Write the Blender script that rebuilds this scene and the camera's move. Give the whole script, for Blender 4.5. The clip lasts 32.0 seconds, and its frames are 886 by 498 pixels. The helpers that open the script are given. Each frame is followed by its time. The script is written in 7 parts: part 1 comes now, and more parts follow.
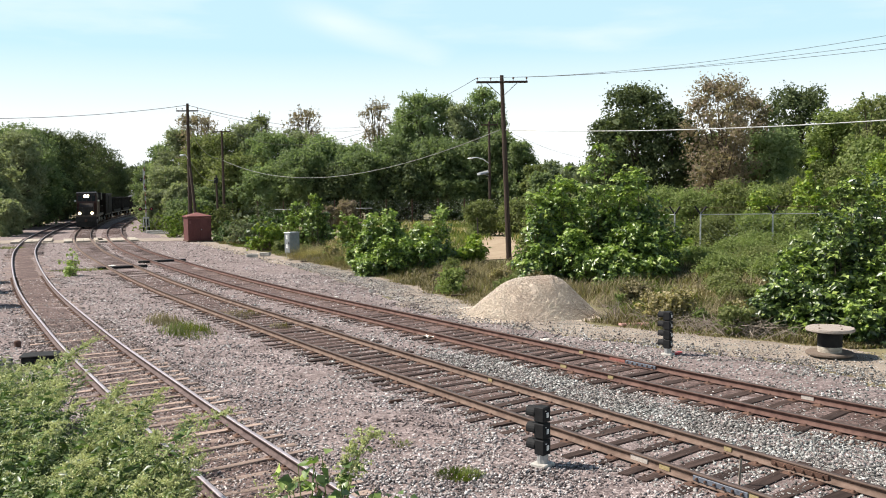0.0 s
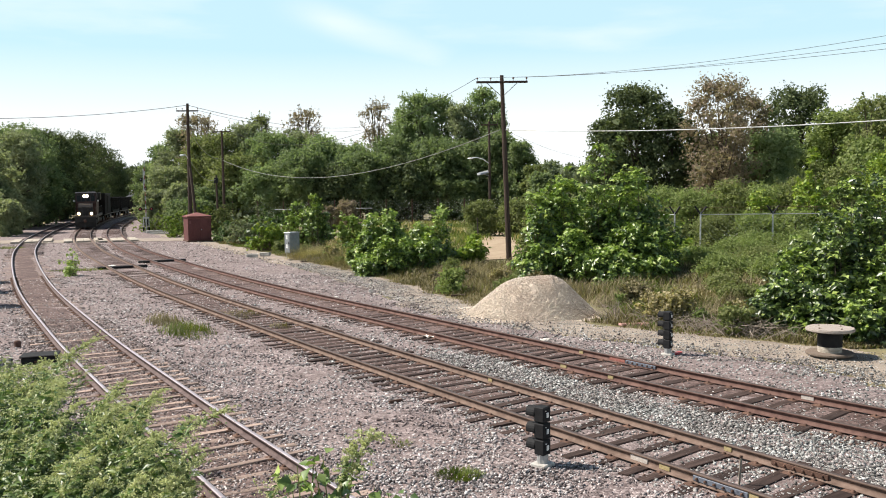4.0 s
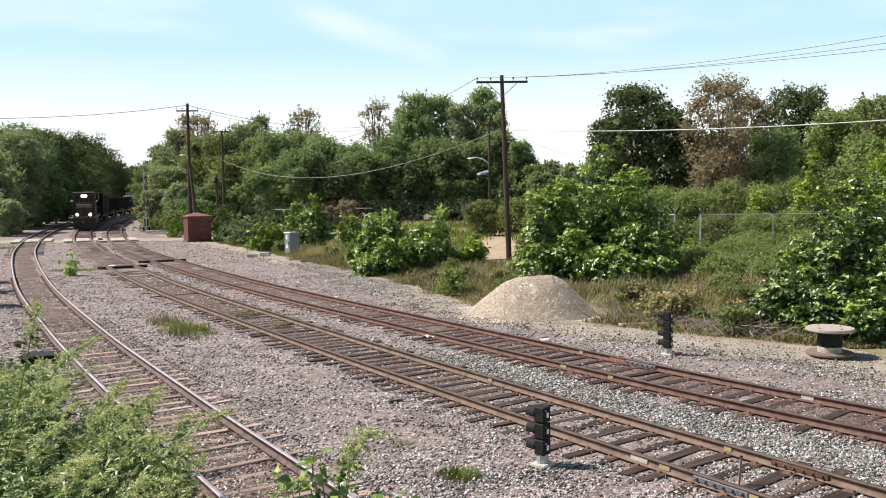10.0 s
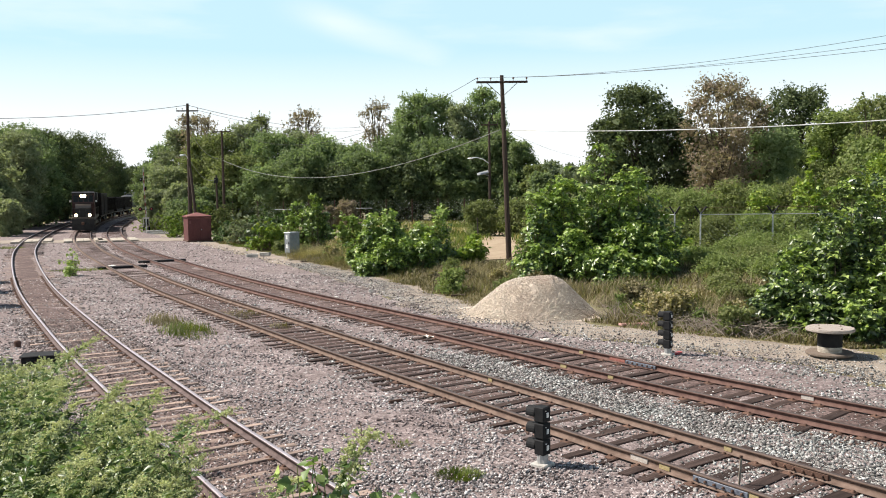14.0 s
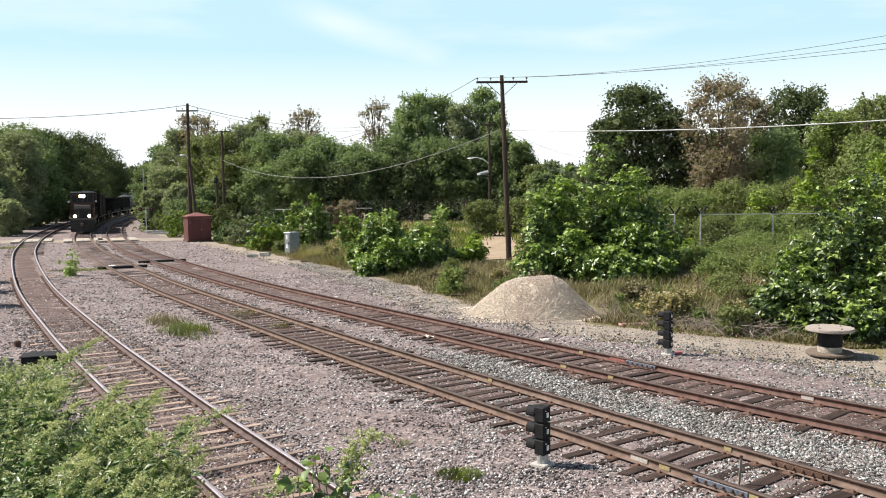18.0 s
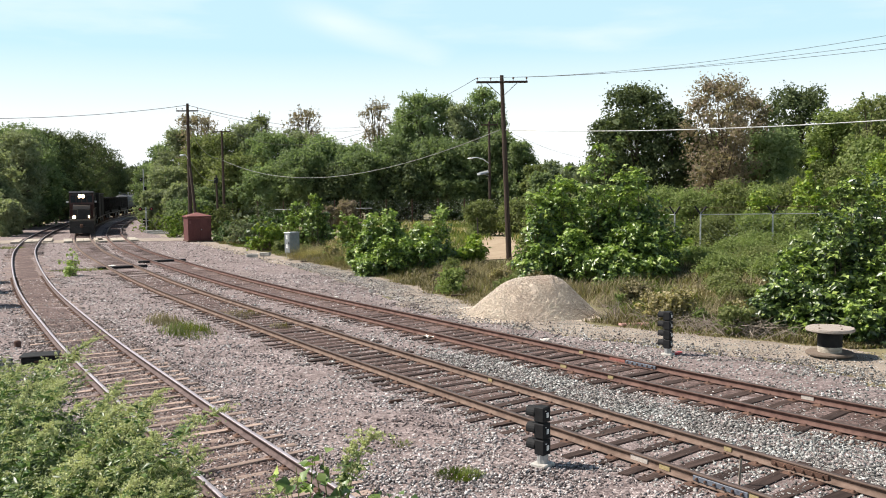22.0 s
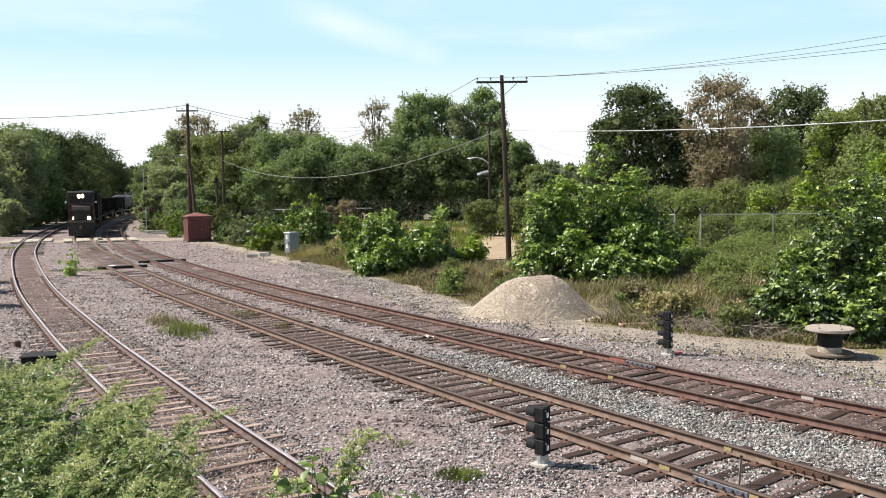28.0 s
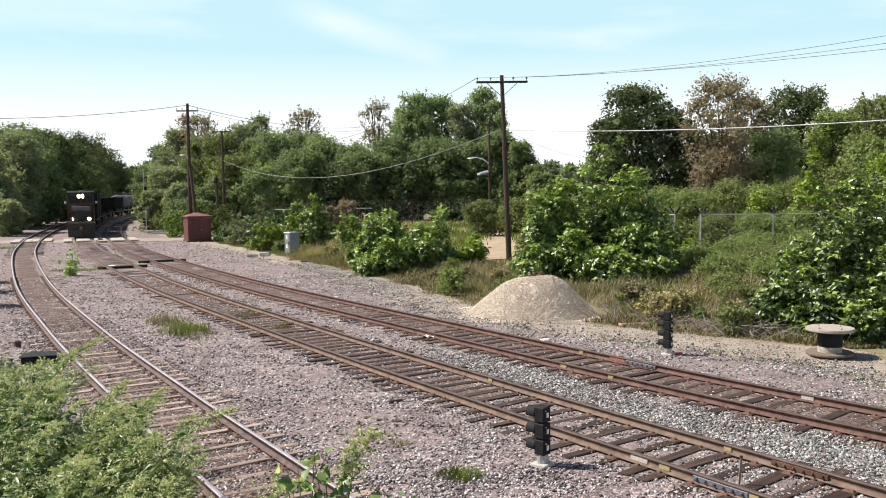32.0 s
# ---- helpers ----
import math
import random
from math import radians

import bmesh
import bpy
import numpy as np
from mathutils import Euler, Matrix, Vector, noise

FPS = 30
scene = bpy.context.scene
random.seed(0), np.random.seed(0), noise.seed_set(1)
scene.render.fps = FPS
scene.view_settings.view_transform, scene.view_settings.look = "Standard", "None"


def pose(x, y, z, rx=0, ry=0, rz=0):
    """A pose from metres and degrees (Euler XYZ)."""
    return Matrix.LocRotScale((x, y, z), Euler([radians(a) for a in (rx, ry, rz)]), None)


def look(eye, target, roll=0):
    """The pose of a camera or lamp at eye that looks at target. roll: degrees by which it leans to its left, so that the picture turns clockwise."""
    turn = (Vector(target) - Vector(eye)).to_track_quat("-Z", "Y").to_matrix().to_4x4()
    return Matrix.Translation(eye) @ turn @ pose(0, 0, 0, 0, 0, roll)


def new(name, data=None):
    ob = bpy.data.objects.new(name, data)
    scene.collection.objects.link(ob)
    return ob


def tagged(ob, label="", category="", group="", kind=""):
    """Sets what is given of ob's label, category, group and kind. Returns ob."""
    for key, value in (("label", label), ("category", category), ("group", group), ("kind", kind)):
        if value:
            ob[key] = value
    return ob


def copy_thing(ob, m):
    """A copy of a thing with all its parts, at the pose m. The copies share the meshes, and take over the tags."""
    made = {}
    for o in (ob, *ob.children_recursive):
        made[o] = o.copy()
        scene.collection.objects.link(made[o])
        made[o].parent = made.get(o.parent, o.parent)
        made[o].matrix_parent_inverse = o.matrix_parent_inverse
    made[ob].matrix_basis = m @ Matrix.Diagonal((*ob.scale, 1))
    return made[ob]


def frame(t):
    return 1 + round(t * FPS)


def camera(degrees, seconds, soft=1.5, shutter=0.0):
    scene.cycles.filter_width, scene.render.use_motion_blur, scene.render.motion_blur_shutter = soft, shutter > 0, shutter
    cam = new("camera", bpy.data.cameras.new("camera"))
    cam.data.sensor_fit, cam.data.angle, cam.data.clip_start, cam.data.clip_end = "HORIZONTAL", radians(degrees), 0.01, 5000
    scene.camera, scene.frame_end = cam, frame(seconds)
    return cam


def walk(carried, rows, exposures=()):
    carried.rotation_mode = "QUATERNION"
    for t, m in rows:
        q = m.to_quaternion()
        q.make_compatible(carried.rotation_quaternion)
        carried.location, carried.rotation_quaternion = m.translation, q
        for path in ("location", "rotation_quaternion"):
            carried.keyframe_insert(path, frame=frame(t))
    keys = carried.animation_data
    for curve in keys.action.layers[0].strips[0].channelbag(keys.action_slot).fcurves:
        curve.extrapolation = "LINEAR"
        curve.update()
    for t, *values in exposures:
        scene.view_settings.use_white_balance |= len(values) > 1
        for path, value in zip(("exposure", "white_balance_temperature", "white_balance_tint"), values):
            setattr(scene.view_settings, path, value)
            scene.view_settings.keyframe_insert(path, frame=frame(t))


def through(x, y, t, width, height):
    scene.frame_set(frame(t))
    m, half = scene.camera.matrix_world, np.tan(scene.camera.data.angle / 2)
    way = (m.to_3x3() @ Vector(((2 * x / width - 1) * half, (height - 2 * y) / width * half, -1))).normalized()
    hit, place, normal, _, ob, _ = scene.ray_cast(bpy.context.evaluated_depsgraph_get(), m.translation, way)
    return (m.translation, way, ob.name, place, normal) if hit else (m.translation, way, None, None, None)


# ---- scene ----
# the camera stands still on a raised place beside the tracks
cam = camera(55.19, 32.0, soft=1.0)
EYE = (0.0, 0.0, 4.28)
PITCH = 3.938
VIEW = look(EYE, (0.0, 100 * math.cos(radians(PITCH)), 4.28 - 100 * math.sin(radians(PITCH))), -0.831)
walk(cam, [(0.0, VIEW), (32.0, VIEW)])

# ---- light ----
SUN_EL = 50.0
SUN_AZ = -79.0    # degrees from +y towards +x: the sun stands over the -x side
sun_dir = Vector((math.sin(radians(SUN_AZ)) * math.cos(radians(SUN_EL)),
                  math.cos(radians(SUN_AZ)) * math.cos(radians(SUN_EL)), math.sin(radians(SUN_EL))))
sun_data = bpy.data.lights.new("sun", "SUN")
sun_data.energy, sun_data.angle, sun_data.color = 5.5, radians(0.53), (1.0, 0.928, 0.84)
sun = new("sun", sun_data)
sun.matrix_world = look(sun_dir * 200, (0, 0, 0))
scene.view_settings.exposure = 0.61
STREAK = (-0.3307, 0.1432, -0.9328)    # normal of the plane in which a long cirrus streak lies


def make_world():
    w = bpy.data.worlds.new("sky")
    scene.world = w
    w.use_nodes = True
    n, l = w.node_tree.nodes, w.node_tree.links
    n.clear()
    out, bg = n.new("ShaderNodeOutputWorld"), n.new("ShaderNodeBackground")
    sky = n.new("ShaderNodeTexSky")
    sky.sky_type, sky.sun_disc = "NISHITA", False
    sky.sun_elevation, sky.sun_rotation = radians(SUN_EL), radians(SUN_AZ)
    sky.air_density, sky.dust_density, sky.ozone_density = 0.65, 0.6, 1.0
    # thin streaked cirrus, denser near the horizon
    co, mp = n.new("ShaderNodeTexCoord"), n.new("ShaderNodeMapping")
    mp.inputs["Rotation"].default_value = (0.0, 0.35, 0.5)
    mp.inputs["Scale"].default_value = (1.2, 1.6, 6.5)
    no = n.new("ShaderNodeTexNoise")
    no.inputs["Scale"].default_value, no.inputs["Detail"].default_value = 1.6, 7
    no.inputs["Roughness"].default_value = 0.52
    ramp = n.new("ShaderNodeValToRGB")
    ramp.color_ramp.elements[0].position, ramp.color_ramp.elements[1].position = 0.52, 0.84
    mix = n.new("ShaderNodeMixRGB")
    mix.inputs[2].default_value = (9.9, 10.2, 10.3, 1)
    sep = n.new("ShaderNodeSeparateXYZ")
    low = n.new("ShaderNodeMapRange")
    low.inputs["From Min"].default_value, low.inputs["From Max"].default_value = 0.075, 0.16
    low.inputs["To Min"].default_value, low.inputs["To Max"].default_value = 0.95, 0.0
    mx = n.new("ShaderNodeMath")
    mx.operation = "MAXIMUM"
    l.new(co.outputs["Generated"], mp.inputs[0]), l.new(mp.outputs[0], no.inputs[0])
    l.new(no.outputs[0], ramp.inputs[0]), l.new(co.outputs["Generated"], sep.inputs[0])
    l.new(sep.outputs[2], low.inputs[0]), l.new(low.outputs[0], mx.inputs[1])
    haze = n.new("ShaderNodeMixRGB")
    haze.inputs[2].default_value = (6.5, 9.4, 10.3, 1)
    # the haze thins out towards the zenith
    thin = n.new("ShaderNodeMapRange")
    thin.inputs["From Min"].default_value, thin.inputs["From Max"].default_value = 0.22, 0.6
    thin.inputs["To Min"].default_value, thin.inputs["To Max"].default_value = 0.8, 0.0
    l.new(sep.outputs[2], thin.inputs[0]), l.new(thin.outputs[0], haze.inputs[0])
    l.new(sky.outputs[0], haze.inputs[1])
    veil = n.new("ShaderNodeMath")
    veil.operation = "MULTIPLY"
    l.new(ramp.outputs[0], veil.inputs[0])
    wisps = n.new("ShaderNodeMapRange")
    wisps.inputs["From Min"].default_value, wisps.inputs["From Max"].default_value = 0.22, 0.6
    wisps.inputs["To Min"].default_value, wisps.inputs["To Max"].default_value = 1.0, 0.15
    l.new(sep.outputs[2], wisps.inputs[0]), l.new(wisps.outputs[0], veil.inputs[1])
    # one long streak of cirrus that slants down above the trees
    across = n.new("ShaderNodeVectorMath")
    across.operation = "DOT_PRODUCT"
    across.inputs[1].default_value = STREAK
    away = n.new("ShaderNodeMath")
    away.operation = "ABSOLUTE"
    band, span, end = n.new("ShaderNodeMapRange"), n.new("ShaderNodeMapRange"), n.new("ShaderNodeMapRange")
    for node, (a, b, c, d) in ((band, (0.0, 0.026, 0.8, 0.0)), (span, (-0.2, -0.1, 0.0, 1.0)), (end, (-0.02, 0.04, 1.0, 0.0))):
        node.interpolation_type = "SMOOTHSTEP"
        for key, value in zip(("From Min", "From Max", "To Min", "To Max"), (a, b, c, d)):
            node.inputs[key].default_value = value
    tuftmap, tuft_noise = n.new("ShaderNodeMapping"), n.new("ShaderNodeTexNoise")
    tuftmap.inputs["Rotation"].default_value, tuftmap.inputs["Scale"].default_value = (0.0, -0.36, 0.0), (6.0, 6.0, 26.0)
    tuft_noise.inputs["Scale"].default_value, tuft_noise.inputs["Detail"].default_value = 1.0, 6
    l.new(co.outputs["Generated"], across.inputs[0]), l.new(across.outputs["Value"], away.inputs[0]), l.new(away.outputs[0], band.inputs[0])
    l.new(sep.outputs[0], span.inputs[0]), l.new(sep.outputs[0], end.inputs[0])
    l.new(co.outputs["Generated"], tuftmap.inputs[0]), l.new(tuftmap.outputs[0], tuft_noise.inputs[0])
    streak = band.outputs[0]
    for factor in (span.outputs[0], end.outputs[0], tuft_noise.outputs[0]):
        times = n.new("ShaderNodeMath")
        times.operation = "MULTIPLY"
        l.new(streak, times.inputs[0]), l.new(factor, times.inputs[1])
        streak = times.outputs[0]
    both = n.new("ShaderNodeMath")
    both.operation = "MAXIMUM"
    l.new(veil.outputs[0], both.inputs[0]), l.new(streak, both.inputs[1])
    l.new(both.outputs[0], mx.inputs[0])
    l.new(mx.outputs[0], mix.inputs[0]), l.new(haze.outputs[0], mix.inputs[1])
    l.new(mix.outputs[0], bg.inputs[0]), l.new(bg.outputs[0], out.inputs[0])
    bg.inputs[1].default_value = 0.072


make_world()


# ---- materials ----
def mat(name, build):
    m = bpy.data.materials.new(name)
    m.use_nodes = True
    t = m.node_tree
    t.nodes.clear()
    out = t.nodes.new("ShaderNodeOutputMaterial")
    t.links.new(build(t.nodes, t.links), out.inputs[0])
    return m


def bsdf(n, rough=0.7, metal=0.0, spec=0.5):
    b = n.new("ShaderNodeBsdfPrincipled")
    b.inputs["Roughness"].default_value, b.inputs["Metallic"].default_value = rough, metal
    b.inputs["Specular IOR Level"].default_value = spec
    return b


def ramp_of(n, l, source, stops):
    r = n.new("ShaderNodeValToRGB")
    e = r.color_ramp.elements
    while len(e) < len(stops):
        e.new(0.5)
    for i, (p, c) in enumerate(stops):
        e[i].position, e[i].color = p, (*c, 1)
    l.new(source, r.inputs[0])
    return r.outputs[0]


def noise_of(n, l, scale, detail=5, rough=0.55, coords=None, stretch=None):
    t = n.new("ShaderNodeTexNoise")
    t.inputs["Scale"].default_value, t.inputs["Detail"].default_value, t.inputs["Roughness"].default_value = scale, detail, rough
    if coords is None:
        coords = n.new("ShaderNodeTexCoord").outputs["Object"]
    if stretch:
        mp = n.new("ShaderNodeMapping")
        mp.inputs["Scale"].default_value = stretch
        l.new(coords, mp.inputs[0])
        coords = mp.outputs[0]
    l.new(coords, t.inputs[0])
    return t.outputs[0]


def mixed(n, l, fac, a, b, mode="MIX"):
    m = n.new("ShaderNodeMixRGB")
    m.blend_type = mode
    for i, v in enumerate((fac, a, b)):
        if isinstance(v, (int, float)):
            m.inputs[i].default_value = v
        elif isinstance(v, tuple):
            m.inputs[i].default_value = (*v, 1)
        else:
            l.new(v, m.inputs[i])
    return m.outputs[0]


def bumped(n, l, b, height, strength=0.4, distance=0.02):
    u = n.new("ShaderNodeBump")
    u.inputs["Strength"].default_value, u.inputs["Distance"].default_value = strength, distance
    l.new(height, u.inputs["Height"])
    l.new(u.outputs[0], b.inputs["Normal"])


def world_coords(n):
    return n.new("ShaderNodeNewGeometry").outputs["Position"]


def plain(name, a, b, scale=6.0, rough=0.7, metal=0.0, bump=0.15, stretch=None, worldly=False):
    """A surface of two tones, broken up at a coarse and a fine scale."""
    def build(n, l):
        s = bsdf(n, rough, metal, 0.3)
        co = world_coords(n) if worldly else n.new("ShaderNodeTexCoord").outputs["Object"]
        big, fine = noise_of(n, l, scale, 4, 0.6, co, stretch), noise_of(n, l, scale * 9, 3, 0.6, co, stretch)
        c = ramp_of(n, l, big, [(0.32, a), (0.68, b)])
        c = mixed(n, l, 0.35, c, mixed(n, l, fine, (0.45, 0.45, 0.45), (1.25, 1.25, 1.25)), "MULTIPLY")
        l.new(c, s.inputs["Base Color"])
        bumped(n, l, s, fine, bump, 0.01)
        return s.outputs[0]
    return mat(name, build)


def leafy(name, stops, rough=0.62, through=0.26, spec=0.2, tint=(1.35, 1.45, 0.6), patchy=0.45):
    """Leaves: each one has its own tone, and lets some light through."""
    def build(n, l):
        s = bsdf(n, rough, 0, spec)
        g = n.new("ShaderNodeNewGeometry")
        c = ramp_of(n, l, g.outputs["Random Per Island"], stops)
        big = noise_of(n, l, 0.45, 3, 0.5, g.outputs["Position"])
        c = mixed(n, l, patchy, c, ramp_of(n, l, big, [(0.3, (0.6, 0.65, 0.5)), (0.7, (1.25, 1.2, 1.0))]), "MULTIPLY")
        l.new(c, s.inputs["Base Color"])
        tr = n.new("ShaderNodeBsdfTranslucent")
        l.new(mixed(n, l, 1.0, c, tint, "MULTIPLY"), tr.inputs[0])
        m = n.new("ShaderNodeMixShader")
        m.inputs[0].default_value = through
        l.new(s.outputs[0], m.inputs[1]), l.new(tr.outputs[0], m.inputs[2])
        return m.outputs[0]
    return mat(name, build)


def ballast_build(n, l):
    s = bsdf(n, 0.9)
    co = world_coords(n)
    v = n.new("ShaderNodeTexVoronoi")
    v.inputs["Scale"].default_value = 17
    l.new(co, v.inputs[0])
    gap = n.new("ShaderNodeTexVoronoi")
    gap.feature = "DISTANCE_TO_EDGE"
    gap.inputs["Scale"].default_value = 17
    l.new(co, gap.inputs[0])
    stone = ramp_of(n, l, v.outputs["Color"], [(0.0, (0.09, 0.067, 0.065)), (0.35, (0.235, 0.19, 0.185)), (0.7, (0.37, 0.31, 0.301)), (1.0, (0.6, 0.53, 0.515))])
    fines = ramp_of(n, l, noise_of(n, l, 30, 4, 0.6, co), [(0.3, (0.165, 0.125, 0.118)), (0.7, (0.29, 0.232, 0.221))])
    patch = ramp_of(n, l, noise_of(n, l, 0.33, 5, 0.62, co), [(0.4, (0, 0, 0)), (0.6, (1, 1, 1))])
    c = mixed(n, l, mixed(n, l, 1.0, patch, (0.8, 0.8, 0.8), "MULTIPLY"), stone, fines)
    dark = ramp_of(n, l, gap.outputs[0], [(0.0, (0.45, 0.42, 0.4)), (0.12, (1, 1, 1))])
    c = mixed(n, l, 0.8, c, dark, "MULTIPLY")
    c = mixed(n, l, 0.75, c, ramp_of(n, l, noise_of(n, l, 1.1, 6, 0.7, co), [(0.34, (0.58, 0.54, 0.53)), (0.66, (1.1, 1.08, 1.06))]), "MULTIPLY")
    c = mixed(n, l, 0.7, c, ramp_of(n, l, noise_of(n, l, 5.5, 5, 0.75, co), [(0.36, (0.6, 0.58, 0.58)), (0.64, (1.25, 1.24, 1.24))]), "MULTIPLY")
    l.new(c, s.inputs["Base Color"])
    bumped(n, l, s, gap.outputs[0], 0.7, 0.04)
    return s.outputs[0]


def soil_build(n, l):
    s = bsdf(n, 0.95)
    co = world_coords(n)
    c = ramp_of(n, l, noise_of(n, l, 0.25, 6, 0.6, co), [(0.3, (0.13, 0.13, 0.05)), (0.5, (0.2, 0.17, 0.09)), (0.72, (0.3, 0.25, 0.16))])
    fine = noise_of(n, l, 14, 5, 0.65, co)
    c = mixed(n, l, 0.6, c, ramp_of(n, l, fine, [(0.3, (0.5, 0.5, 0.45)), (0.7, (1.3, 1.3, 1.25))]), "MULTIPLY")
    l.new(c, s.inputs["Base Color"])
    bumped(n, l, s, fine, 0.5, 0.05)
    return s.outputs[0]


def sand_build(n, l):
    s = bsdf(n, 0.95)
    co = world_coords(n)
    c = ramp_of(n, l, noise_of(n, l, 0.8, 6, 0.6, co), [(0.3, (0.225, 0.184, 0.147)), (0.7, (0.345, 0.293, 0.24))])
    fine = noise_of(n, l, 45, 3, 0.6, co)
    c = mixed(n, l, 0.6, c, ramp_of(n, l, fine, [(0.3, (0.6, 0.58, 0.55)), (0.7, (1.25, 1.25, 1.25))]), "MULTIPLY")
    l.new(c, s.inputs["Base Color"])
    bumped(n, l, s, fine, 0.5, 0.03)
    return s.outputs[0]


def stone_build(stops):
    def build(n, l):
        s = bsdf(n, 0.85)
        g = n.new("ShaderNodeNewGeometry")
        c = ramp_of(n, l, g.outputs["Random Per Island"], stops)
        c = mixed(n, l, 0.4, c, ramp_of(n, l, noise_of(n, l, 60, 3, 0.6, g.outputs["Position"]), [(0.3, (0.6, 0.6, 0.6)), (0.7, (1.25, 1.25, 1.25))]), "MULTIPLY")
        c = mixed(n, l, 0.8, c, ramp_of(n, l, noise_of(n, l, 0.55, 5, 0.6, g.outputs["Position"]), [(0.32, (0.66, 0.585, 0.575)), (0.57, (1.14, 1.2, 1.21))]), "MULTIPLY")
        l.new(c, s.inputs["Base Color"])
        return s.outputs[0]
    return build


def fouled_build(n, l):
    s = bsdf(n, 0.92, 0, 0.2)
    co = world_coords(n)
    c = ramp_of(n, l, noise_of(n, l, 1.1, 6, 0.65, co), [(0.3, (0.085, 0.058, 0.052)), (0.55, (0.135, 0.098, 0.09)), (0.78, (0.22, 0.17, 0.16))])
    v = n.new("ShaderNodeTexVoronoi")
    v.inputs["Scale"].default_value = 16
    l.new(co, v.inputs[0])
    c = mixed(n, l, 0.7, c, ramp_of(n, l, v.outputs["Color"], [(0.2, (0.45, 0.43, 0.42)), (0.8, (1.4, 1.36, 1.34))]), "MULTIPLY")
    l.new(c, s.inputs["Base Color"])
    bumped(n, l, s, v.outputs["Distance"], 0.6, 0.03)
    return s.outputs[0]


def wood_build(a, b, along=(1.5, 22, 22)):
    """Weathered wood with its grain along x, and a tone for each piece."""
    def build(n, l):
        s = bsdf(n, 0.95, 0, 0.15)
        co = n.new("ShaderNodeTexCoord").outputs["Object"]
        grain = noise_of(n, l, 1.0, 6, 0.65, co, along)
        c = ramp_of(n, l, grain, [(0.3, a), (0.7, b)])
        one = n.new("ShaderNodeObjectInfo").outputs["Random"]
        c = mixed(n, l, 0.75, c, ramp_of(n, l, one, [(0.0, (0.55, 0.53, 0.52)), (0.5, (0.95, 0.92, 0.9)), (1.0, (1.35, 1.3, 1.25))]), "MULTIPLY")
        l.new(c, s.inputs["Base Color"])
        bumped(n, l, s, grain, 0.5, 0.015)
        return s.outputs[0]
    return build


def glow(name, color, strength):
    def build(n, l):
        e = n.new("ShaderNodeEmission")
        e.inputs[0].default_value, e.inputs[1].default_value = (*color, 1), strength
        return e.outputs[0]
    return mat(name, build)


def glass_build(n, l):
    s = bsdf(n, 0.05, 0, 0.6)
    c = ramp_of(n, l, noise_of(n, l, 3, 3), [(0.3, (0.012, 0.014, 0.016)), (0.7, (0.03, 0.032, 0.035))])
    l.new(c, s.inputs["Base Color"])
    return s.outputs[0]


def dark_glass_build(n, l):
    s = bsdf(n, 0.2, 0, 0.15)
    l.new(ramp_of(n, l, noise_of(n, l, 2, 3), [(0.3, (0.008, 0.009, 0.01)), (0.7, (0.02, 0.021, 0.022))]), s.inputs["Base Color"])
    return s.outputs[0]


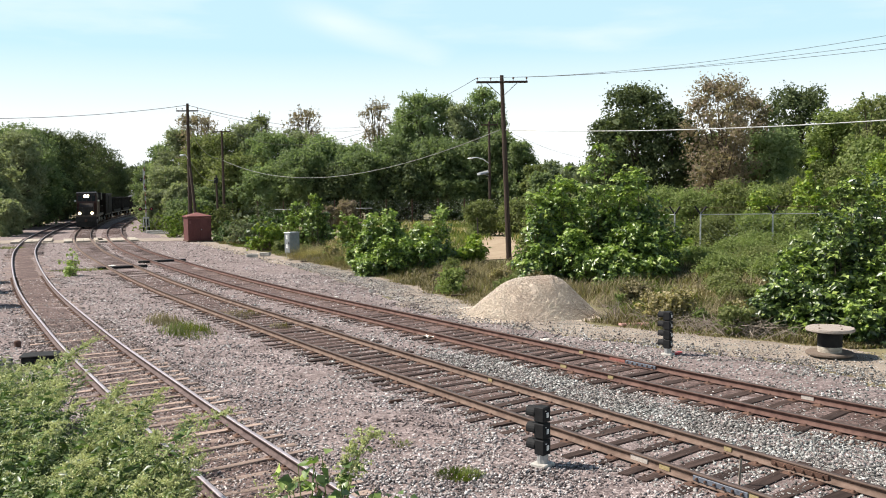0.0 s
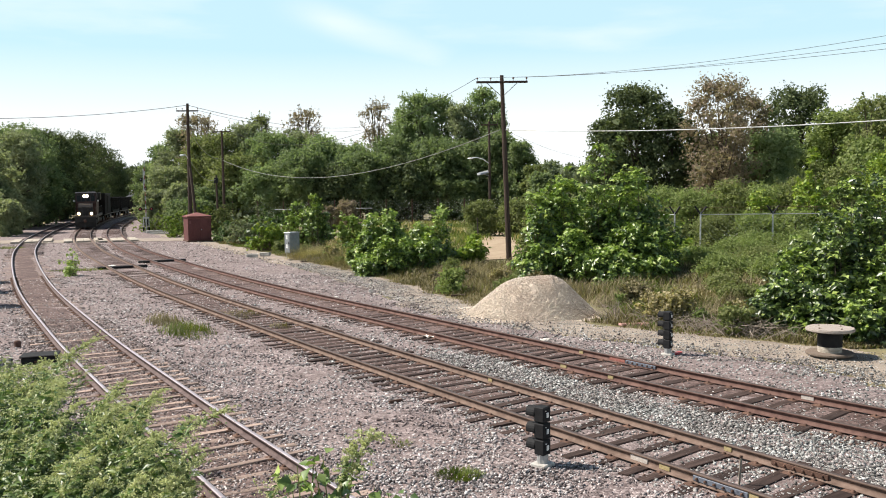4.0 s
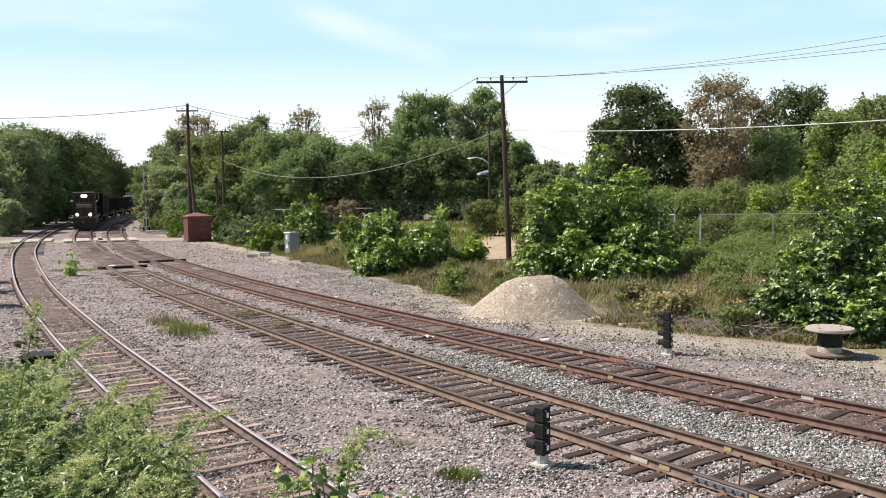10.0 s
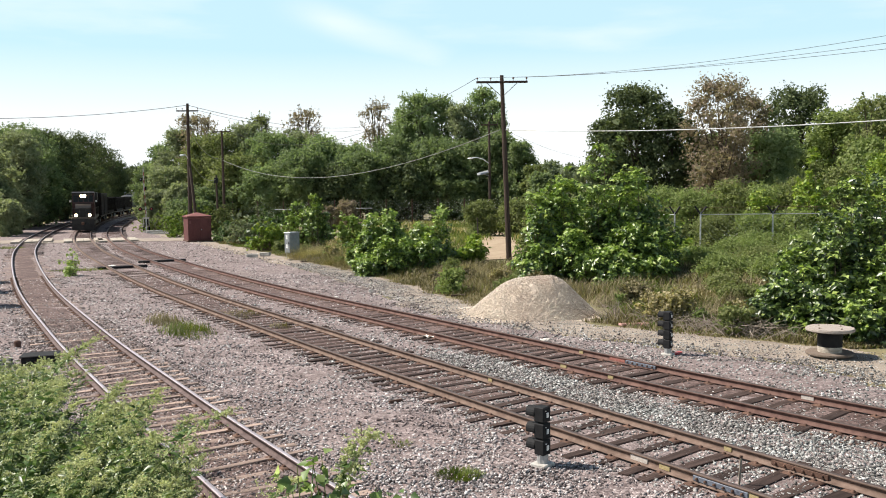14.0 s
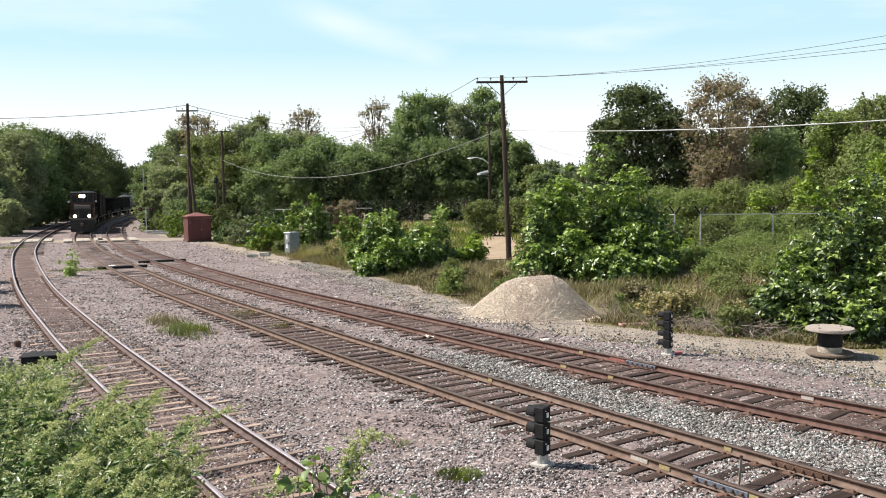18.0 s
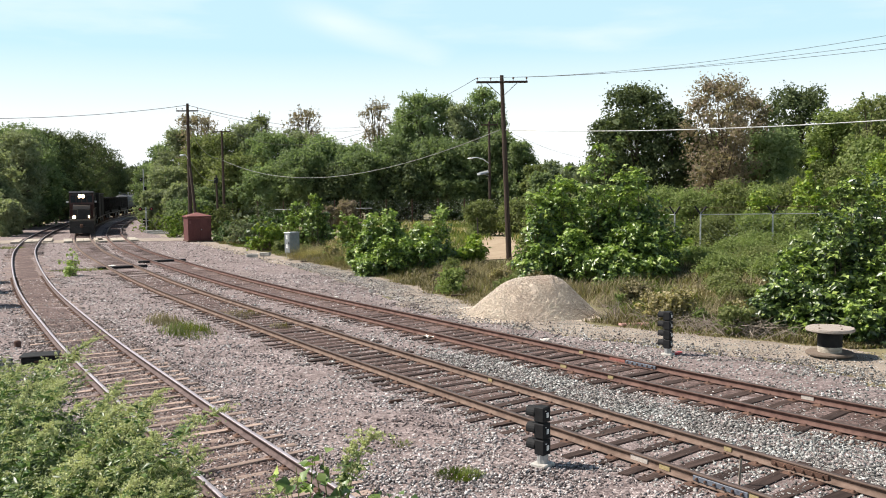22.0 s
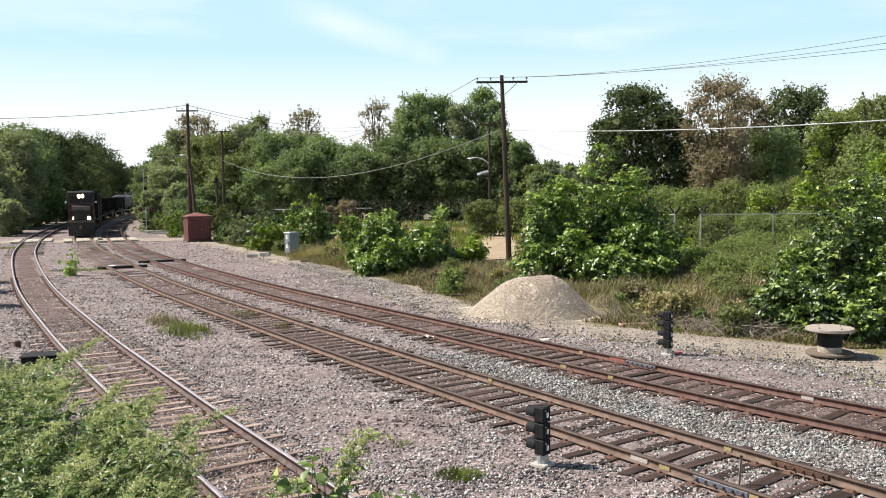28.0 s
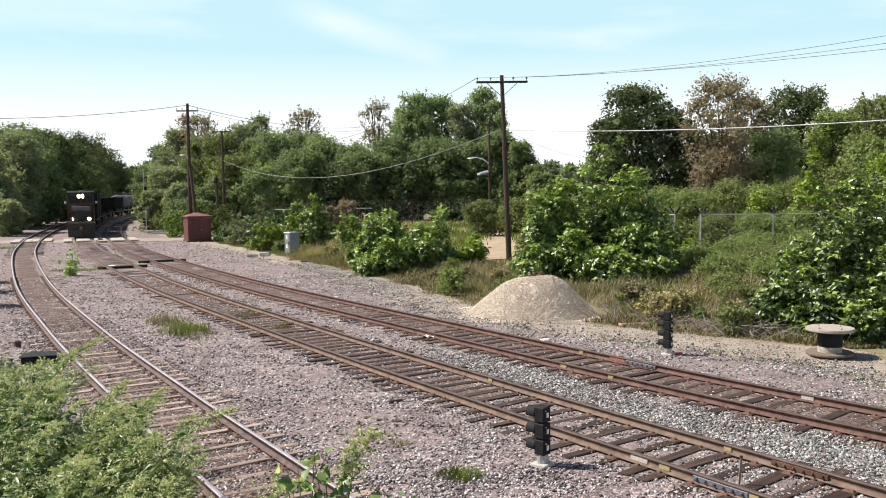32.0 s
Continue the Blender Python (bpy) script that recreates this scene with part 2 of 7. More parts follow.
M = {
    "ballast": mat("ballast", ballast_build),
    "soil": mat("soil", soil_build),
    "fouled": mat("fouled", fouled_build),
    "sand": mat("sand", sand_build),
    "stones": mat("stones", stone_build([(0.0, (0.026, 0.02, 0.02)), (0.25, (0.12, 0.1, 0.098)), (0.6, (0.292, 0.256, 0.25)), (0.85, (0.46, 0.414, 0.402)), (1.0, (0.66, 0.615, 0.595))])),
    "stones_clean": mat("stones_clean", stone_build([(0.0, (0.026, 0.025, 0.024)), (0.3, (0.125, 0.12, 0.112)), (0.65, (0.26, 0.25, 0.237)), (0.88, (0.4, 0.39, 0.37)), (1.0, (0.62, 0.61, 0.58))])),
    "stones_rust": mat("stones_rust", stone_build([(0.0, (0.035, 0.017, 0.013)), (0.4, (0.105, 0.056, 0.042)), (0.8, (0.19, 0.113, 0.088)), (1.0, (0.36, 0.28, 0.24))])),
    "stones_dark": mat("stones_dark", stone_build([(0.0, (0.028, 0.02, 0.018)), (0.35, (0.095, 0.07, 0.064)), (0.75, (0.19, 0.148, 0.138)), (1.0, (0.5, 0.44, 0.42))])),
    "pebbles": mat("pebbles", stone_build([(0.0, (0.42, 0.345, 0.275)), (0.5, (0.55, 0.46, 0.38)), (1.0, (0.7, 0.61, 0.51))])),
    "tie_dark": mat("tie_dark", wood_build((0.024, 0.017, 0.015), (0.075, 0.053, 0.047))),
    "tie_pale": mat("tie_pale", wood_build((0.19, 0.142, 0.12), (0.39, 0.305, 0.262))),
    "pole_wood": plain("pole_wood", (0.032, 0.021, 0.017), (0.09, 0.062, 0.048), 3.0, 0.9, 0, 0.4, (6, 6, 0.5)),
    "plank": plain("plank", (0.3, 0.26, 0.21), (0.5, 0.45, 0.38), 2.0, 0.9, 0, 0.3, (1, 12, 12)),
    "grey_wood": plain("grey_wood", (0.28, 0.235, 0.2), (0.43, 0.38, 0.34), 4.0, 0.9, 0, 0.4, (1.5, 14, 3)),
    "rust": plain("rust", (0.112, 0.073, 0.056), (0.21, 0.146, 0.116), 5.0, 0.8, 0.2, 0.25, None, True),
    "rust_red": plain("rust_red", (0.088, 0.046, 0.038), (0.168, 0.098, 0.08), 5.0, 0.85, 0.1, 0.25, None, True),
    "rust_mauve": plain("rust_mauve", (0.092, 0.064, 0.06), (0.175, 0.128, 0.122), 5.0, 0.8, 0.2, 0.25, None, True),
    "rust_dark": plain("rust_dark", (0.07, 0.04, 0.03), (0.15, 0.085, 0.06), 6.0, 0.85, 0.1, 0.3, None, True),
    "rail_worn": plain("rail_worn", (0.055, 0.04, 0.036), (0.11, 0.08, 0.07), 3.0, 0.6, 0.1, 0.1, None, True),
    "rail_shiny": plain("rail_shiny", (0.38, 0.33, 0.35), (0.54, 0.48, 0.5), 3.0, 0.45, 0.55, 0.05, None, True),
    "blue_paint": plain("blue_paint", (0.09, 0.1, 0.13), (0.2, 0.22, 0.26), 18.0, 0.6, 0.2, 0.2),
    "yellow_mark": plain("yellow_mark", (0.27, 0.21, 0.1), (0.42, 0.34, 0.18), 25.0, 0.7),
    "white_mark": plain("white_mark", (0.38, 0.33, 0.29), (0.55, 0.5, 0.46), 20.0, 0.7),
    "black_metal": plain("black_metal", (0.008, 0.008, 0.009), (0.022, 0.021, 0.021), 8.0, 0.55, 0.3, 0.1),
    "black_plastic": plain("black_plastic", (0.006, 0.006, 0.007), (0.016, 0.016, 0.017), 5.0, 0.8),
    "lens": mat("lens", glass_build),
    "concrete": plain("concrete", (0.34, 0.32, 0.29), (0.55, 0.53, 0.49), 5.0, 0.9, 0, 0.3),
    "silver_paint": plain("silver_paint", (0.33, 0.33, 0.33), (0.48, 0.48, 0.47), 3.0, 0.5, 0.3, 0.1),
    "cabinet_grey": plain("cabinet_grey", (0.2, 0.22, 0.23), (0.29, 0.31, 0.32), 3.0, 0.6, 0.2, 0.1),
    "galvanised": plain("galvanised", (0.38, 0.39, 0.39), (0.55, 0.56, 0.55), 9.0, 0.5, 0.6, 0.1),
    "hut_red": plain("hut_red", (0.1, 0.034, 0.033), (0.145, 0.053, 0.05), 1.2, 0.75, 0, 0.2, (1, 1, 0.4)),
    "hut_roof": plain("hut_roof", (0.16, 0.06, 0.055), (0.22, 0.09, 0.08), 1.5, 0.8, 0, 0.2),
    "wire": plain("wire", (0.03, 0.03, 0.03), (0.06, 0.06, 0.06), 2.0, 0.7, 0.2),
    "pale_cable": plain("pale_cable", (0.22, 0.22, 0.21), (0.32, 0.32, 0.3), 2.0, 0.6),
    "white_cable": plain("white_cable", (0.5, 0.5, 0.48), (0.65, 0.65, 0.62), 2.0, 0.6),
    "insulator": plain("insulator", (0.1, 0.06, 0.05), (0.2, 0.14, 0.12), 10.0, 0.3),
    "lamp_white": plain("lamp_white", (0.7, 0.7, 0.68), (0.82, 0.82, 0.8), 6.0, 0.5),
    "pink_scrap": plain("pink_scrap", (0.36, 0.19, 0.16), (0.52, 0.33, 0.28), 8.0, 0.85),
    "paper": plain("paper", (0.68, 0.63, 0.56), (0.82, 0.79, 0.74), 6.0, 0.85),
    "red_paint": plain("red_paint", (0.35, 0.05, 0.05), (0.5, 0.1, 0.1), 8.0, 0.6),
    "bark": plain("bark", (0.05, 0.04, 0.03), (0.14, 0.11, 0.085), 5.0, 0.95, 0, 0.6, (3, 3, 0.6)),
    "twig": plain("twig", (0.1, 0.07, 0.05), (0.2, 0.15, 0.1), 8.0, 0.9),
    "green_stem": plain("green_stem", (0.09, 0.12, 0.03), (0.16, 0.2, 0.06), 8.0, 0.7),
    "loco_black": plain("loco_black", (0.012, 0.011, 0.011), (0.03, 0.027, 0.026), 1.5, 0.5, 0, 0.1),
    "loco_maroon": plain("loco_maroon", (0.045, 0.018, 0.015), (0.075, 0.03, 0.025), 1.2, 0.5, 0, 0.1),
    "loco_grey": plain("loco_grey", (0.045, 0.041, 0.038), (0.085, 0.078, 0.07), 2.0, 0.5),
    "car_dark": plain("car_dark", (0.01, 0.009, 0.008), (0.026, 0.021, 0.019), 0.8, 0.95, 0, 0.2),
    "tank_grey": plain("tank_grey", (0.05, 0.055, 0.062), (0.09, 0.095, 0.105), 1.0, 0.85, 0.0, 0.1),
    "lamp_glow": glow("lamp_glow", (1.0, 0.7, 0.4), 9.0),
    # tree leaves: colours lifted and blued to stand in for haze
    "leaf_tree": leafy("leaf_tree", [(0.0, (0.179, 0.233, 0.121)), (0.5, (0.223, 0.283, 0.148)), (1.0, (0.278, 0.334, 0.181))], 0.7, 0.42, 0.12, (1.1, 1.22, 0.72), 0.35),
    "leaf_wood": leafy("leaf_wood", [(0.0, (0.2, 0.224, 0.149)), (0.5, (0.249, 0.275, 0.181)), (1.0, (0.304, 0.327, 0.224))], 0.7, 0.42, 0.12, (1.1, 1.22, 0.72), 0.35),
    "leaf_pale": leafy("leaf_pale", [(0.0, (0.222, 0.248, 0.149)), (0.5, (0.27, 0.296, 0.183)), (1.0, (0.318, 0.341, 0.217))], 0.7, 0.42, 0.12, (1.1, 1.22, 0.72), 0.35),
    "leaf_olive": leafy("leaf_olive", [(0.0, (0.157, 0.181, 0.08)), (0.5, (0.193, 0.221, 0.096)), (1.0, (0.24, 0.26, 0.125))], 0.7, 0.42, 0.12, (1.1, 1.22, 0.72), 0.35),
    "leaf_brown": leafy("leaf_brown", [(0.0, (0.199, 0.161, 0.13)), (0.35, (0.256, 0.202, 0.164)), (0.7, (0.32, 0.253, 0.21)), (1.0, (0.206, 0.193, 0.132))], 0.7, 0.42, 0.12, (1.1, 1.22, 0.72), 0.35),
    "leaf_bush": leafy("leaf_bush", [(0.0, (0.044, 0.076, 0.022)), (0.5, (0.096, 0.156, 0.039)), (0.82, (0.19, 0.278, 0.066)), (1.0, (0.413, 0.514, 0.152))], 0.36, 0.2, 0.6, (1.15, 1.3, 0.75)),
    "leaf_bright": leafy("leaf_bright", [(0.0, (0.114, 0.19, 0.03)), (0.5, (0.202, 0.291, 0.046)), (1.0, (0.329, 0.38, 0.076))], 0.42, 0.34, 0.4, (1.15, 1.25, 0.7)),
    # the bush leaves once more, darkened: the right bush's shaded face put into colour
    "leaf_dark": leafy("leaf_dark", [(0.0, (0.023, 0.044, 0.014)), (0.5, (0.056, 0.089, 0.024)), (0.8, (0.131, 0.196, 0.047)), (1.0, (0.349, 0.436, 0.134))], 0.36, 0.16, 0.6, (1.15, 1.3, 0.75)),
    # tree leaves darkened: shade under and among the crowns put into the colour
    "leaf_deep": leafy("leaf_deep", [(0.0, (0.138, 0.179, 0.094)), (0.5, (0.176, 0.224, 0.118)), (1.0, (0.224, 0.274, 0.143))], 0.7, 0.42, 0.12, (1.1, 1.22, 0.72), 0.35),
    "leaf_red": leafy("leaf_red", [(0.0, (0.16, 0.06, 0.03)), (0.5, (0.25, 0.09, 0.045)), (1.0, (0.2, 0.16, 0.05))]),
    # darker still: shade deep in the wood put into the colour, and dark trees
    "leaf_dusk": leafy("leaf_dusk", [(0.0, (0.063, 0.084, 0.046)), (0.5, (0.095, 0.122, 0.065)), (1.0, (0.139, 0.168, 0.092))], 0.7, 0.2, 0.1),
    "leaf_soft": leafy("leaf_soft", [(0.0, (0.178, 0.227, 0.092)), (0.5, (0.217, 0.267, 0.106)), (1.0, (0.269, 0.313, 0.134))], 0.7, 0.42, 0.12, (1.1, 1.22, 0.72), 0.35),
    # brighter bush green; on upper rosettes it puts sunlight into the colour
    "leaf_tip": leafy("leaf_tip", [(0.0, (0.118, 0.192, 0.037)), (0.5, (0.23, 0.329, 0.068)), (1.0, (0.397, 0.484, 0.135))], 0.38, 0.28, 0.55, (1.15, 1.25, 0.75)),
    "leaf_weed": leafy("leaf_weed", [(0.0, (0.039, 0.075, 0.021)), (0.5, (0.086, 0.149, 0.039)), (0.85, (0.144, 0.217, 0.062)), (1.0, (0.274, 0.344, 0.132))], 0.4, 0.24, 0.5, (1.1, 1.3, 0.7)),
    "leaf_weed_tip": leafy("leaf_weed_tip", [(0.0, (0.086, 0.125, 0.04)), (0.5, (0.146, 0.192, 0.067)), (1.0, (0.265, 0.298, 0.129))], 0.45, 0.25, 0.4, (1.1, 1.2, 0.75)),
    "weed_flower": leafy("weed_flower", [(0.0, (0.361, 0.397, 0.204)), (0.5, (0.505, 0.529, 0.296)), (1.0, (0.673, 0.684, 0.43))], 0.7, 0.25, 0.2, (1.1, 1.15, 0.8)),
    "grass_green": leafy("grass_green", [(0.0, (0.075, 0.112, 0.023)), (0.6, (0.131, 0.168, 0.042)), (1.0, (0.206, 0.206, 0.075))], 0.6, 0.3),
    "grass_dry": leafy("grass_dry", [(0.0, (0.096, 0.084, 0.051)), (0.5, (0.183, 0.157, 0.096)), (1.0, (0.324, 0.279, 0.197))], 0.8, 0.2),
    "grass_straw": leafy("grass_straw", [(0.0, (0.198, 0.178, 0.092)), (0.5, (0.317, 0.271, 0.165)), (1.0, (0.475, 0.409, 0.277))], 0.8, 0.3),
    # skyline trees: haze put into a paler, greyer leaf colour
    "far_leaf": leafy("far_leaf", [(0.0, (0.123, 0.158, 0.105)), (1.0, (0.228, 0.263, 0.176))]),
}


# ---- mesh helpers ----
def link(name, mesh, material, parent=None, label=""):
    for m in (material if isinstance(material, (list, tuple)) else [material]):
        mesh.materials.append(M[m])
    ob = new(name, mesh)
    if parent is not None:
        ob.parent = parent
    if label:
        ob["label"] = label
    return ob


def part(name, bm, material, parent=None, label="", smooth=False):
    mesh = bpy.data.meshes.new(name)
    if smooth:
        for f in bm.faces:
            f.smooth = True
    bm.to_mesh(mesh)
    bm.free()
    return link(name, mesh, material, parent, label)


def thing(name, m, label, category, group="", kind=""):
    ob = new(name)
    ob.empty_display_size = 0.2
    ob.matrix_basis = m
    return tagged(ob, label, category, group, kind)


def raw_mesh(name, verts, faces, flags=None):
    """A mesh from numpy arrays; faces all of one length."""
    verts, faces = np.asarray(verts, np.float32), np.asarray(faces, np.int32)
    me = bpy.data.meshes.new(name)
    k = faces.shape[1]
    me.vertices.add(len(verts)), me.loops.add(faces.size), me.polygons.add(len(faces))
    me.vertices.foreach_set("co", verts.ravel())
    me.loops.foreach_set("vertex_index", faces.ravel())
    me.polygons.foreach_set("loop_start", np.arange(0, faces.size, k, dtype=np.int32))
    if flags is not None:
        me.polygons.foreach_set("material_index", np.asarray(flags, np.int32))
    me.update(calc_edges=True)
    return me


def box(bm, x0, x1, y0, y1, z0, z1, bevel=0.0, m=None):
    v = [bm.verts.new((x, y, z)) for z in (z0, z1) for x, y in ((x0, y0), (x1, y0), (x1, y1), (x0, y1))]
    fs = [bm.faces.new([v[i] for i in q]) for q in ((3, 2, 1, 0), (4, 5, 6, 7), (0, 1, 5, 4), (1, 2, 6, 5), (2, 3, 7, 6), (3, 0, 4, 7))]
    if m is not None:
        bmesh.ops.transform(bm, matrix=m, verts=v)
    if bevel:
        es = list({e for f in fs for e in f.edges})
        bmesh.ops.bevel(bm, geom=es, offset=bevel, segments=1, affect="EDGES")
    return v


def boxed(x0, x1, y0, y1, z0, z1, bevel=0.0):
    bm = bmesh.new()
    box(bm, x0, x1, y0, y1, z0, z1, bevel)
    return bm


def tube(bm, pts, radii, seg=8, caps=True):
    """A tapered tube along points."""
    pts = [Vector(p) for p in pts]
    if isinstance(radii, (int, float)):
        radii = [radii] * len(pts)
    rings = []
    for i, p in enumerate(pts):
        t = (pts[min(i + 1, len(pts) - 1)] - pts[max(i - 1, 0)]).normalized()
        a = t.orthogonal().normalized() if abs(t.z) > 0.9 else t.cross(Vector((0, 0, 1))).normalized()
        b = t.cross(a)
        rings.append([bm.verts.new(p + (a * math.cos(k * math.tau / seg) + b * math.sin(k * math.tau / seg)) * radii[i]) for k in range(seg)])
    for r, s in zip(rings, rings[1:]):
        for k in range(seg):
            bm.faces.new((r[k], r[(k + 1) % seg], s[(k + 1) % seg], s[k]))
    if caps and seg > 2:
        bm.faces.new(rings[0][::-1]), bm.faces.new(rings[-1])


def tubed(pts, radii, seg=8):
    bm = bmesh.new()
    tube(bm, pts, radii, seg)
    return bm


def lathe(bm, profile, seg=24, m=None):
    rings, made = [], []
    for r, z in profile:
        ring = [bm.verts.new((r * math.cos(k * math.tau / seg), r * math.sin(k * math.tau / seg), z)) for k in range(seg)]
        rings.append(ring)
        made += ring
    for a, b in zip(rings, rings[1:]):
        for k in range(seg):
            bm.faces.new((a[k], a[(k + 1) % seg], b[(k + 1) % seg], b[k]))
    bm.faces.new(rings[0][::-1]), bm.faces.new(rings[-1])
    if m is not None:
        bmesh.ops.transform(bm, matrix=m, verts=made)


def prism(bm, outline, z0, z1):
    a = [bm.verts.new((x, y, z0)) for x, y in outline]
    b = [bm.verts.new((x, y, z1)) for x, y in outline]
    bm.faces.new(a[::-1]), bm.faces.new(b)
    for i in range(len(a)):
        j = (i + 1) % len(a)
        bm.faces.new((a[i], a[j], b[j], b[i]))
    return a + b


def side_prism(bm, outline, x0, x1):
    """An outline in (y, z), pulled across x."""
    a = [bm.verts.new((x0, y, z)) for y, z in outline]
    b = [bm.verts.new((x1, y, z)) for y, z in outline]
    bm.faces.new(a), bm.faces.new(b[::-1])
    for i in range(len(a)):
        j = (i + 1) % len(a)
        bm.faces.new((a[j], a[i], b[i], b[j]))


# ---- foliage ----
def unit(v):
    return v / np.maximum(np.linalg.norm(v, axis=1, keepdims=True), 1e-9)


def leaf_mesh(name, pos, normal, along, length, width, curl=0.18, flags=None):
    """Leaves as two folded halves each: base, two sides, tip and a raised or sunken rib."""
    rng = np.random.default_rng(len(pos))
    n = unit(normal)
    t = unit(along - n * (along * n).sum(1, keepdims=True))
    s = np.cross(n, t)
    length, width = np.asarray(length)[:, None], np.asarray(width)[:, None]
    base, tip = pos, pos + t * length - n * length * curl
    mid = pos + t * length * 0.5 - n * width * 0.14
    left, right = pos + t * length * 0.42 + s * width * 0.5 + n * width * 0.12, pos + t * length * 0.42 - s * width * 0.5 + n * width * 0.12
    v = np.stack([base, left, tip, right, mid], 1).reshape(-1, 3)
    i = np.arange(len(pos))[:, None] * 5
    f = np.concatenate([np.stack([i + 0, i + 4, i + 1], 2), np.stack([i + 1, i + 4, i + 2], 2),
                        np.stack([i + 2, i + 4, i + 3], 2), np.stack([i + 3, i + 4, i + 0], 2)], 1).reshape(-1, 3)
    return raw_mesh(name, v, f, None if flags is None else np.repeat(flags, 4))


def flake_mesh(name, pos, normal, along, length, width, flags=None):
    """Cheap far leaves: a kinked lozenge of two triangles."""
    n = unit(normal)
    t = unit(along - n * (along * n).sum(1, keepdims=True))
    s = np.cross(n, t)
    length, width = np.asarray(length)[:, None], np.asarray(width)[:, None]
    v = np.stack([pos - t * length * 0.5, pos + s * width * 0.5 - n * width * 0.15, pos + t * length * 0.5, pos - s * width * 0.5 - n * width * 0.15], 1).reshape(-1, 3)
    i = np.arange(len(pos))[:, None] * 4
    f = np.concatenate([np.stack([i, i + 1, i + 2], 2), np.stack([i, i + 2, i + 3], 2)], 1).reshape(-1, 3)
    return raw_mesh(name, v, f, None if flags is None else np.repeat(flags, 2))


def chip_mesh(name, pos, normal, along, length, width):
    """The cheapest far leaves: one triangle each."""
    n = unit(normal)
    t = unit(along - n * (along * n).sum(1, keepdims=True))
    s = np.cross(n, t)
    length, width = np.asarray(length)[:, None], np.asarray(width)[:, None]
    v = np.stack([pos - t * length * 0.5, pos + t * length * 0.4 + s * width * 0.55, pos + t * length * 0.3 - s * width * 0.6], 1).reshape(-1, 3)
    return raw_mesh(name, v, np.arange(len(pos) * 3).reshape(-1, 3))


def tree(x, y, height, radius, material="leaf_tree", leaves=5200, low=0.12, size=0.34, sparse=0.0, seed=0, label="", category="tree", name="tree"):
    """A trunk with limbs, boughs on the limbs, and sprays of leaves on the boughs, with gaps and loose shoots."""
    rng = np.random.default_rng(seed * 7919 + int(abs(x) * 31 + y * 17))
    root = thing(name, pose(x, y, 0, 0, 0, rng.uniform(0, 360)), label, category)
    z0 = height * low
    n = int(17 + 6 * radius)
    u = ((np.arange(n) + rng.random(n)) / n) ** 0.8
    # widest at a third of the height, round on top, each side reaching out by its own measure
    prof = np.where(u > 0.4, np.sqrt(np.maximum(0.0, 1 - ((u - 0.4) / 0.66) ** 2.6)), 0.78 + 0.22 * u / 0.4)
    a = np.arange(n) * 2.4 + rng.uniform(-0.5, 0.5, n)
    prof *= 1 + 0.16 * np.sin(a * 2 + rng.uniform(0, 6)) + 0.1 * np.sin(a * 3 + u * 9)
    cr = radius * rng.uniform(0.24, 0.42, n) * (1.08 - 0.2 * u)
    rr = np.maximum(0.0, radius * prof - cr * 0.9) * np.sqrt(rng.uniform(0.2, 1.0, n))
    z = np.minimum(np.maximum(z0 + (height - z0) * u, cr * 0.5), height - cr * 0.9)
    c = np.stack([rr * np.cos(a), rr * np.sin(a), z, cr], 1)
    c = np.concatenate([c, [(rng.normal() * radius * 0.1, rng.normal() * radius * 0.1, height - radius * 0.26, radius * 0.24)]])
    limbs_to = c[::2]
    if sparse < 0.2:
        # inner mass
        k = np.arange(4)
        c = np.concatenate([c, np.stack([rng.normal(size=4) * radius * 0.1, rng.normal(size=4) * radius * 0.1, z0 + (height - z0) * (0.14 + 0.19 * k), np.full(4, radius * 0.42)], 1)])
    # boughs on each limb's end
    per_limb = 6
    d = rng.normal(size=(len(c) * per_limb, 3))
    d[:, 2] = np.where(rng.random(len(d)) < 0.68, np.abs(d[:, 2]), d[:, 2])
    d = unit(d)
    big = np.repeat(c, per_limb, 0)
    boughs = np.concatenate([big[:, :3] + d * (big[:, 3] * rng.uniform(0.5, 0.95, len(d)))[:, None], (big[:, 3] * rng.uniform(0.24, 0.5, len(d)))[:, None]], 1)
    boughs[:, 2] = np.minimum(boughs[:, 2], height - boughs[:, 3] * 0.6)
    chips = y > 62
    if chips:
        leaves, size = int(leaves * 1.7), size * 0.9
    per = 16
    pads = int(leaves * (1 - sparse)) // per
    k = rng.choice(len(boughs), pads, p=boughs[:, 3] ** 1.6 / (boughs[:, 3] ** 1.6).sum())
    q = rng.normal(size=(pads, 3))
    q[:, 2] = np.where(rng.random(pads) < 0.7, np.abs(q[:, 2]), q[:, 2])
    q = unit(q)
    pc = boughs[k, :3] + q * (boughs[k, 3] * rng.uniform(0.45, 1.1, pads))[:, None] * np.array([1, 1, 0.85])
    face = unit(q * 0.6 + d[k] * 0.35 + np.array([0, 0, 0.5]) + rng.normal(size=(pads, 3)) * 0.3)
    pr = np.minimum(radius * 0.16, rng.uniform(0.25, 0.75, pads))
    face, spread = np.repeat(face, per, 0), np.repeat(pr, per)[:, None]
    count = pads * per
    o = rng.normal(size=(count, 3)) * 0.66
    o -= face * (o * face).sum(1, keepdims=True) * 0.4
    p = np.repeat(pc, per, 0) + o * spread
    nrm = face * 0.85 + rng.normal(size=(count, 3)) * 0.5
    ln = size * rng.uniform(0.5, 1.35, count)
    # loose shoots roughen the outline
    shoots = int(12 + 9 * radius)
    on = boughs[rng.integers(len(boughs), size=shoots)]
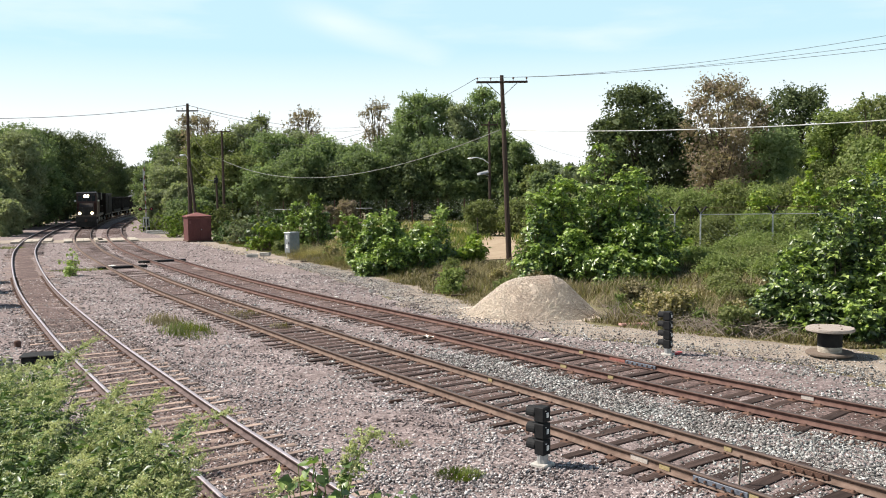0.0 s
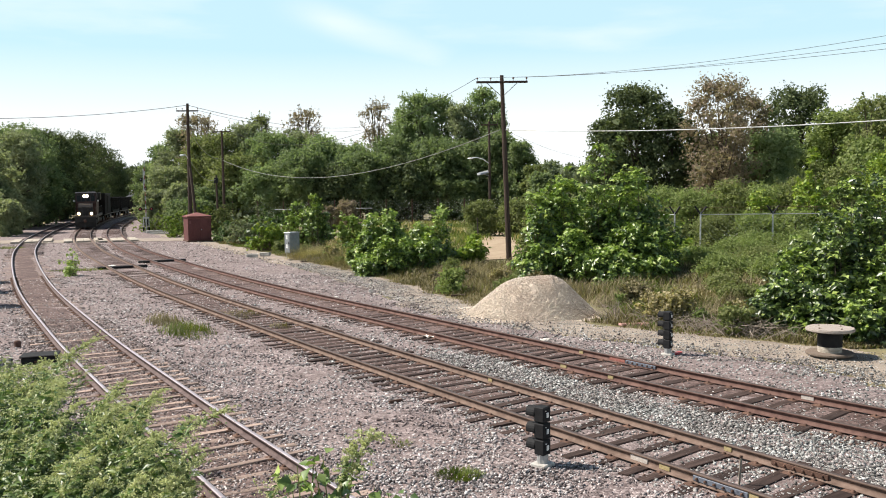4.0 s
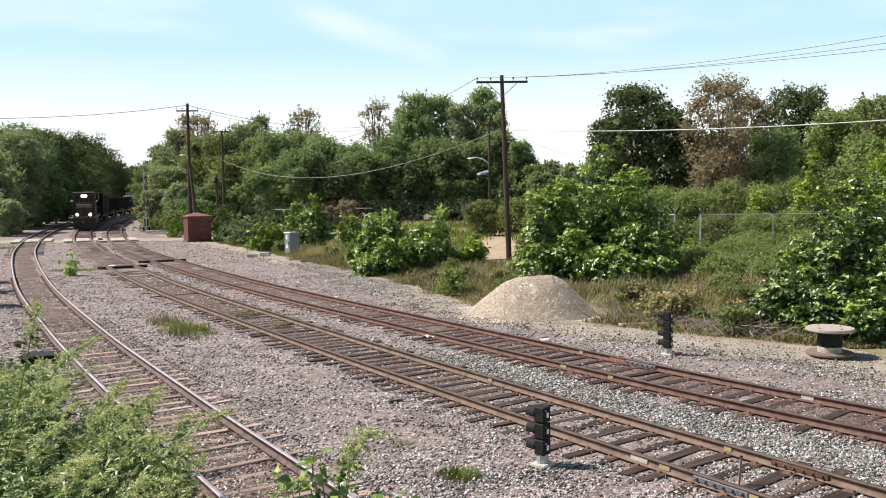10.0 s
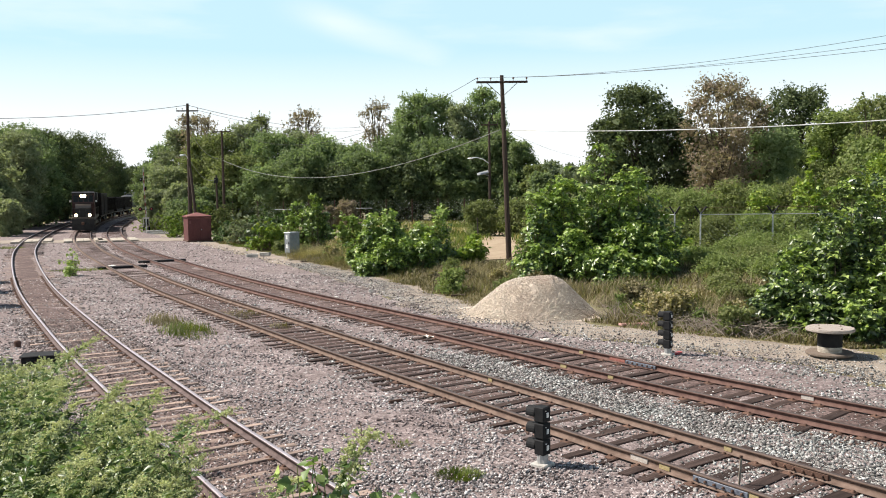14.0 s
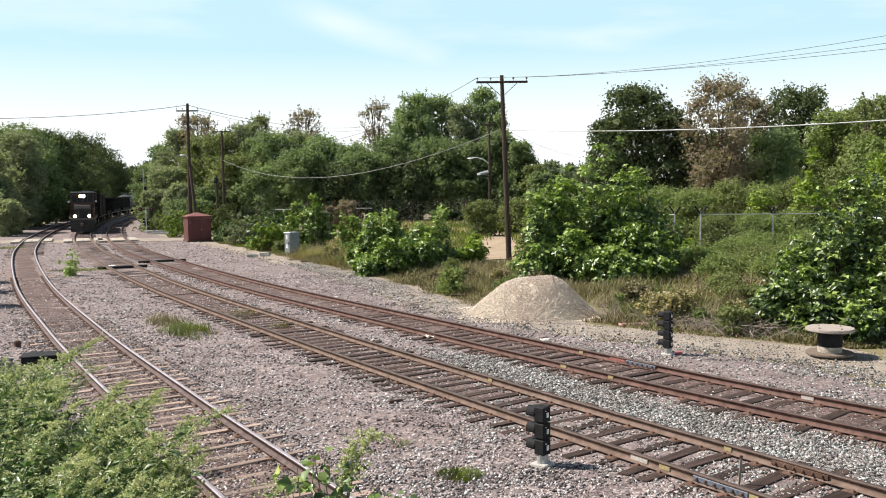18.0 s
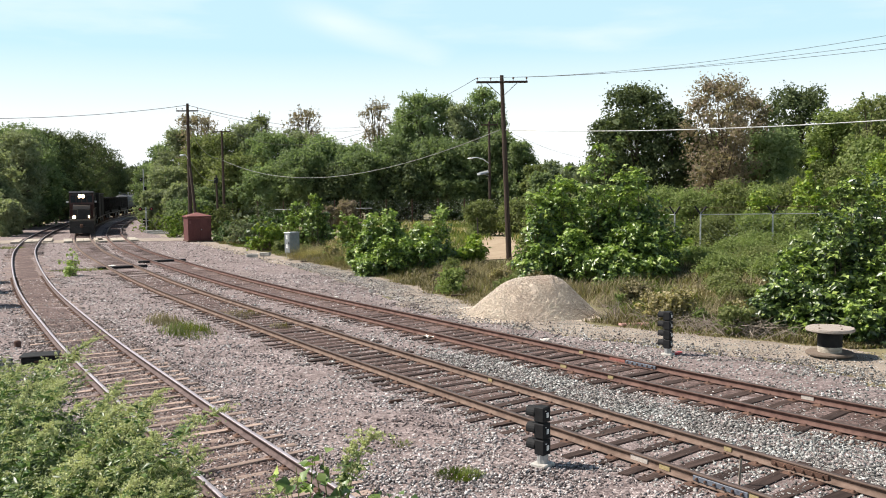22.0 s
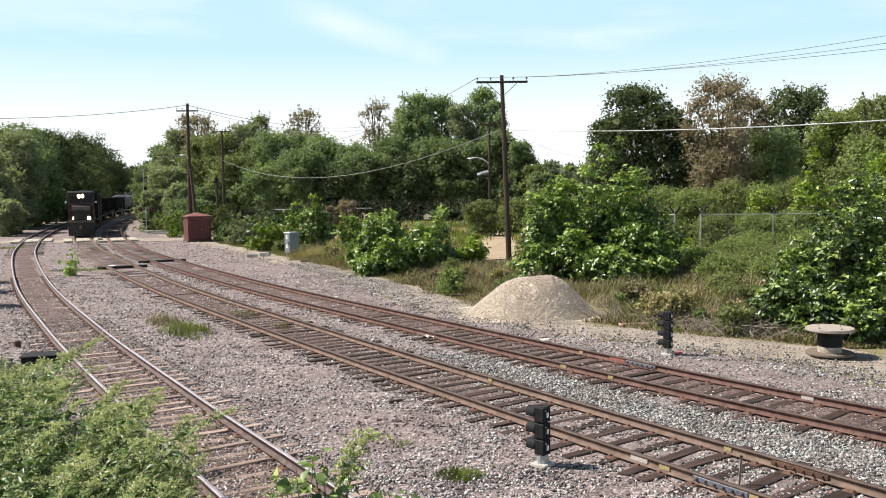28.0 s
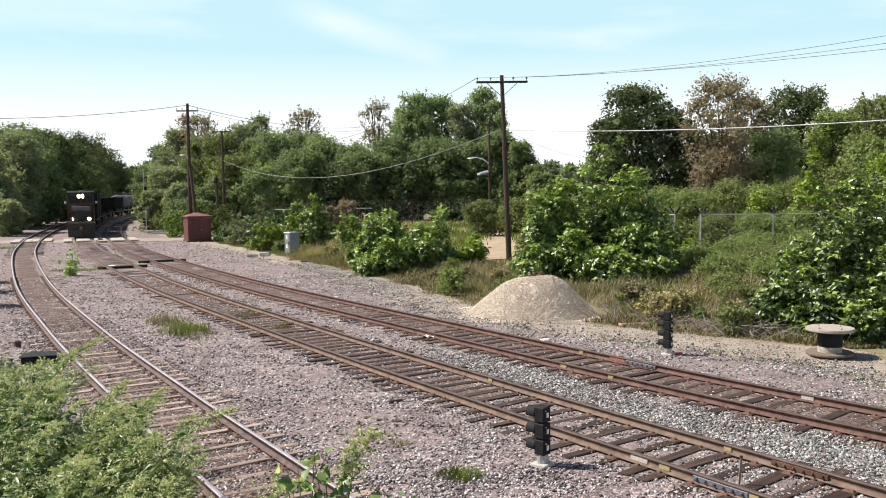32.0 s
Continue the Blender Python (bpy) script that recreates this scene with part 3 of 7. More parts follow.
    out = unit(unit(on[:, :3] - np.array([0, 0, height * 0.4])) * (0.8, 0.8, 0.5) + np.array([0, 0, 0.55]) + rng.normal(size=(shoots, 3)) * 0.25)
    reach = np.minimum(0.3 * radius, 1.3) * rng.uniform(0.4, 1.0, shoots)
    w = rng.random((shoots, 18, 1))
    sp = on[:, None, :3] + out[:, None] * (on[:, 3] * 0.7)[:, None, None] + out[:, None] * reach[:, None, None] * w + rng.normal(size=(shoots, 18, 3)) * (0.11 * reach[:, None, None] * (1.25 - w))
    p = np.concatenate([p, sp.reshape(-1, 3)])
    nrm, ln = np.concatenate([nrm, rng.normal(size=(shoots * 18, 3)) + (0, 0, 0.5)]), np.concatenate([ln, size * 0.8 * rng.uniform(0.5, 1.2, shoots * 18)])
    if sparse < 0.2:
        # the shaded inside: larger sprays close to the limbs
        inner = 20 * len(c)
        k = np.arange(inner) % len(c)
        q = c[k, :3] + unit(rng.normal(size=(inner, 3))) * (c[k, 3] * 0.6 * rng.random(inner) ** 0.5)[:, None]
        p, nrm = np.concatenate([p, q]), np.concatenate([nrm, rng.normal(size=(inner, 3))])
        ln = np.concatenate([ln, np.minimum(c[k, 3] * 0.5, 2.3 * size) * rng.uniform(0.7, 1.3, inner)])
    p[:, 2] = np.maximum(p[:, 2], 0.05)
    count = len(p)
    trunk = bmesh.new()
    lean = rng.uniform(-0.05, 0.05, 2) * height
    tr = 0.018 * height + 0.04
    top = Vector((lean[0], lean[1], height * 0.8))
    tube(trunk, [(0, 0, -0.1), (lean[0] * 0.2, lean[1] * 0.2, height * 0.25), (lean[0] * 0.6, lean[1] * 0.6, height * 0.55), top], [tr * 1.25, tr, tr * 0.6, tr * 0.2], 7)
    part("trunk", trunk, "bark", root)
    limbs = bmesh.new()
    for cx, cy, cz, _ in limbs_to:
        f = rng.uniform(0.35, 0.75)
        s = Vector((lean[0] * f, lean[1] * f, height * 0.8 * f * min(1.0, cz / (height * 0.7))))
        e = Vector((cx, cy, cz))
        tube(limbs, [s, s.lerp(e, 0.5) + Vector((0, 0, -0.06 * height * 0.3)), e], [tr * 0.4, tr * 0.25, tr * 0.08], 4, False)
    if sparse > 0.2:
        # bare twigs show through a thin crown
        for i in range(0, len(boughs), 2):
            e, s = Vector(boughs[i, :3]), Vector(big[i, :3])
            tube(limbs, [s.lerp(Vector((0, 0, s.z * 0.8)), 0.4), s, e, e + Vector(d[i]) * boughs[i, 3] * 1.5], [tr * 0.2, tr * 0.14, tr * 0.09, tr * 0.03], 3, False)
    part("branchwork", limbs, "bark", root)
    link("crown", (chip_mesh if chips else flake_mesh)("crown", p, nrm, rng.normal(size=(count, 3)), ln, ln * 0.72), material, root)
    return root


def bush(x, y, height, radius, material="leaf_bush", leaves=2600, size=0.2, seed=0, z=0.0, label="", category="bush", name="bush", paler=1.0):
    """A many-stemmed bush: uneven shoots that carry rosettes of broad leaves, with gaps between."""
    rng = np.random.default_rng(seed * 104729 + int(abs(x) * 131 + y * 37 + height * 11))
    root = thing(name, pose(x, y, z), label, category)
    stems = bmesh.new()
    centre, way, big, tip = [], [], [], []
    shoots = max(10, int(radius * radius * 5.5 + height * 4 + 5))
    per = 9
    total = max(shoots * 3, leaves // per)
    each = total // shoots
    # several leaders of uneven height, each with its own head of shoots and a gap to the next
    leaders = max(3, int(2 + radius * 2.4))
    lq = np.sqrt((np.arange(leaders) + 0.4) / leaders) * 0.82
    la = np.arange(leaders) * 2.4 + rng.uniform(-0.4, 0.4, leaders) + seed
    lh = rng.uniform(0.7, 1.1, leaders) * (1 - 0.5 * lq ** 2)
    lh /= lh.max()
    for k in range(shoots):
        j = k % leaders
        a, q = rng.uniform(0, math.tau), math.sqrt(rng.random())
        ex = radius * (lq[j] * math.cos(la[j]) + 0.36 * q * math.cos(a))
        ey = radius * (lq[j] * math.sin(la[j]) + 0.36 * q * math.sin(a))
        h = max(height * lh[j] * (1 - 0.55 * q ** 2) * rng.uniform(0.82, 1.04) * (0.45 if k % 5 == 4 else 1.0), height * 0.12)
        b = Vector((ex * 0.3, ey * 0.3, 0))
        e = Vector((ex, ey, h))
        m = Vector((ex * 0.95, ey * 0.95, h * 0.4))
        tube(stems, [b, b.lerp(m, 0.6), m.lerp(e, 0.4), e], [0.03, 0.022, 0.014, 0.005], 4, False)
        # boughs along the shoot, each a knot of rosettes with a gap to the next
        boughs = []
        for i in range(3 if h > 1.4 else 2):
            u = 1.0 if i == 0 else rng.uniform(0.25, 0.9)
            p = b * (1 - u) ** 2 + m * 2 * u * (1 - u) + e * u * u
            w = rng.uniform(0, math.tau)
            reach = 0.0 if i == 0 else rng.uniform(0.1, 0.5) * (0.5 + 0.3 * min(radius, 2.2))
            c = p + Vector((math.cos(w) * reach, math.sin(w) * reach, reach * 0.3))
            if i:
                tube(stems, [p, c], [0.009, 0.004], 3, False)
            boughs.append((c, w))
        for i in range(each):
            c, w = boughs[i % len(boughs)]
            g = rng.normal(size=3) * (0.15 + 0.05 * min(radius, 2.2)) * (1.0, 1.0, 0.8)
            if i < len(boughs):
                g *= 0.2
            centre.append(c + Vector(g)), way.append((math.cos(w) * 0.3 + g[0] * 1.2, math.sin(w) * 0.3 + g[1] * 1.2, 0.9)), big.append(rng.uniform(0.7, 1.25)), tip.append(rng.random() < paler * (0.1 + 0.75 * min(1.0, (c.z + g[2]) / height) ** 2.5 if i % len(boughs) == 0 else 0.06))
    centre, way, big = np.array(centre), unit(np.array(way) + rng.normal(size=(len(way), 3)) * 0.2), np.array(big)
    n = len(centre) * per
    t = (np.tile(np.arange(per), len(centre)) * 2.4 + np.repeat(rng.uniform(0, 6.28, len(centre)), per))
    up, bigr = np.repeat(way, per, 0), np.repeat(big, per)
    out = np.stack([np.cos(t), np.sin(t), rng.uniform(-0.35, 0.3, n)], 1)
    pos = np.repeat(centre, per, 0) + out * 0.025 + up * (rng.uniform(-0.6, 0.5, n) * size * 0.6)[:, None]
    pos[:, 2] = np.maximum(pos[:, 2], 0.05)
    ln = size * rng.uniform(0.6, 1.2, n) * bigr
    nrm = up + out * 0.15 + rng.normal(size=(n, 3)) * 0.42
    part("branching", stems, "twig", root)
    # rosettes near the top turn paler: sunlight on the bush put into leaf colour
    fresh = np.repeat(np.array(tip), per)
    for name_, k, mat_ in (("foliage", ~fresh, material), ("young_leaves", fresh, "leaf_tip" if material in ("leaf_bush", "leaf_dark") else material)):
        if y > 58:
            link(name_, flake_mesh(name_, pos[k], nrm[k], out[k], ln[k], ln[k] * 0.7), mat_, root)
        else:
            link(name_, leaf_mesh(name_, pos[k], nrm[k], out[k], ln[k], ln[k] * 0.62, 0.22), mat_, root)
    return root


def blades(name, pos, height, material, label, category, lean=0.35, width=0.012, seed=1, kind="stuff"):
    """Grass: bent blades of two pieces."""
    rng = np.random.default_rng(seed)
    n = len(pos)
    a = rng.uniform(0, math.tau, n)
    d = np.stack([np.cos(a), np.sin(a), np.zeros(n)], 1)
    s = np.stack([-np.sin(a), np.cos(a), np.zeros(n)], 1) * (width * rng.uniform(0.6, 1.4, n))[:, None]
    h = (height * rng.uniform(0.45, 1.15, n))[:, None]
    up = np.array([0, 0, 1.0])
    k = (lean * rng.uniform(0.2, 1.6, n))[:, None]
    mid, tip = pos + up * h * 0.6 + d * h * k * 0.35, pos + up * h + d * h * k
    v = np.stack([pos - s, pos + s, mid + s * 0.8, mid - s * 0.8, tip], 1).reshape(-1, 3)
    i = np.arange(n)[:, None] * 5
    f = np.concatenate([np.stack([i, i + 1, i + 2], 2), np.stack([i, i + 2, i + 3], 2), np.stack([i + 3, i + 2, i + 4], 2)], 1).reshape(-1, 3)
    ob = link(name, raw_mesh(name, v, f), material)
    return tagged(ob, label, category, "", kind)


# ---- tracks: centre lines as knots (x at y) ----
LINES = {
    "a": [(6.2, -2), (3.0, 3), (-0.09, 8), (-2.67, 12), (-5.88, 17), (-11.43, 26), (-19.46, 40), (-29.74, 60), (-36.62, 75), (-42.86, 90), (-50.31, 110), (-57.2, 130), (-63.4, 150), (-75, 195)],
    "b": [(14.0, -1), (10.3, 4), (7.25, 8), (4.48, 12), (1.07, 17), (-4.83, 26), (-13.5, 40), (-24.43, 60), (-31.7, 75), (-38.25, 90), (-46.1, 110), (-53.1, 130), (-59.3, 150), (-70.9, 195), (-79.5, 240)],
    "c": [(20.0, 1), (15.6, 6), (12.9, 8.8), (9.9, 12), (5.76, 17), (-0.49, 26), (-9.74, 40), (-21.2, 60), (-28.48, 75), (-34.89, 90), (-42.4, 110), (-48.9, 130), (-54.9, 150), (-66.2, 195)],
}


def spline(knots, step=0.25):
    """Even points along a smooth curve through the knots, from the far end to the near one."""
    k = np.array(knots, float)[::-1]
    pts = []
    for i in range(len(k) - 1):
        p0, p1, p2, p3 = k[max(i - 1, 0)], k[i], k[i + 1], k[min(i + 2, len(k) - 1)]
        for u in np.linspace(0, 1, 40, endpoint=False):
            t1, t2 = (p2 - p0) / 2, (p3 - p1) / 2
            if i == 0:
                t1 = p2 - p1
            if i == len(k) - 2:
                t2 = p2 - p1
            pts.append((2 * u**3 - 3 * u**2 + 1) * p1 + (u**3 - 2 * u**2 + u) * t1 + (3 * u**2 - 2 * u**3) * p2 + (u**3 - u**2) * t2)
    pts = np.array(pts + [k[-1]])
    s = np.concatenate([[0], np.cumsum(np.hypot(*np.diff(pts, axis=0).T))])
    e = np.arange(0, s[-1], step)
    return np.stack([np.interp(e, s, pts[:, 0]), np.interp(e, s, pts[:, 1])], 1)


CURVE = {k: spline(v) for k, v in LINES.items()}


def line_x(key, y):
    c = CURVE[key]
    return np.interp(y, c[::-1, 1], c[::-1, 0])


def heading(c):
    t = np.gradient(c, axis=0)
    return t / np.hypot(*t.T)[:, None]


# ---- ground ----
def ground_z(x, y):
    """The field behind the fence lies a little higher than the tracks; the far distance rolls."""
    edge = np.interp(y, [15, 22, 30, 50, 70, 95], [13, 9.5, 3, -4, -14, -30])
    z = -0.05 + np.clip((x - edge - 1.5) / 14, 0, 1) * 0.45 * (np.asarray(y) < 200)
    return z + np.clip((np.hypot(x, y) - 420) / 1500, 0, 1) * 10


def make_ground():
    rng = np.random.default_rng(5)
    ys = np.concatenate([np.linspace(-60, 0, 7), np.arange(4, 130, 3.0), np.geomspace(132, 2600, 24)])
    xs = np.concatenate([-np.geomspace(90, 2400, 16)[::-1], np.arange(-86, 60, 3.0), np.geomspace(62, 2400, 16)])
    gx, gy = np.meshgrid(xs, ys)
    gz = ground_z(gx, gy)
    v = np.stack([gx, gy, gz], 2).reshape(-1, 3)
    w = len(xs)
    i = (np.arange(len(ys) - 1)[:, None] * w + np.arange(w - 1)[None]).ravel()
    f = np.stack([i, i + 1, i + w + 1, i + w], 1)
    ob = link("ground", raw_mesh("ground", v, f), "soil")
    tagged(ob, "flat ground of dry soil and sparse grass", "ground", "", "structure")


def strip(name, left, right, ys, z, material, label, category, rough=0.25, seed=2, cols=12):
    """A sheet between two edges that run along y, with ragged rims and a skirt."""
    rng = np.random.default_rng(seed)
    v, w = [], cols + 1
    for y in ys:
        a, b = left(y) + rng.normal() * rough, right(y) + rng.normal() * rough
        for k in range(w):
            u = k / cols
            xx = a + (b - a) * u
            v.append((xx, y, (z(xx, y) if callable(z) else z) + (rng.normal() * 0.008 if 0 < k < cols else -0.09)))
    n = len(ys)
    i = (np.arange(n - 1)[:, None] * w + np.arange(cols)[None]).ravel()
    ob = link(name, raw_mesh(name, np.array(v), np.stack([i, i + 1, i + w + 1, i + w], 1)), material)
    return tagged(ob, label, category, "", "structure")


EDGE_Y = [-5, 12, 20.0, 22.7, 26.1, 30.3, 38.6, 49.7, 68.4, 96.7, 160]
EDGE_X = [24, 16, 12.6, 9.0, 4.8, 0.9, -2.2, -7.5, -17.1, -32.4, -54]


def sand_width(y):
    """How far the trodden sand reaches from the grass towards the siding."""
    return np.interp(y, [12, 20, 24, 30, 40], [4.2, 3.4, 2.4, 1.5, 1.0])


M["tan_sand"] = plain("tan_sand", (0.27, 0.2, 0.13), (0.38, 0.3, 0.21), 0.7, 0.95, 0, 0.3, None, True)
make_ground()
strip("sandy_verge", lambda y: np.interp(y, EDGE_Y, EDGE_X) - sand_width(y) - 0.6, lambda y: np.interp(y, EDGE_Y, EDGE_X) + 1.0,
      np.concatenate([np.arange(-4, 60, 0.4), np.arange(60, 96, 1)]), -0.028, "sand", "strip of pale trodden sand beside the ballast", "sand", 0.35, 3)
strip("ballast_bed", lambda y: line_x("a", y) - 4.5, lambda y: np.interp(y, EDGE_Y, EDGE_X) - sand_width(y),
      np.concatenate([np.arange(-4, 40, 0.35), np.arange(40, 165, 1.0)]), 0.0, "ballast", "bed of grey and mauve crushed-stone ballast", "ballast", 0.22, 4, 24)
strip("sand_path", lambda y: 2.0 + (y - 56) * 0.02 + math.sin(y * 0.2) * 0.5, lambda y: 5.6 + (y - 56) * 0.06,
      np.arange(50, 84, 1.0), lambda x, y: float(ground_z(x, y)) + 0.05, "tan_sand", "pale sandy track leading away between the bushes", "path", 0.3, 6)


# ---- the tracks ----
RAIL = [(-0.07, 0), (0.07, 0), (0.07, 0.012), (0.012, 0.03), (0.009, 0.105), (0.036, 0.115), (0.036, 0.143), (0.028, 0.15),
        (-0.028, 0.15), (-0.036, 0.143), (-0.036, 0.115), (-0.009, 0.105), (-0.012, 0.03), (-0.07, 0.012)]


def rail_mesh(curve, off, base=0.035):
    t = heading(curve)
    c = curve + np.stack([t[:, 1], -t[:, 0]], 1) * off
    k = len(RAIL)
    v = np.zeros((len(c), k, 3))
    for j, (a, h) in enumerate(RAIL):
        v[:, j, 0], v[:, j, 1], v[:, j, 2] = c[:, 0] + t[:, 1] * a, c[:, 1] - t[:, 0] * a, base + h
    i = (np.arange(len(c) - 1)[:, None] * k)
    f, flag = [], []
    for j in range(k):
        f.append(np.stack([i[:, 0] + j, i[:, 0] + (j + 1) % k, i[:, 0] + k + (j + 1) % k, i[:, 0] + k + j], 1))
        flag.append(np.full(len(c) - 1, 1 if j in (6, 7, 8) else 0))
    return raw_mesh("rail", v.reshape(-1, 3), np.concatenate(f), np.concatenate(flag))


def tie_mesh(seed, l=2.59, w=0.2):
    rng = np.random.default_rng(seed)
    bm = bmesh.new()
    box(bm, -l / 2, l / 2, -w / 2, w / 2, -0.14, 0.028, 0.012)
    for vv in bm.verts:
        vv.co += Vector(rng.normal(size=3) * (0.012, 0.008, 0.006))
    me = bpy.data.meshes.new("tie")
    bm.to_mesh(me)
    bm.free()
    return me


def make_track(key, gauge, top, tie_mat, spacing, near_y, far_y, label, seed):
    rng = np.random.default_rng(seed)
    curve = CURVE[key]
    root = thing("railway_track", Matrix(), label, "railway track", "parallel railway tracks", "structure")
    keep = curve[:, 1] < far_y
    for side in (-1, 1):
        link("rail", rail_mesh(curve[keep], side * gauge / 2), [{"a": "rust_mauve", "b": "rust", "c": "rust_red"}[key], top], root, "rusty steel rail with a worn running surface")
    t = heading(curve)
    s = np.arange(len(curve)) * 0.25
    meshes = [tie_mesh(seed * 10 + k, 2.59, 0.16 if key == "a" else 0.2) for k in range(4)]
    for me in meshes:
        me.materials.append(M[tie_mat])
    far_v, far_f, plate_v, plate_f = [], [], [], []
    cube = np.array([(x, y, z) for z in (0, 1) for x, y in ((-1, -1), (1, -1), (1, 1), (-1, 1))], float)
    quads = np.array([(4, 5, 6, 7), (0, 1, 5, 4), (1, 2, 6, 5), (2, 3, 7, 6), (3, 0, 4, 7)])
    at = s[-1] - 0.3
    while at > 0:
        at -= spacing * rng.uniform(0.86, 1.14)
        p = np.array([np.interp(at, s, curve[:, 0]), np.interp(at, s, curve[:, 1])])
        if p[1] > far_y or p[1] < -3 or 77 < p[1] < 83.5:
            continue
        d = np.array([np.interp(at, s, t[:, 0]), np.interp(at, s, t[:, 1])])
        ang = math.atan2(d[1], d[0]) - math.pi / 2 + rng.normal() * (0.025 if key == "a" else 0.04)
        if p[1] < near_y:
            ob = new("tie", meshes[rng.integers(4)])
            ob.parent = root
            sink = 0.028 * min(1.0, max(0.0, (p[1] - 20) / 8)) if key == "a" else 0.024 * min(1.0, max(0.0, (p[1] - 22) / 12))
            slip = rng.normal() * (0.03 if key == "a" else 0.07)
            ob.matrix_basis = Matrix.Translation((p[0] + math.cos(ang) * slip, p[1] + math.sin(ang) * slip, rng.normal() * 0.009 - sink)) @ Matrix.Rotation(ang + (math.pi if rng.random() < 0.5 else 0), 4, "Z")
        else:
            c, sn = math.cos(ang), math.sin(ang)
            q = cube * (1.29, 0.1, 0.008)
            far_f.append(quads + 8 * len(far_v))
            far_v.append(np.stack([p[0] + q[:, 0] * c - q[:, 1] * sn, p[1] + q[:, 0] * sn + q[:, 1] * c, q[:, 2]], 1))
        if p[1] < 45:
            n = np.array([d[1], -d[0]])
            for side in (-1, 1):
                for (a, w, l, h) in ((0, 0.17, 0.09, 0.036), (-0.1, 0.022, 0.022, 0.06), (0.1, 0.022, 0.022, 0.06)):
                    o = p + n * (side * gauge / 2 + a) + d * (rng.uniform(-0.05, 0.05) if h > 0.05 else 0)
                    q = cube * (w, l, h)
                    c, sn = n[0], n[1]
                    plate_f.append(quads + 8 * len(plate_v))
                    plate_v.append(np.stack([o[0] + q[:, 0] * c - q[:, 1] * sn, o[1] + q[:, 0] * sn + q[:, 1] * c, q[:, 2]], 1))
    tagged(link("distant_ties", raw_mesh("distant_ties", np.concatenate(far_v), np.concatenate(far_f)), "fouled", root), kind="stuff")
    tagged(link("tie_plates_and_spikes", raw_mesh("tie_plates", np.concatenate(plate_v), np.concatenate(plate_f)), "rust_dark", root), kind="stuff")
    return root


def fouled_bed(key, half, y0, y1, seed):
    """Oily, clogged ballast between and beside the rails."""
    rng = np.random.default_rng(seed)
    c = CURVE[key]
    keep = (c[:, 1] > y0) & (c[:, 1] < y1)
    t, c = heading(c)[keep], c[keep]
    n = np.stack([t[:, 1], -t[:, 0]], 1)
    v = []
    for p, q in zip(c, n):
        h = half * rng.uniform(0.85, 1.15)
        for u in (-1.0, -0.5, 0, 0.5, 1.0):
            v.append((*(p + q * u * h), 0.012 if abs(u) < 1 else -0.02))
    k = len(c)
    i = (np.arange(k - 1)[:, None] * 5 + np.arange(4)[None]).ravel()
    ob = link("fouled_ballast", raw_mesh("fouled_ballast", np.array(v), np.stack([i, i + 1, i + 6, i + 5], 1)), "fouled")
    tagged(ob, "dark brown clogged ballast between the rails", "ballast", "", "structure")


fouled_bed("a", 0.8, -3, 70, 1)
fouled_bed("b", 0.74, 17, 44, 2)
fouled_bed("c", 1.3, 9, 52, 3)
TRACK_A = make_track("a", 1.44, "rail_shiny", "tie_pale", 0.54, 62, 190, "curved railway track with shiny rails and pale weathered ties", 1)
TRACK_B = make_track("b", 1.50, "rail_worn", "tie_dark", 0.50, 50, 235, "curved railway track with rusty rails and dark ties", 2)
TRACK_C = make_track("c", 1.54, "rail_worn", "tie_dark", 0.52, 52, 190, "curved siding track with rusty rails and dark ties", 3)


def on_track(key, y, side=0.0, gauge=1.5):
    """A point on a track's centre line or beside it, and the turn of the track there."""
    c = CURVE[key]
    i = int(np.abs(c[:, 1] - y).argmin())
    d = heading(c[max(i - 2, 0):i + 3])[2]
    n = np.array([d[1], -d[0]])
    p = c[i] + n * side
    return p[0], p[1], math.degrees(math.atan2(d[1], d[0]))


# ---- fixtures of the tracks ----
def joint_bar(key, gauge, y, side, material, label):
    x, yy, a = on_track(key, y, side * gauge / 2)
    root = thing("joint_bar", pose(x, yy, 0.035, 0, 0, a), label, "joint bar", "rail joint bars")
    for s in (-1, 1):
        bm = bmesh.new()
        box(bm, -0.46, 0.46, s * 0.012, s * 0.045, 0.03, 0.108, 0.006)
        part("bar", bm, material, root)
        for k in range(6):
            bm = bmesh.new()
            lathe(bm, [(0.02, 0), (0.02, 0.03), (0.012, 0.04)], 6, pose(-0.38 + k * 0.152, s * 0.045, 0.07, -90 * s))
            part("bolt", bm, "rust_dark", root)
    return root


M["dark_glass"] = mat("dark_glass", dark_glass_build)
M["red_faded"] = plain("red_faded", (0.22, 0.07, 0.055), (0.36, 0.16, 0.13), 20.0, 0.8)


def paint_mark(key, gauge, y, side, inner, length, material):
    x, yy, a = on_track(key, y, side * gauge / 2 + inner * 0.018)
    ob = part("paint_mark", boxed(-length / 2, length / 2, -0.0085, 0.0085, 0.045, 0.14, 0.003), material)
    ob.matrix_basis = pose(x, yy, 0.02, 0, 0, a)
    return tagged(ob, "faded paint mark on the web of a rail", "paint mark", "paint marks on the rails")


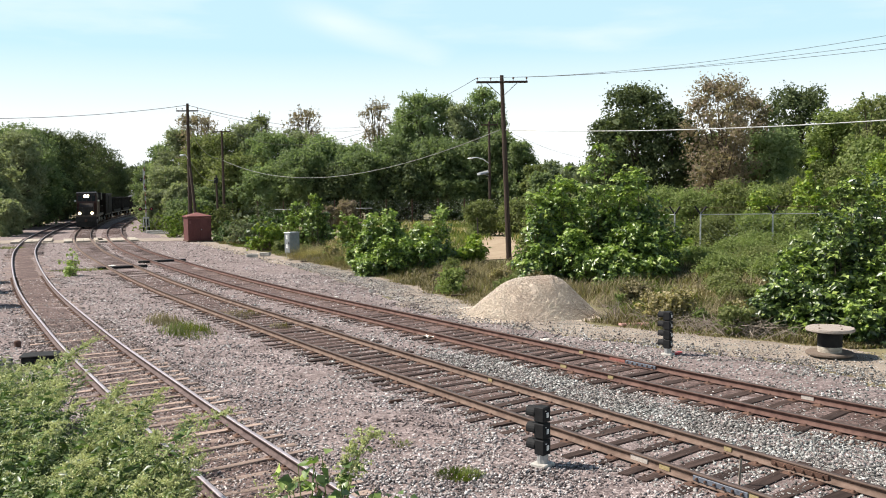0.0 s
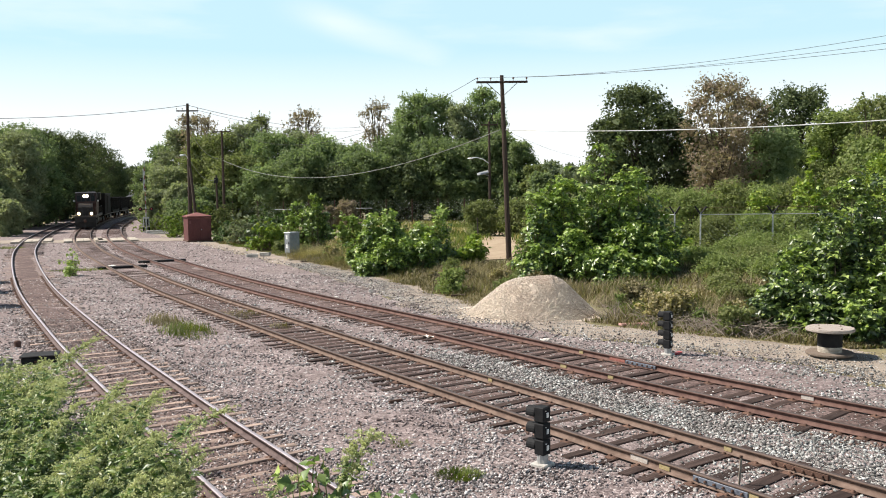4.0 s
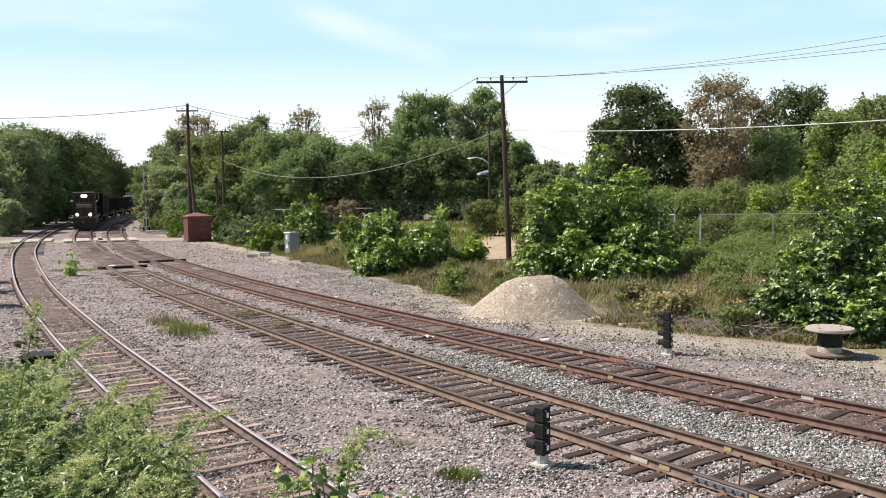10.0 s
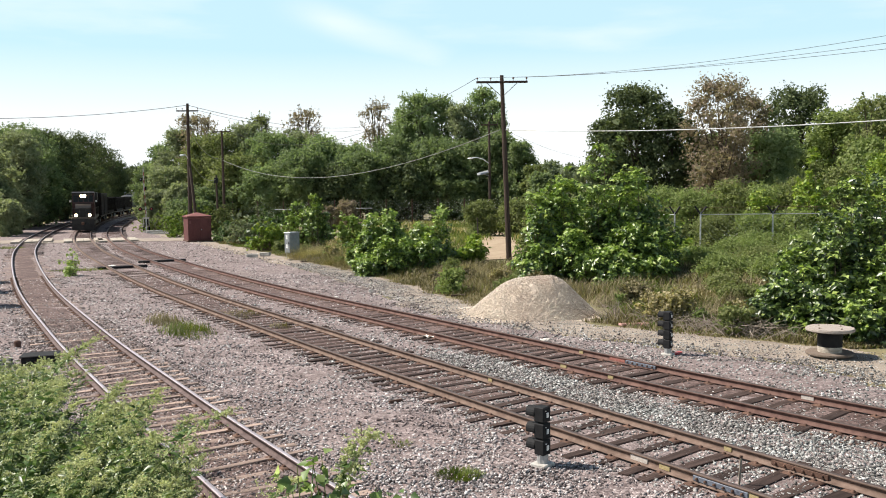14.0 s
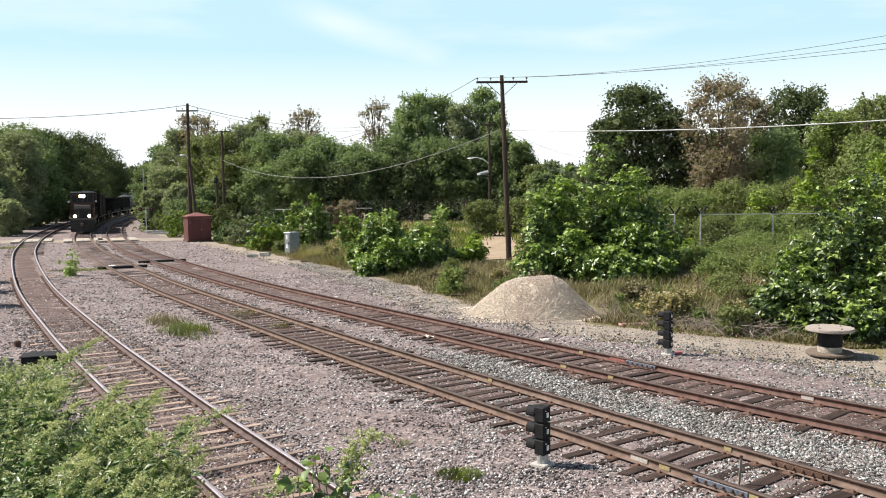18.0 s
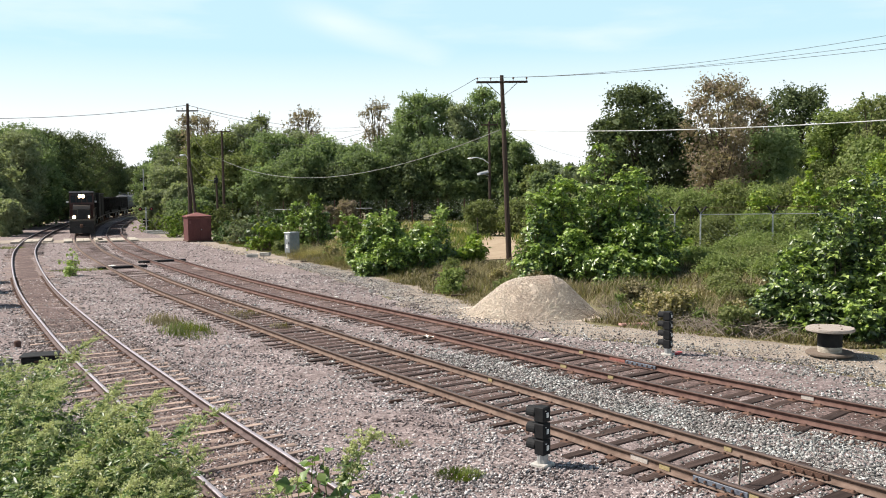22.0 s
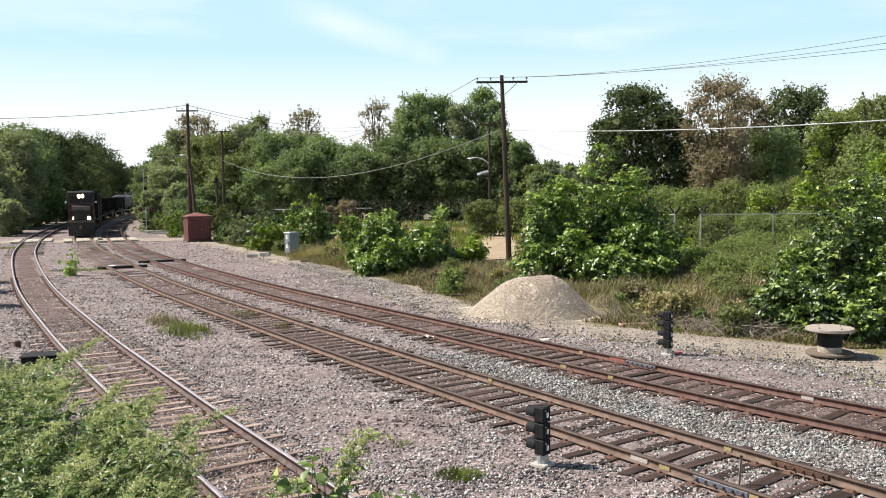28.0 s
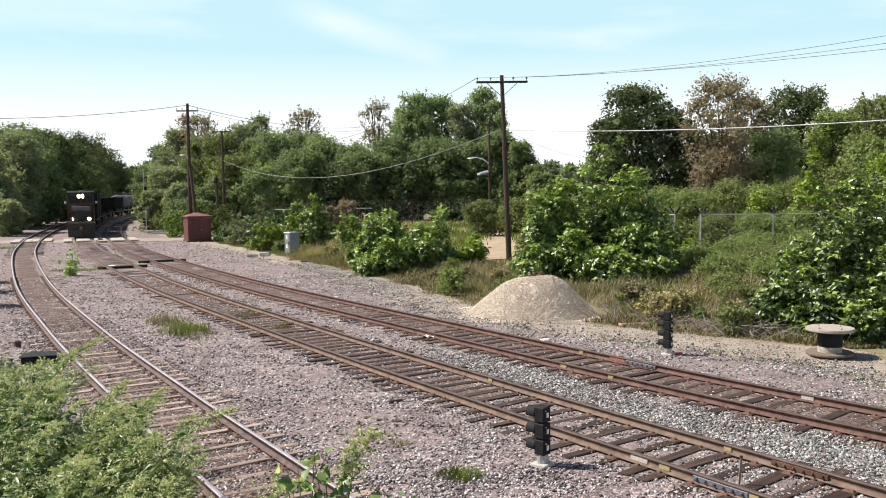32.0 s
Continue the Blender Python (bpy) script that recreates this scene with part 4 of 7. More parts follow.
joint_bar("c", 1.54, 19.35, -1, "blue_paint", "blue-grey painted joint bar bolted to a rail")
joint_bar("b", 1.50, 12.1, 1, "blue_paint", "blue-grey painted joint bar bolted to a rail")
joint_bar("b", 1.50, 11.9, -1, "rust_dark", "rusty joint bar bolted to a rail")
for key, g, y, side, ln, m in (("b", 1.5, 12.75, 1, 0.2, "yellow_mark"), ("b", 1.5, 11.6, 1, 0.24, "yellow_mark"), ("b", 1.5, 12.95, -1, 0.14, "yellow_mark"),
                               ("b", 1.5, 11.8, -1, 0.2, "yellow_mark"), ("b", 1.5, 12.1, -1, 0.1, "white_mark"), ("b", 1.5, 13.3, 1, 0.34, "white_mark"),
                               ("c", 1.54, 19.05, 1, 0.16, "yellow_mark"), ("c", 1.54, 21.1, -1, 0.14, "yellow_mark"), ("c", 1.54, 15.9, -1, 0.26, "white_mark"),
                               ("c", 1.54, 20.3, 1, 0.2, "yellow_mark"), ("b", 1.5, 18.0, -1, 0.14, "yellow_mark"), ("c", 1.54, 19.95, -1, 0.5, "red_faded")):
    paint_mark(key, g, y, side, 1, ln, m)


def dwarf_signal(x, y, turn, heads, height, label, wire=True):
    """A squat stack of black hooded lamp heads on a concrete foot."""
    root = thing("dwarf_signal", pose(x, y, 0, 0, 0, turn), label, "railway signal", "dwarf signals")
    foot = bmesh.new()
    box(foot, -0.14, 0.14, -0.14, 0.14, -0.1, 0.05, 0.015)
    part("base", foot, "concrete", root, "white-washed concrete foot")
    part("pedestal", tubed([(0, 0, 0.05), (0, 0, 0.2)], 0.09, 10), "silver_paint", root, "white painted metal pedestal")
    hh = (height - 0.18) / heads
    for k in range(heads):
        z = 0.18 + k * hh
        head = part("lamp_head", boxed(-0.096, 0.096, -0.09, 0.1, z, z + hh - 0.016, 0.016), "black_plastic", root)
        hood = bmesh.new()
        cz, r = z + hh * 0.5, min(hh * 0.42, 0.11)
        n = 12
        rings = []
        for yy, rr in ((0.09, r), (0.25, r * 0.92)):
            for q in (rr, rr - 0.008):
                rings.append([hood.verts.new((math.cos(math.pi * (-0.15 + 1.3 * i / n)) * q, yy, cz + math.sin(math.pi * (-0.15 + 1.3 * i / n)) * q)) for i in range(n + 1)])
        o0, i0, o1, i1 = rings
        for i in range(n):
            hood.faces.new((o0[i], o0[i + 1], o1[i + 1], o1[i])), hood.faces.new((i0[i + 1], i0[i], i1[i], i1[i + 1])), hood.faces.new((o1[i], o1[i + 1], i1[i + 1], i1[i]))
        part("hood", hood, "black_plastic", head)
        ln = bmesh.new()
        lathe(ln, [(r * 0.85, 0), (r * 0.7, 0.012), (r * 0.3, 0.02)], 16, pose(0, 0.1, cz, -90))
        part("lens", ln, "lens", head, "dark unlit lens")
        lt = bmesh.new()
        box(lt, -0.022, 0.026, -0.106, -0.088, cz - 0.05, cz + 0.025, 0.004)
        box(lt, -0.05, -0.035, -0.1, -0.088, cz + 0.05, cz + 0.065)
        part("latch", lt, "lamp_white", head, "small bright metal latch")
    return root


dwarf_signal(1.5, 12.9, 48, 3, 0.95, "black three-lamp dwarf signal standing in the ballast")
sg = dwarf_signal(5.72, 21.45, 50, 4, 1.14, "black four-lamp dwarf signal beside the siding")
bm = bmesh.new()
box(bm, 0.1, 0.42, -0.2, -0.08, -0.04, 0.05, 0.01)
part("cable_box", bm, "red_paint", sg, "faded red cable box at the foot")


def cross_bar(key, y, x0, x1):
    """A black beam that lies across a track between its rails and past them."""
    x, yy, a = on_track(key, y)
    root = thing("track_beam", pose(x, yy, 0, 0, 0, a - 90), "black beam lying across the track", "beam", "beams across the tracks")
    for u, v in ((x0, -0.85), (-0.66, 0.66), (0.85, x1)):
        part("section", boxed(u, v, -0.22, 0.22, 0.0, 0.13, 0.02), "black_plastic", root)


cross_bar("b", 49.8, -1.45, 1.3)
cross_bar("c", 54.0, -1.4, 1.5)


# ---- the road crossing ----
def crossing():
    root = thing("level_crossing", Matrix(), "pale timber and concrete level crossing over the tracks", "level crossing", "", "structure")
    road = bmesh.new()
    prism(road, [(-62, 80.6), (-50, 78.6), (-38, 77.2), (-24, 78.2), (-16, 82), (-17, 86), (-26, 83.4), (-38, 82.6), (-50, 84), (-62, 86)], -0.08, 0.03)
    part("road_surface", road, "sand", root, "pale gravel road surface")
    for key, g in (("a", 1.44), ("b", 1.5), ("c", 1.54)):
        for off in (-1.35, -0.3, 0.3, 1.35):
            x, y, a = on_track(key, 80.2, off)
            ob = part("crossing_panel", boxed(-2.6, 2.6, -0.28 if abs(off) < 1 else -0.36, 0.28 if abs(off) < 1 else 0.36, 0.03, 0.17, 0.01), "plank", root, "weathered plank panel")
            ob.matrix_basis = pose(x, y, 0, 0, 0, a)


crossing()


def crossing_gate():
    """A gate beside the road: post, mechanism with counterweights, and a long striped arm on a pivot."""
    root = thing("crossing_gate", pose(-33.9, 97.0, 0, 0, 0, 17), "level-crossing gate with a red and white arm", "crossing gate")
    part("footing", boxed(-0.35, 0.35, -0.35, 0.35, -0.1, 0.2, 0.03), "concrete", root)
    part("post", tubed([(0, 0, 0.1), (0, 0, 2.9)], 0.08, 10), "galvanised", root)
    part("mechanism", boxed(-0.22, 0.22, 0.08, 0.5, 0.8, 1.55, 0.04), "black_metal", root)
    part("flasher_bar", boxed(-0.75, 0.75, -0.06, 0.0, 2.62, 2.72, 0.01), "black_metal", root)
    for x in (-0.6, 0.6):
        bm = bmesh.new()
        lathe(bm, [(0.06, 0.0), (0.22, 0.02), (0.22, 0.05), (0.06, 0.06)], 20, pose(x, -0.08, 2.67, 90))
        disc = part("flasher_disc", bm, "black_metal", root, "round black flasher backing")
        bm = bmesh.new()
        lathe(bm, [(0.09, 0.0), (0.08, 0.04)], 16, pose(x, -0.13, 2.67, 90))
        part("flasher_lens", bm, "red_paint", disc, "red lens")
    part("white_plate", boxed(-0.1, 0.1, -0.11, -0.085, 2.2, 2.4, 0.01), "lamp_white", root)
    arm = part("gate_arm", boxed(-0.045, 0.045, -0.02, 0.02, 0.3, 6.7, 0.008), "silver_paint", root, "long white gate arm")
    for k in range(6):
        part("stripe", boxed(-0.048, 0.048, -0.024, 0.024, 0.9 + k * 0.95, 1.35 + k * 0.95, 0.004), "red_faded", arm, "faded red stripe")
    for x in (-0.3, 0.3):
        part("arm_support", boxed(x - 0.04, x + 0.04, -0.03, 0.03, -0.9, 0.45, 0.01), "galvanised", arm)
        part("counterweight", boxed(x - 0.09, x + 0.09, -0.28, 0.28, -1.15, -0.75, 0.03), "black_metal", arm, "black counterweight")
    part("yoke", boxed(-0.36, 0.36, -0.025, 0.025, 0.25, 0.4, 0.01), "galvanised", arm)
    return arm


GATE_ARM = crossing_gate()


# ---- poles and wires ----
def pole(x, y, height, r0=0.17, arm=None, lean=(0, 0), label="", arm_z=0.35, turn=0, braces=True, pins=4):
    root = thing("utility_pole", pose(x, y, 0), label, "utility pole", "utility poles")
    lx, ly = lean
    part("shaft", tubed([(0, 0, -0.2), (lx * 0.5, ly * 0.5, height * 0.5), (lx, ly, height)], [r0, r0 * 0.85, r0 * 0.65], 10), "pole_wood", root)
    if arm:
        m = pose(lx, ly, height - arm_z, 0, 0, turn)
        bm = bmesh.new()
        box(bm, -arm / 2, arm / 2, -r0 * 0.65 - 0.12, -r0 * 0.65, -0.06, 0.06, 0.008, m)
        a = part("crossarm", bm, "pole_wood", root)
        if braces:
            for s in (-1, 1):
                bm = bmesh.new()
                tube(bm, [m @ Vector((s * arm * 0.3, -r0 * 0.65 - 0.13, -0.05)), m @ Vector((0, -r0 * 0.65 - 0.05, -0.85))], 0.018, 5)
                part("brace", bm, "rust_dark", root)
        for k in range(pins):
            u = (-0.48, 0.48, -0.22, 0.22, 0.0)[k] * arm
            bm = bmesh.new()
            lathe(bm, [(0.015, 0), (0.015, 0.1), (0.05, 0.11), (0.055, 0.17), (0.03, 0.21)], 8, m @ pose(u, -r0 * 0.65 - 0.06, 0.06))
            part("insulator", bm, "insulator", root)
    return root


def wire(a, b, sag, r=0.012, material="wire", label="thin overhead wire strung between poles", n=28):
    a, b = Vector(a), Vector(b)
    pts = []
    for i in range(n + 1):
        u = i / n
        p = a.lerp(b, u)
        p.z -= 4 * sag * u * (1 - u)
        pts.append(p - a)
    ob = part("overhead_wire", tubed(pts, r, 5), material)
    ob.matrix_basis = Matrix.Translation(a)
    return tagged(ob, label, "wire", "overhead wires")


pole(3.86, 49.35, 10.85, 0.17, 2.95, (-0.34, 0), "tall dark wooden utility pole with a single crossarm", 0.4, 1)
p2 = pole(-23.8, 80.0, 12.75, 0.2, 2.0, (0.1, 0), "tall dark wooden utility pole behind the red hut", 0.7, 5, False, 3)
part("lamp_arm", tubed([(0.05, -0.1, 7.6), (-0.15, -0.3, 7.95), (-0.35, -0.45, 7.97)], 0.05, 6), "lamp_white", p2, "curved white lamp arm")
bm = bmesh.new()
lathe(bm, [(0.06, 0.12), (0.18, 0.05), (0.2, -0.08), (0.1, -0.12)], 12, pose(-0.45, -0.5, 7.94) @ Matrix.Diagonal((1.0, 0.8, 0.8, 1)))
part("lamp_head", bm, "lamp_white", p2, "white lamp head")
pb = thing("prop_pole", pose(-22.6, 78.6, 0), "leaning dark wooden pole propped beside a taller pole", "utility pole", "utility poles")
part("shaft", tubed([(0.05, -0.4, -0.2), (-0.55, 0.3, 4.6), (-1.1, 1.1, 8.3)], [0.16, 0.14, 0.11], 8), "pole_wood", pb)
pole(-24.42, 95.0, 11.3, 0.17, 2.0, (0, 0), "wooden utility pole with a short crossarm among trees", 0.15, -6, False, 4)
p4 = pole(-23.3, 88.0, 6.2, 0.13, None, (-0.05, 0), "short dark wooden pole with a box near its top")
part("box", boxed(-0.24, 0.12, -0.24, 0.18, 5.4, 5.95, 0.03), "black_metal", p4, "dark equipment box")
mast = thing("signal_mast", pose(-41.4, 118, 0), "slim grey signal mast beside the far tracks", "signal mast")
part("shaft", tubed([(0, 0, -0.1), (0, 0, 7.9)], 0.09, 8), "galvanised", mast)
part("footing", boxed(-0.4, 0.4, -0.4, 0.4, -0.1, 0.35, 0.03), "concrete", mast)
for z, s in ((6.4, -0.3), (5.2, 0.25), (3.4, 0.25)):
    part("head", boxed(s - 0.14, s + 0.14, -0.3, 0.05, z - 0.25, z + 0.25, 0.04), "black_metal", mast, "black signal head")
part("lamp", boxed(-0.36, -0.24, -0.36, -0.3, 6.4, 6.52, 0.01), "lamp_white", mast, "small white lamp")

lp = thing("street_lamp", pose(4.15, 74.0, 0), "dark lamp pole with a white lamp arm and a grey panel", "street lamp")
part("shaft", tubed([(0, 0, -0.1), (0, 0, 10.2)], [0.13, 0.09], 8), "pole_wood", lp)
arm = part("lamp_arm", tubed([(0, 0, 6.55), (-0.55, -0.1, 6.95), (-1.15, -0.15, 7.12), (-1.5, -0.15, 7.08)], 0.05, 6), "lamp_white", lp)
bm = bmesh.new()
lathe(bm, [(0.05, 0.12), (0.16, 0.05), (0.2, -0.06), (0.12, -0.12)], 12, pose(-1.66, -0.15, 7.05) @ Matrix.Diagonal((1.4, 0.7, 0.5, 1)))
part("lamp_head", bm, "lamp_white", arm, "white lamp head")
bm = bmesh.new()
box(bm, -0.5, 0.5, -0.25, 0.25, -0.04, 0.04, 0.02, pose(-0.6, -0.2, 5.75, 25, -14, 0))
shield = part("panel", bm, "cabinet_grey", lp, "tilted grey metal panel")
part("panel_bracket", tubed([(0, 0, 5.5), (-0.7, -0.15, 5.7)], 0.03, 6), "galvanised", shield)
part("crossarm", boxed(-0.7, 0.7, -0.14, -0.05, 9.85, 9.97, 0.01), "pole_wood", lp)

wire((4.86, 49.3, 10.72), (19.14, 30.0, 10.01), 0.35, 0.009)
wire((4.1, 49.3, 10.72), (19.15, 30.0, 9.66), 0.35, 0.009)
wire((2.1, 49.3, 10.72), (19.16, 30.0, 9.35), 0.3, 0.009)
wire((3.7, 49.25, 7.72), (22.2, 30.0, 6.92), 0.35, 0.022, "white_cable", "thick pale overhead cable")
wire((3.4, 49.35, 7.75), (-24.37, 94.8, 8.01), 2.35, 0.022, "pale_cable", "thick pale sagging overhead cable")
wire((2.1, 49.35, 10.72), (-23.5, 94.9, 11.3), 2.6, 0.014)
wire((-23.7, 80, 12.6), (-46.79, 60.0, 10.6), 0.9, 0.022)
wire((-23.7, 80, 12.6), (-11.18, 124.0, 13.7), 0.9, 0.022)
wire((-22.7, 80, 12.1), (-11.6, 124.0, 13.2), 0.9, 0.016)
wire((-23.7, 79.9, 10.4), (-24.37, 94.8, 8.2), 0.9, 0.022, "pale_cable", "thick pale sagging overhead cable")
wire((-23.8, 79.9, 7.9), (-23.35, 87.8, 5.8), 0.9, 0.022, "pale_cable", "thick pale sagging overhead cable")
wire((3.75, 49.4, 7.7), (26.0, 110.0, 9.4), 1.6, 0.008)


# ---- hut, cabinet, reel, heap ----
def hut():
    root = thing("equipment_hut", pose(-22.55, 77.9, 0, 0, 0, 28), "rust-red metal equipment hut with a shallow hipped roof", "hut")
    part("plinth", boxed(-1.12, 1.12, -1.08, 1.08, -0.1, 0.12, 0.02), "rust_dark", root)
    part("wall", boxed(-1.04, 1.04, -1.0, 1.0, 0.12, 2.2, 0.02), "hut_red", root)
    bm = bmesh.new()
    prism(bm, [(-1.14, -1.1), (1.14, -1.1), (1.14, 1.1), (-1.14, 1.1)], 2.2, 2.3)
    ctr = bmesh.ops.poke(bm, faces=[f for f in bm.faces if all(v.co.z > 2.29 for v in f.verts)])
    for v in ctr["verts"]:
        v.co.z = 2.62
    part("roof", bm, "hut_roof", root, "faded red roof with overhanging eaves")
    door = part("door", boxed(0.05, 0.85, -1.025, -0.99, 0.16, 2.0, 0.008), "hut_red", root)
    part("handle", boxed(0.1, 0.16, -1.06, -1.025, 1.02, 1.12, 0.008), "galvanised", door, "metal door handle")
    for x in (-0.7, -0.55):
        part("rib", boxed(x, x + 0.04, -1.02, -0.99, 0.16, 2.15), "hut_red", root)
    part("vent", boxed(-0.95, -0.76, -1.03, -0.99, 1.6, 1.9, 0.01), "hut_roof", root)
    part("batten", boxed(-1.06, 1.06, -1.03, -0.985, 2.06, 2.18, 0.01), "hut_roof", root)


def cabinet():
    root = thing("relay_cabinet", pose(-10.05, 56.4, 0, 0, 0, -42), "silver-grey metal relay cabinet on short legs", "cabinet")
    for x in (-0.22, 0.22):
        for y in (-0.3, 0.3):
            part("leg", boxed(x - 0.035, x + 0.035, y - 0.035, y + 0.035, -0.1, 0.3), "galvanised", root)
    part("body", boxed(-0.3, 0.3, -0.4, 0.4, 0.28, 1.62, 0.02), "cabinet_grey", root)
    part("lid", boxed(-0.34, 0.34, -0.44, 0.44, 1.62, 1.68, 0.02), "galvanised", root)
    d = part("door", boxed(-0.26, 0.26, -0.42, -0.398, 0.34, 1.56, 0.01), "cabinet_grey", root)
    part("handle", boxed(0.16, 0.21, -0.45, -0.418, 0.88, 1.06, 0.008), "black_metal", d)
    for z in (0.62, 1.22):
        part("label_plate", boxed(-0.1, 0.06, -0.428, -0.418, z, z + 0.26), "lamp_white", d, "pale blank plate")


# darker copy of the reel's wood: shade on the lower flange put into colour
M["plank_dark"] = plain("plank_dark", (0.12, 0.09, 0.07), (0.22, 0.175, 0.14), 4.0, 0.9, 0, 0.4, (1.5, 14, 3))
M["reel_core"] = plain("reel_core", (0.02, 0.012, 0.01), (0.055, 0.032, 0.025), 4.0, 0.9, 0, 0.4)


def reel():
    root = thing("cable_reel", pose(9.72, 21.15, 0.025), "weathered wooden cable reel lying on its end", "cable reel")
    rng = np.random.default_rng(3)
    for z, r, nm in ((0.0, 0.57, "lower_flange"), (0.6, 0.575, "top_flange")):
        fl = bmesh.new()
        lathe(fl, [(r - 0.01, z), (r, z + 0.015), (r, z + 0.055), (r - 0.015, z + 0.065)], 40)
        ob = part(nm, fl, "grey_wood" if z > 0.3 else "plank_dark", root, "grey weathered plank disc")
        if z > 0.3:
            w = 0.1425
            for k in range(8):
                x0 = -0.57 + k * w
                a, b = x0 + 0.004, x0 + w - 0.004
                bm = bmesh.new()
                ya, yb = math.sqrt(max(0.01, 0.565**2 - min(0.564, abs(a)) ** 2)), math.sqrt(max(0.01, 0.565**2 - min(0.564, abs(b)) ** 2))
                h = z + 0.066 + rng.uniform(0.008, 0.016)
                prism(bm, [(a, -ya), (b, -yb), (b, yb), (a, ya)], z + 0.064, h)
                part("board", bm, "grey_wood", ob)
    n = 16
    for k in range(n):
        a = k * math.tau / n
        bm = bmesh.new()
        box(bm, -0.048, 0.048, -0.02, 0.02, 0.066, 0.6, 0.005, pose(math.sin(a) * 0.25, -math.cos(a) * 0.25, 0, 0, 0, math.degrees(a)))
        part("stave", bm, "reel_core", root)
    part("core", tubed([(0, 0, 0.06), (0, 0, 0.6)], 0.225, 16), "reel_core", root)
    part("wrapping", tubed([(0, 0, 0.21), (0.0, 0, 0.4), (0, 0, 0.597)], [0.292, 0.298, 0.292], 28), "black_plastic", root, "black plastic wrapped round the core")
    part("core_band", tubed([(0, 0, 0.067), (0, 0, 0.205)], [0.286, 0.29], 28), "plank", root, "bare tan wood at the foot of the core")
    for k in range(4):
        bm = bmesh.new()
        lathe(bm, [(0.022, 0), (0.02, 0.02)], 6, pose(0.36 * math.cos(k * 1.57 + 0.4), 0.36 * math.sin(k * 1.57 + 0.4), 0.678))
        part("bolt", bm, "rust_dark", root)


def stone_cloud(name, pos, radius, material, seed, squash=0.75):
    """Loose stones: jittered eight-sided lumps."""
    rng = np.random.default_rng(seed)
    n = len(pos)
    octa = np.array([(1, 0, 0), (-1, 0, 0), (0, 1, 0), (0, -1, 0), (0, 0, 1), (0, 0, -1)], float)
    tri = np.array([(0, 2, 4), (2, 1, 4), (1, 3, 4), (3, 0, 4), (2, 0, 5), (1, 2, 5), (3, 1, 5), (0, 3, 5)])
    v = octa[None] * rng.uniform(0.55, 1.35, (n, 6, 1)) + rng.normal(size=(n, 6, 3)) * 0.2
    v *= rng.uniform(0.6, 1.35, (n, 1, 3))
    q = unit(rng.normal(size=(n, 4)))
    w, x, y, z = q.T
    r = np.stack([np.stack([1 - 2 * (y * y + z * z), 2 * (x * y - z * w), 2 * (x * z + y * w)], 1),
                  np.stack([2 * (x * y + z * w), 1 - 2 * (x * x + z * z), 2 * (y * z - x * w)], 1),
                  np.stack([2 * (x * z - y * w), 2 * (y * z + x * w), 1 - 2 * (x * x + y * y)], 1)], 1)
    v = np.einsum("nij,nkj->nki", r, v) * np.asarray(radius).reshape(-1, 1, 1)
    v[:, :, 2] *= squash
    v += pos[:, None]
    f = tri[None] + (np.arange(n) * 6)[:, None, None]
    return raw_mesh(name, v.reshape(-1, 3), f.reshape(-1, 3))


def heap_height(u, v):
    """Height of the heap over its own plan: a flat-topped cone with a steep cut side."""
    r = np.sqrt((u / np.where(u < 0.5, 2.35, 1.95)) ** 2 + (v / 1.85) ** 2)
    h = np.clip((1.05 - r) * 1.9, 0, 2.0)
    t = 1.27 + 0.07 * u - 0.12 * np.abs(v)
    # soft shoulder between the slope and the top
    k = np.clip(0.5 + 0.5 * (t - h) / 0.35, 0, 1)
    return t * (1 - k) + h * k - 0.35 * k * (1 - k)


def heap():
    rng = np.random.default_rng(9)
    n = 70
    g = np.linspace(-1, 1, n)
    gu, gv = np.meshgrid(g * 2.75, g * 1.95)
    h = heap_height(gu, gv)
    z = np.array([h[i, j] + noise.noise(Vector((gu[i, j] * 2.2, gv[i, j] * 2.2, 0))) * 0.05 * min(1, h[i, j] * 4) for i in range(n) for j in range(n)])
    v = np.stack([gu.ravel(), gv.ravel(), z - 0.03], 1)
    i = (np.arange(n - 1)[:, None] * n + np.arange(n - 1)[None]).ravel()
    root = thing("gravel_heap", pose(3.25, 29.3, 0), "heap of pale tan gravel beside the siding", "gravel heap")
    me = raw_mesh("mound", v, np.stack([i, i + 1, i + n + 1, i + n], 1))
    link("mound", me, "pebbles_bulk", root)
    k = 24000
    u, w = rng.uniform(-2.8, 2.1, k), rng.uniform(-2.0, 1.2, k)
    hh = heap_height(u, w)
    keep = (hh > 0.01) | (rng.random(k) < 0.12)
    p = np.stack([u, w, hh - 0.003], 1)[keep]
    tagged(link("loose_gravel", stone_cloud("loose_gravel", p, rng.uniform(0.01, 0.026, len(p)), "pebbles", 10), "pebbles", root), kind="stuff")


M["pebbles_bulk"] = plain("pebbles_bulk", (0.5, 0.415, 0.33), (0.6, 0.505, 0.415), 6.0, 0.95, 0, 0.2)
hut(), cabinet(), reel(), heap()


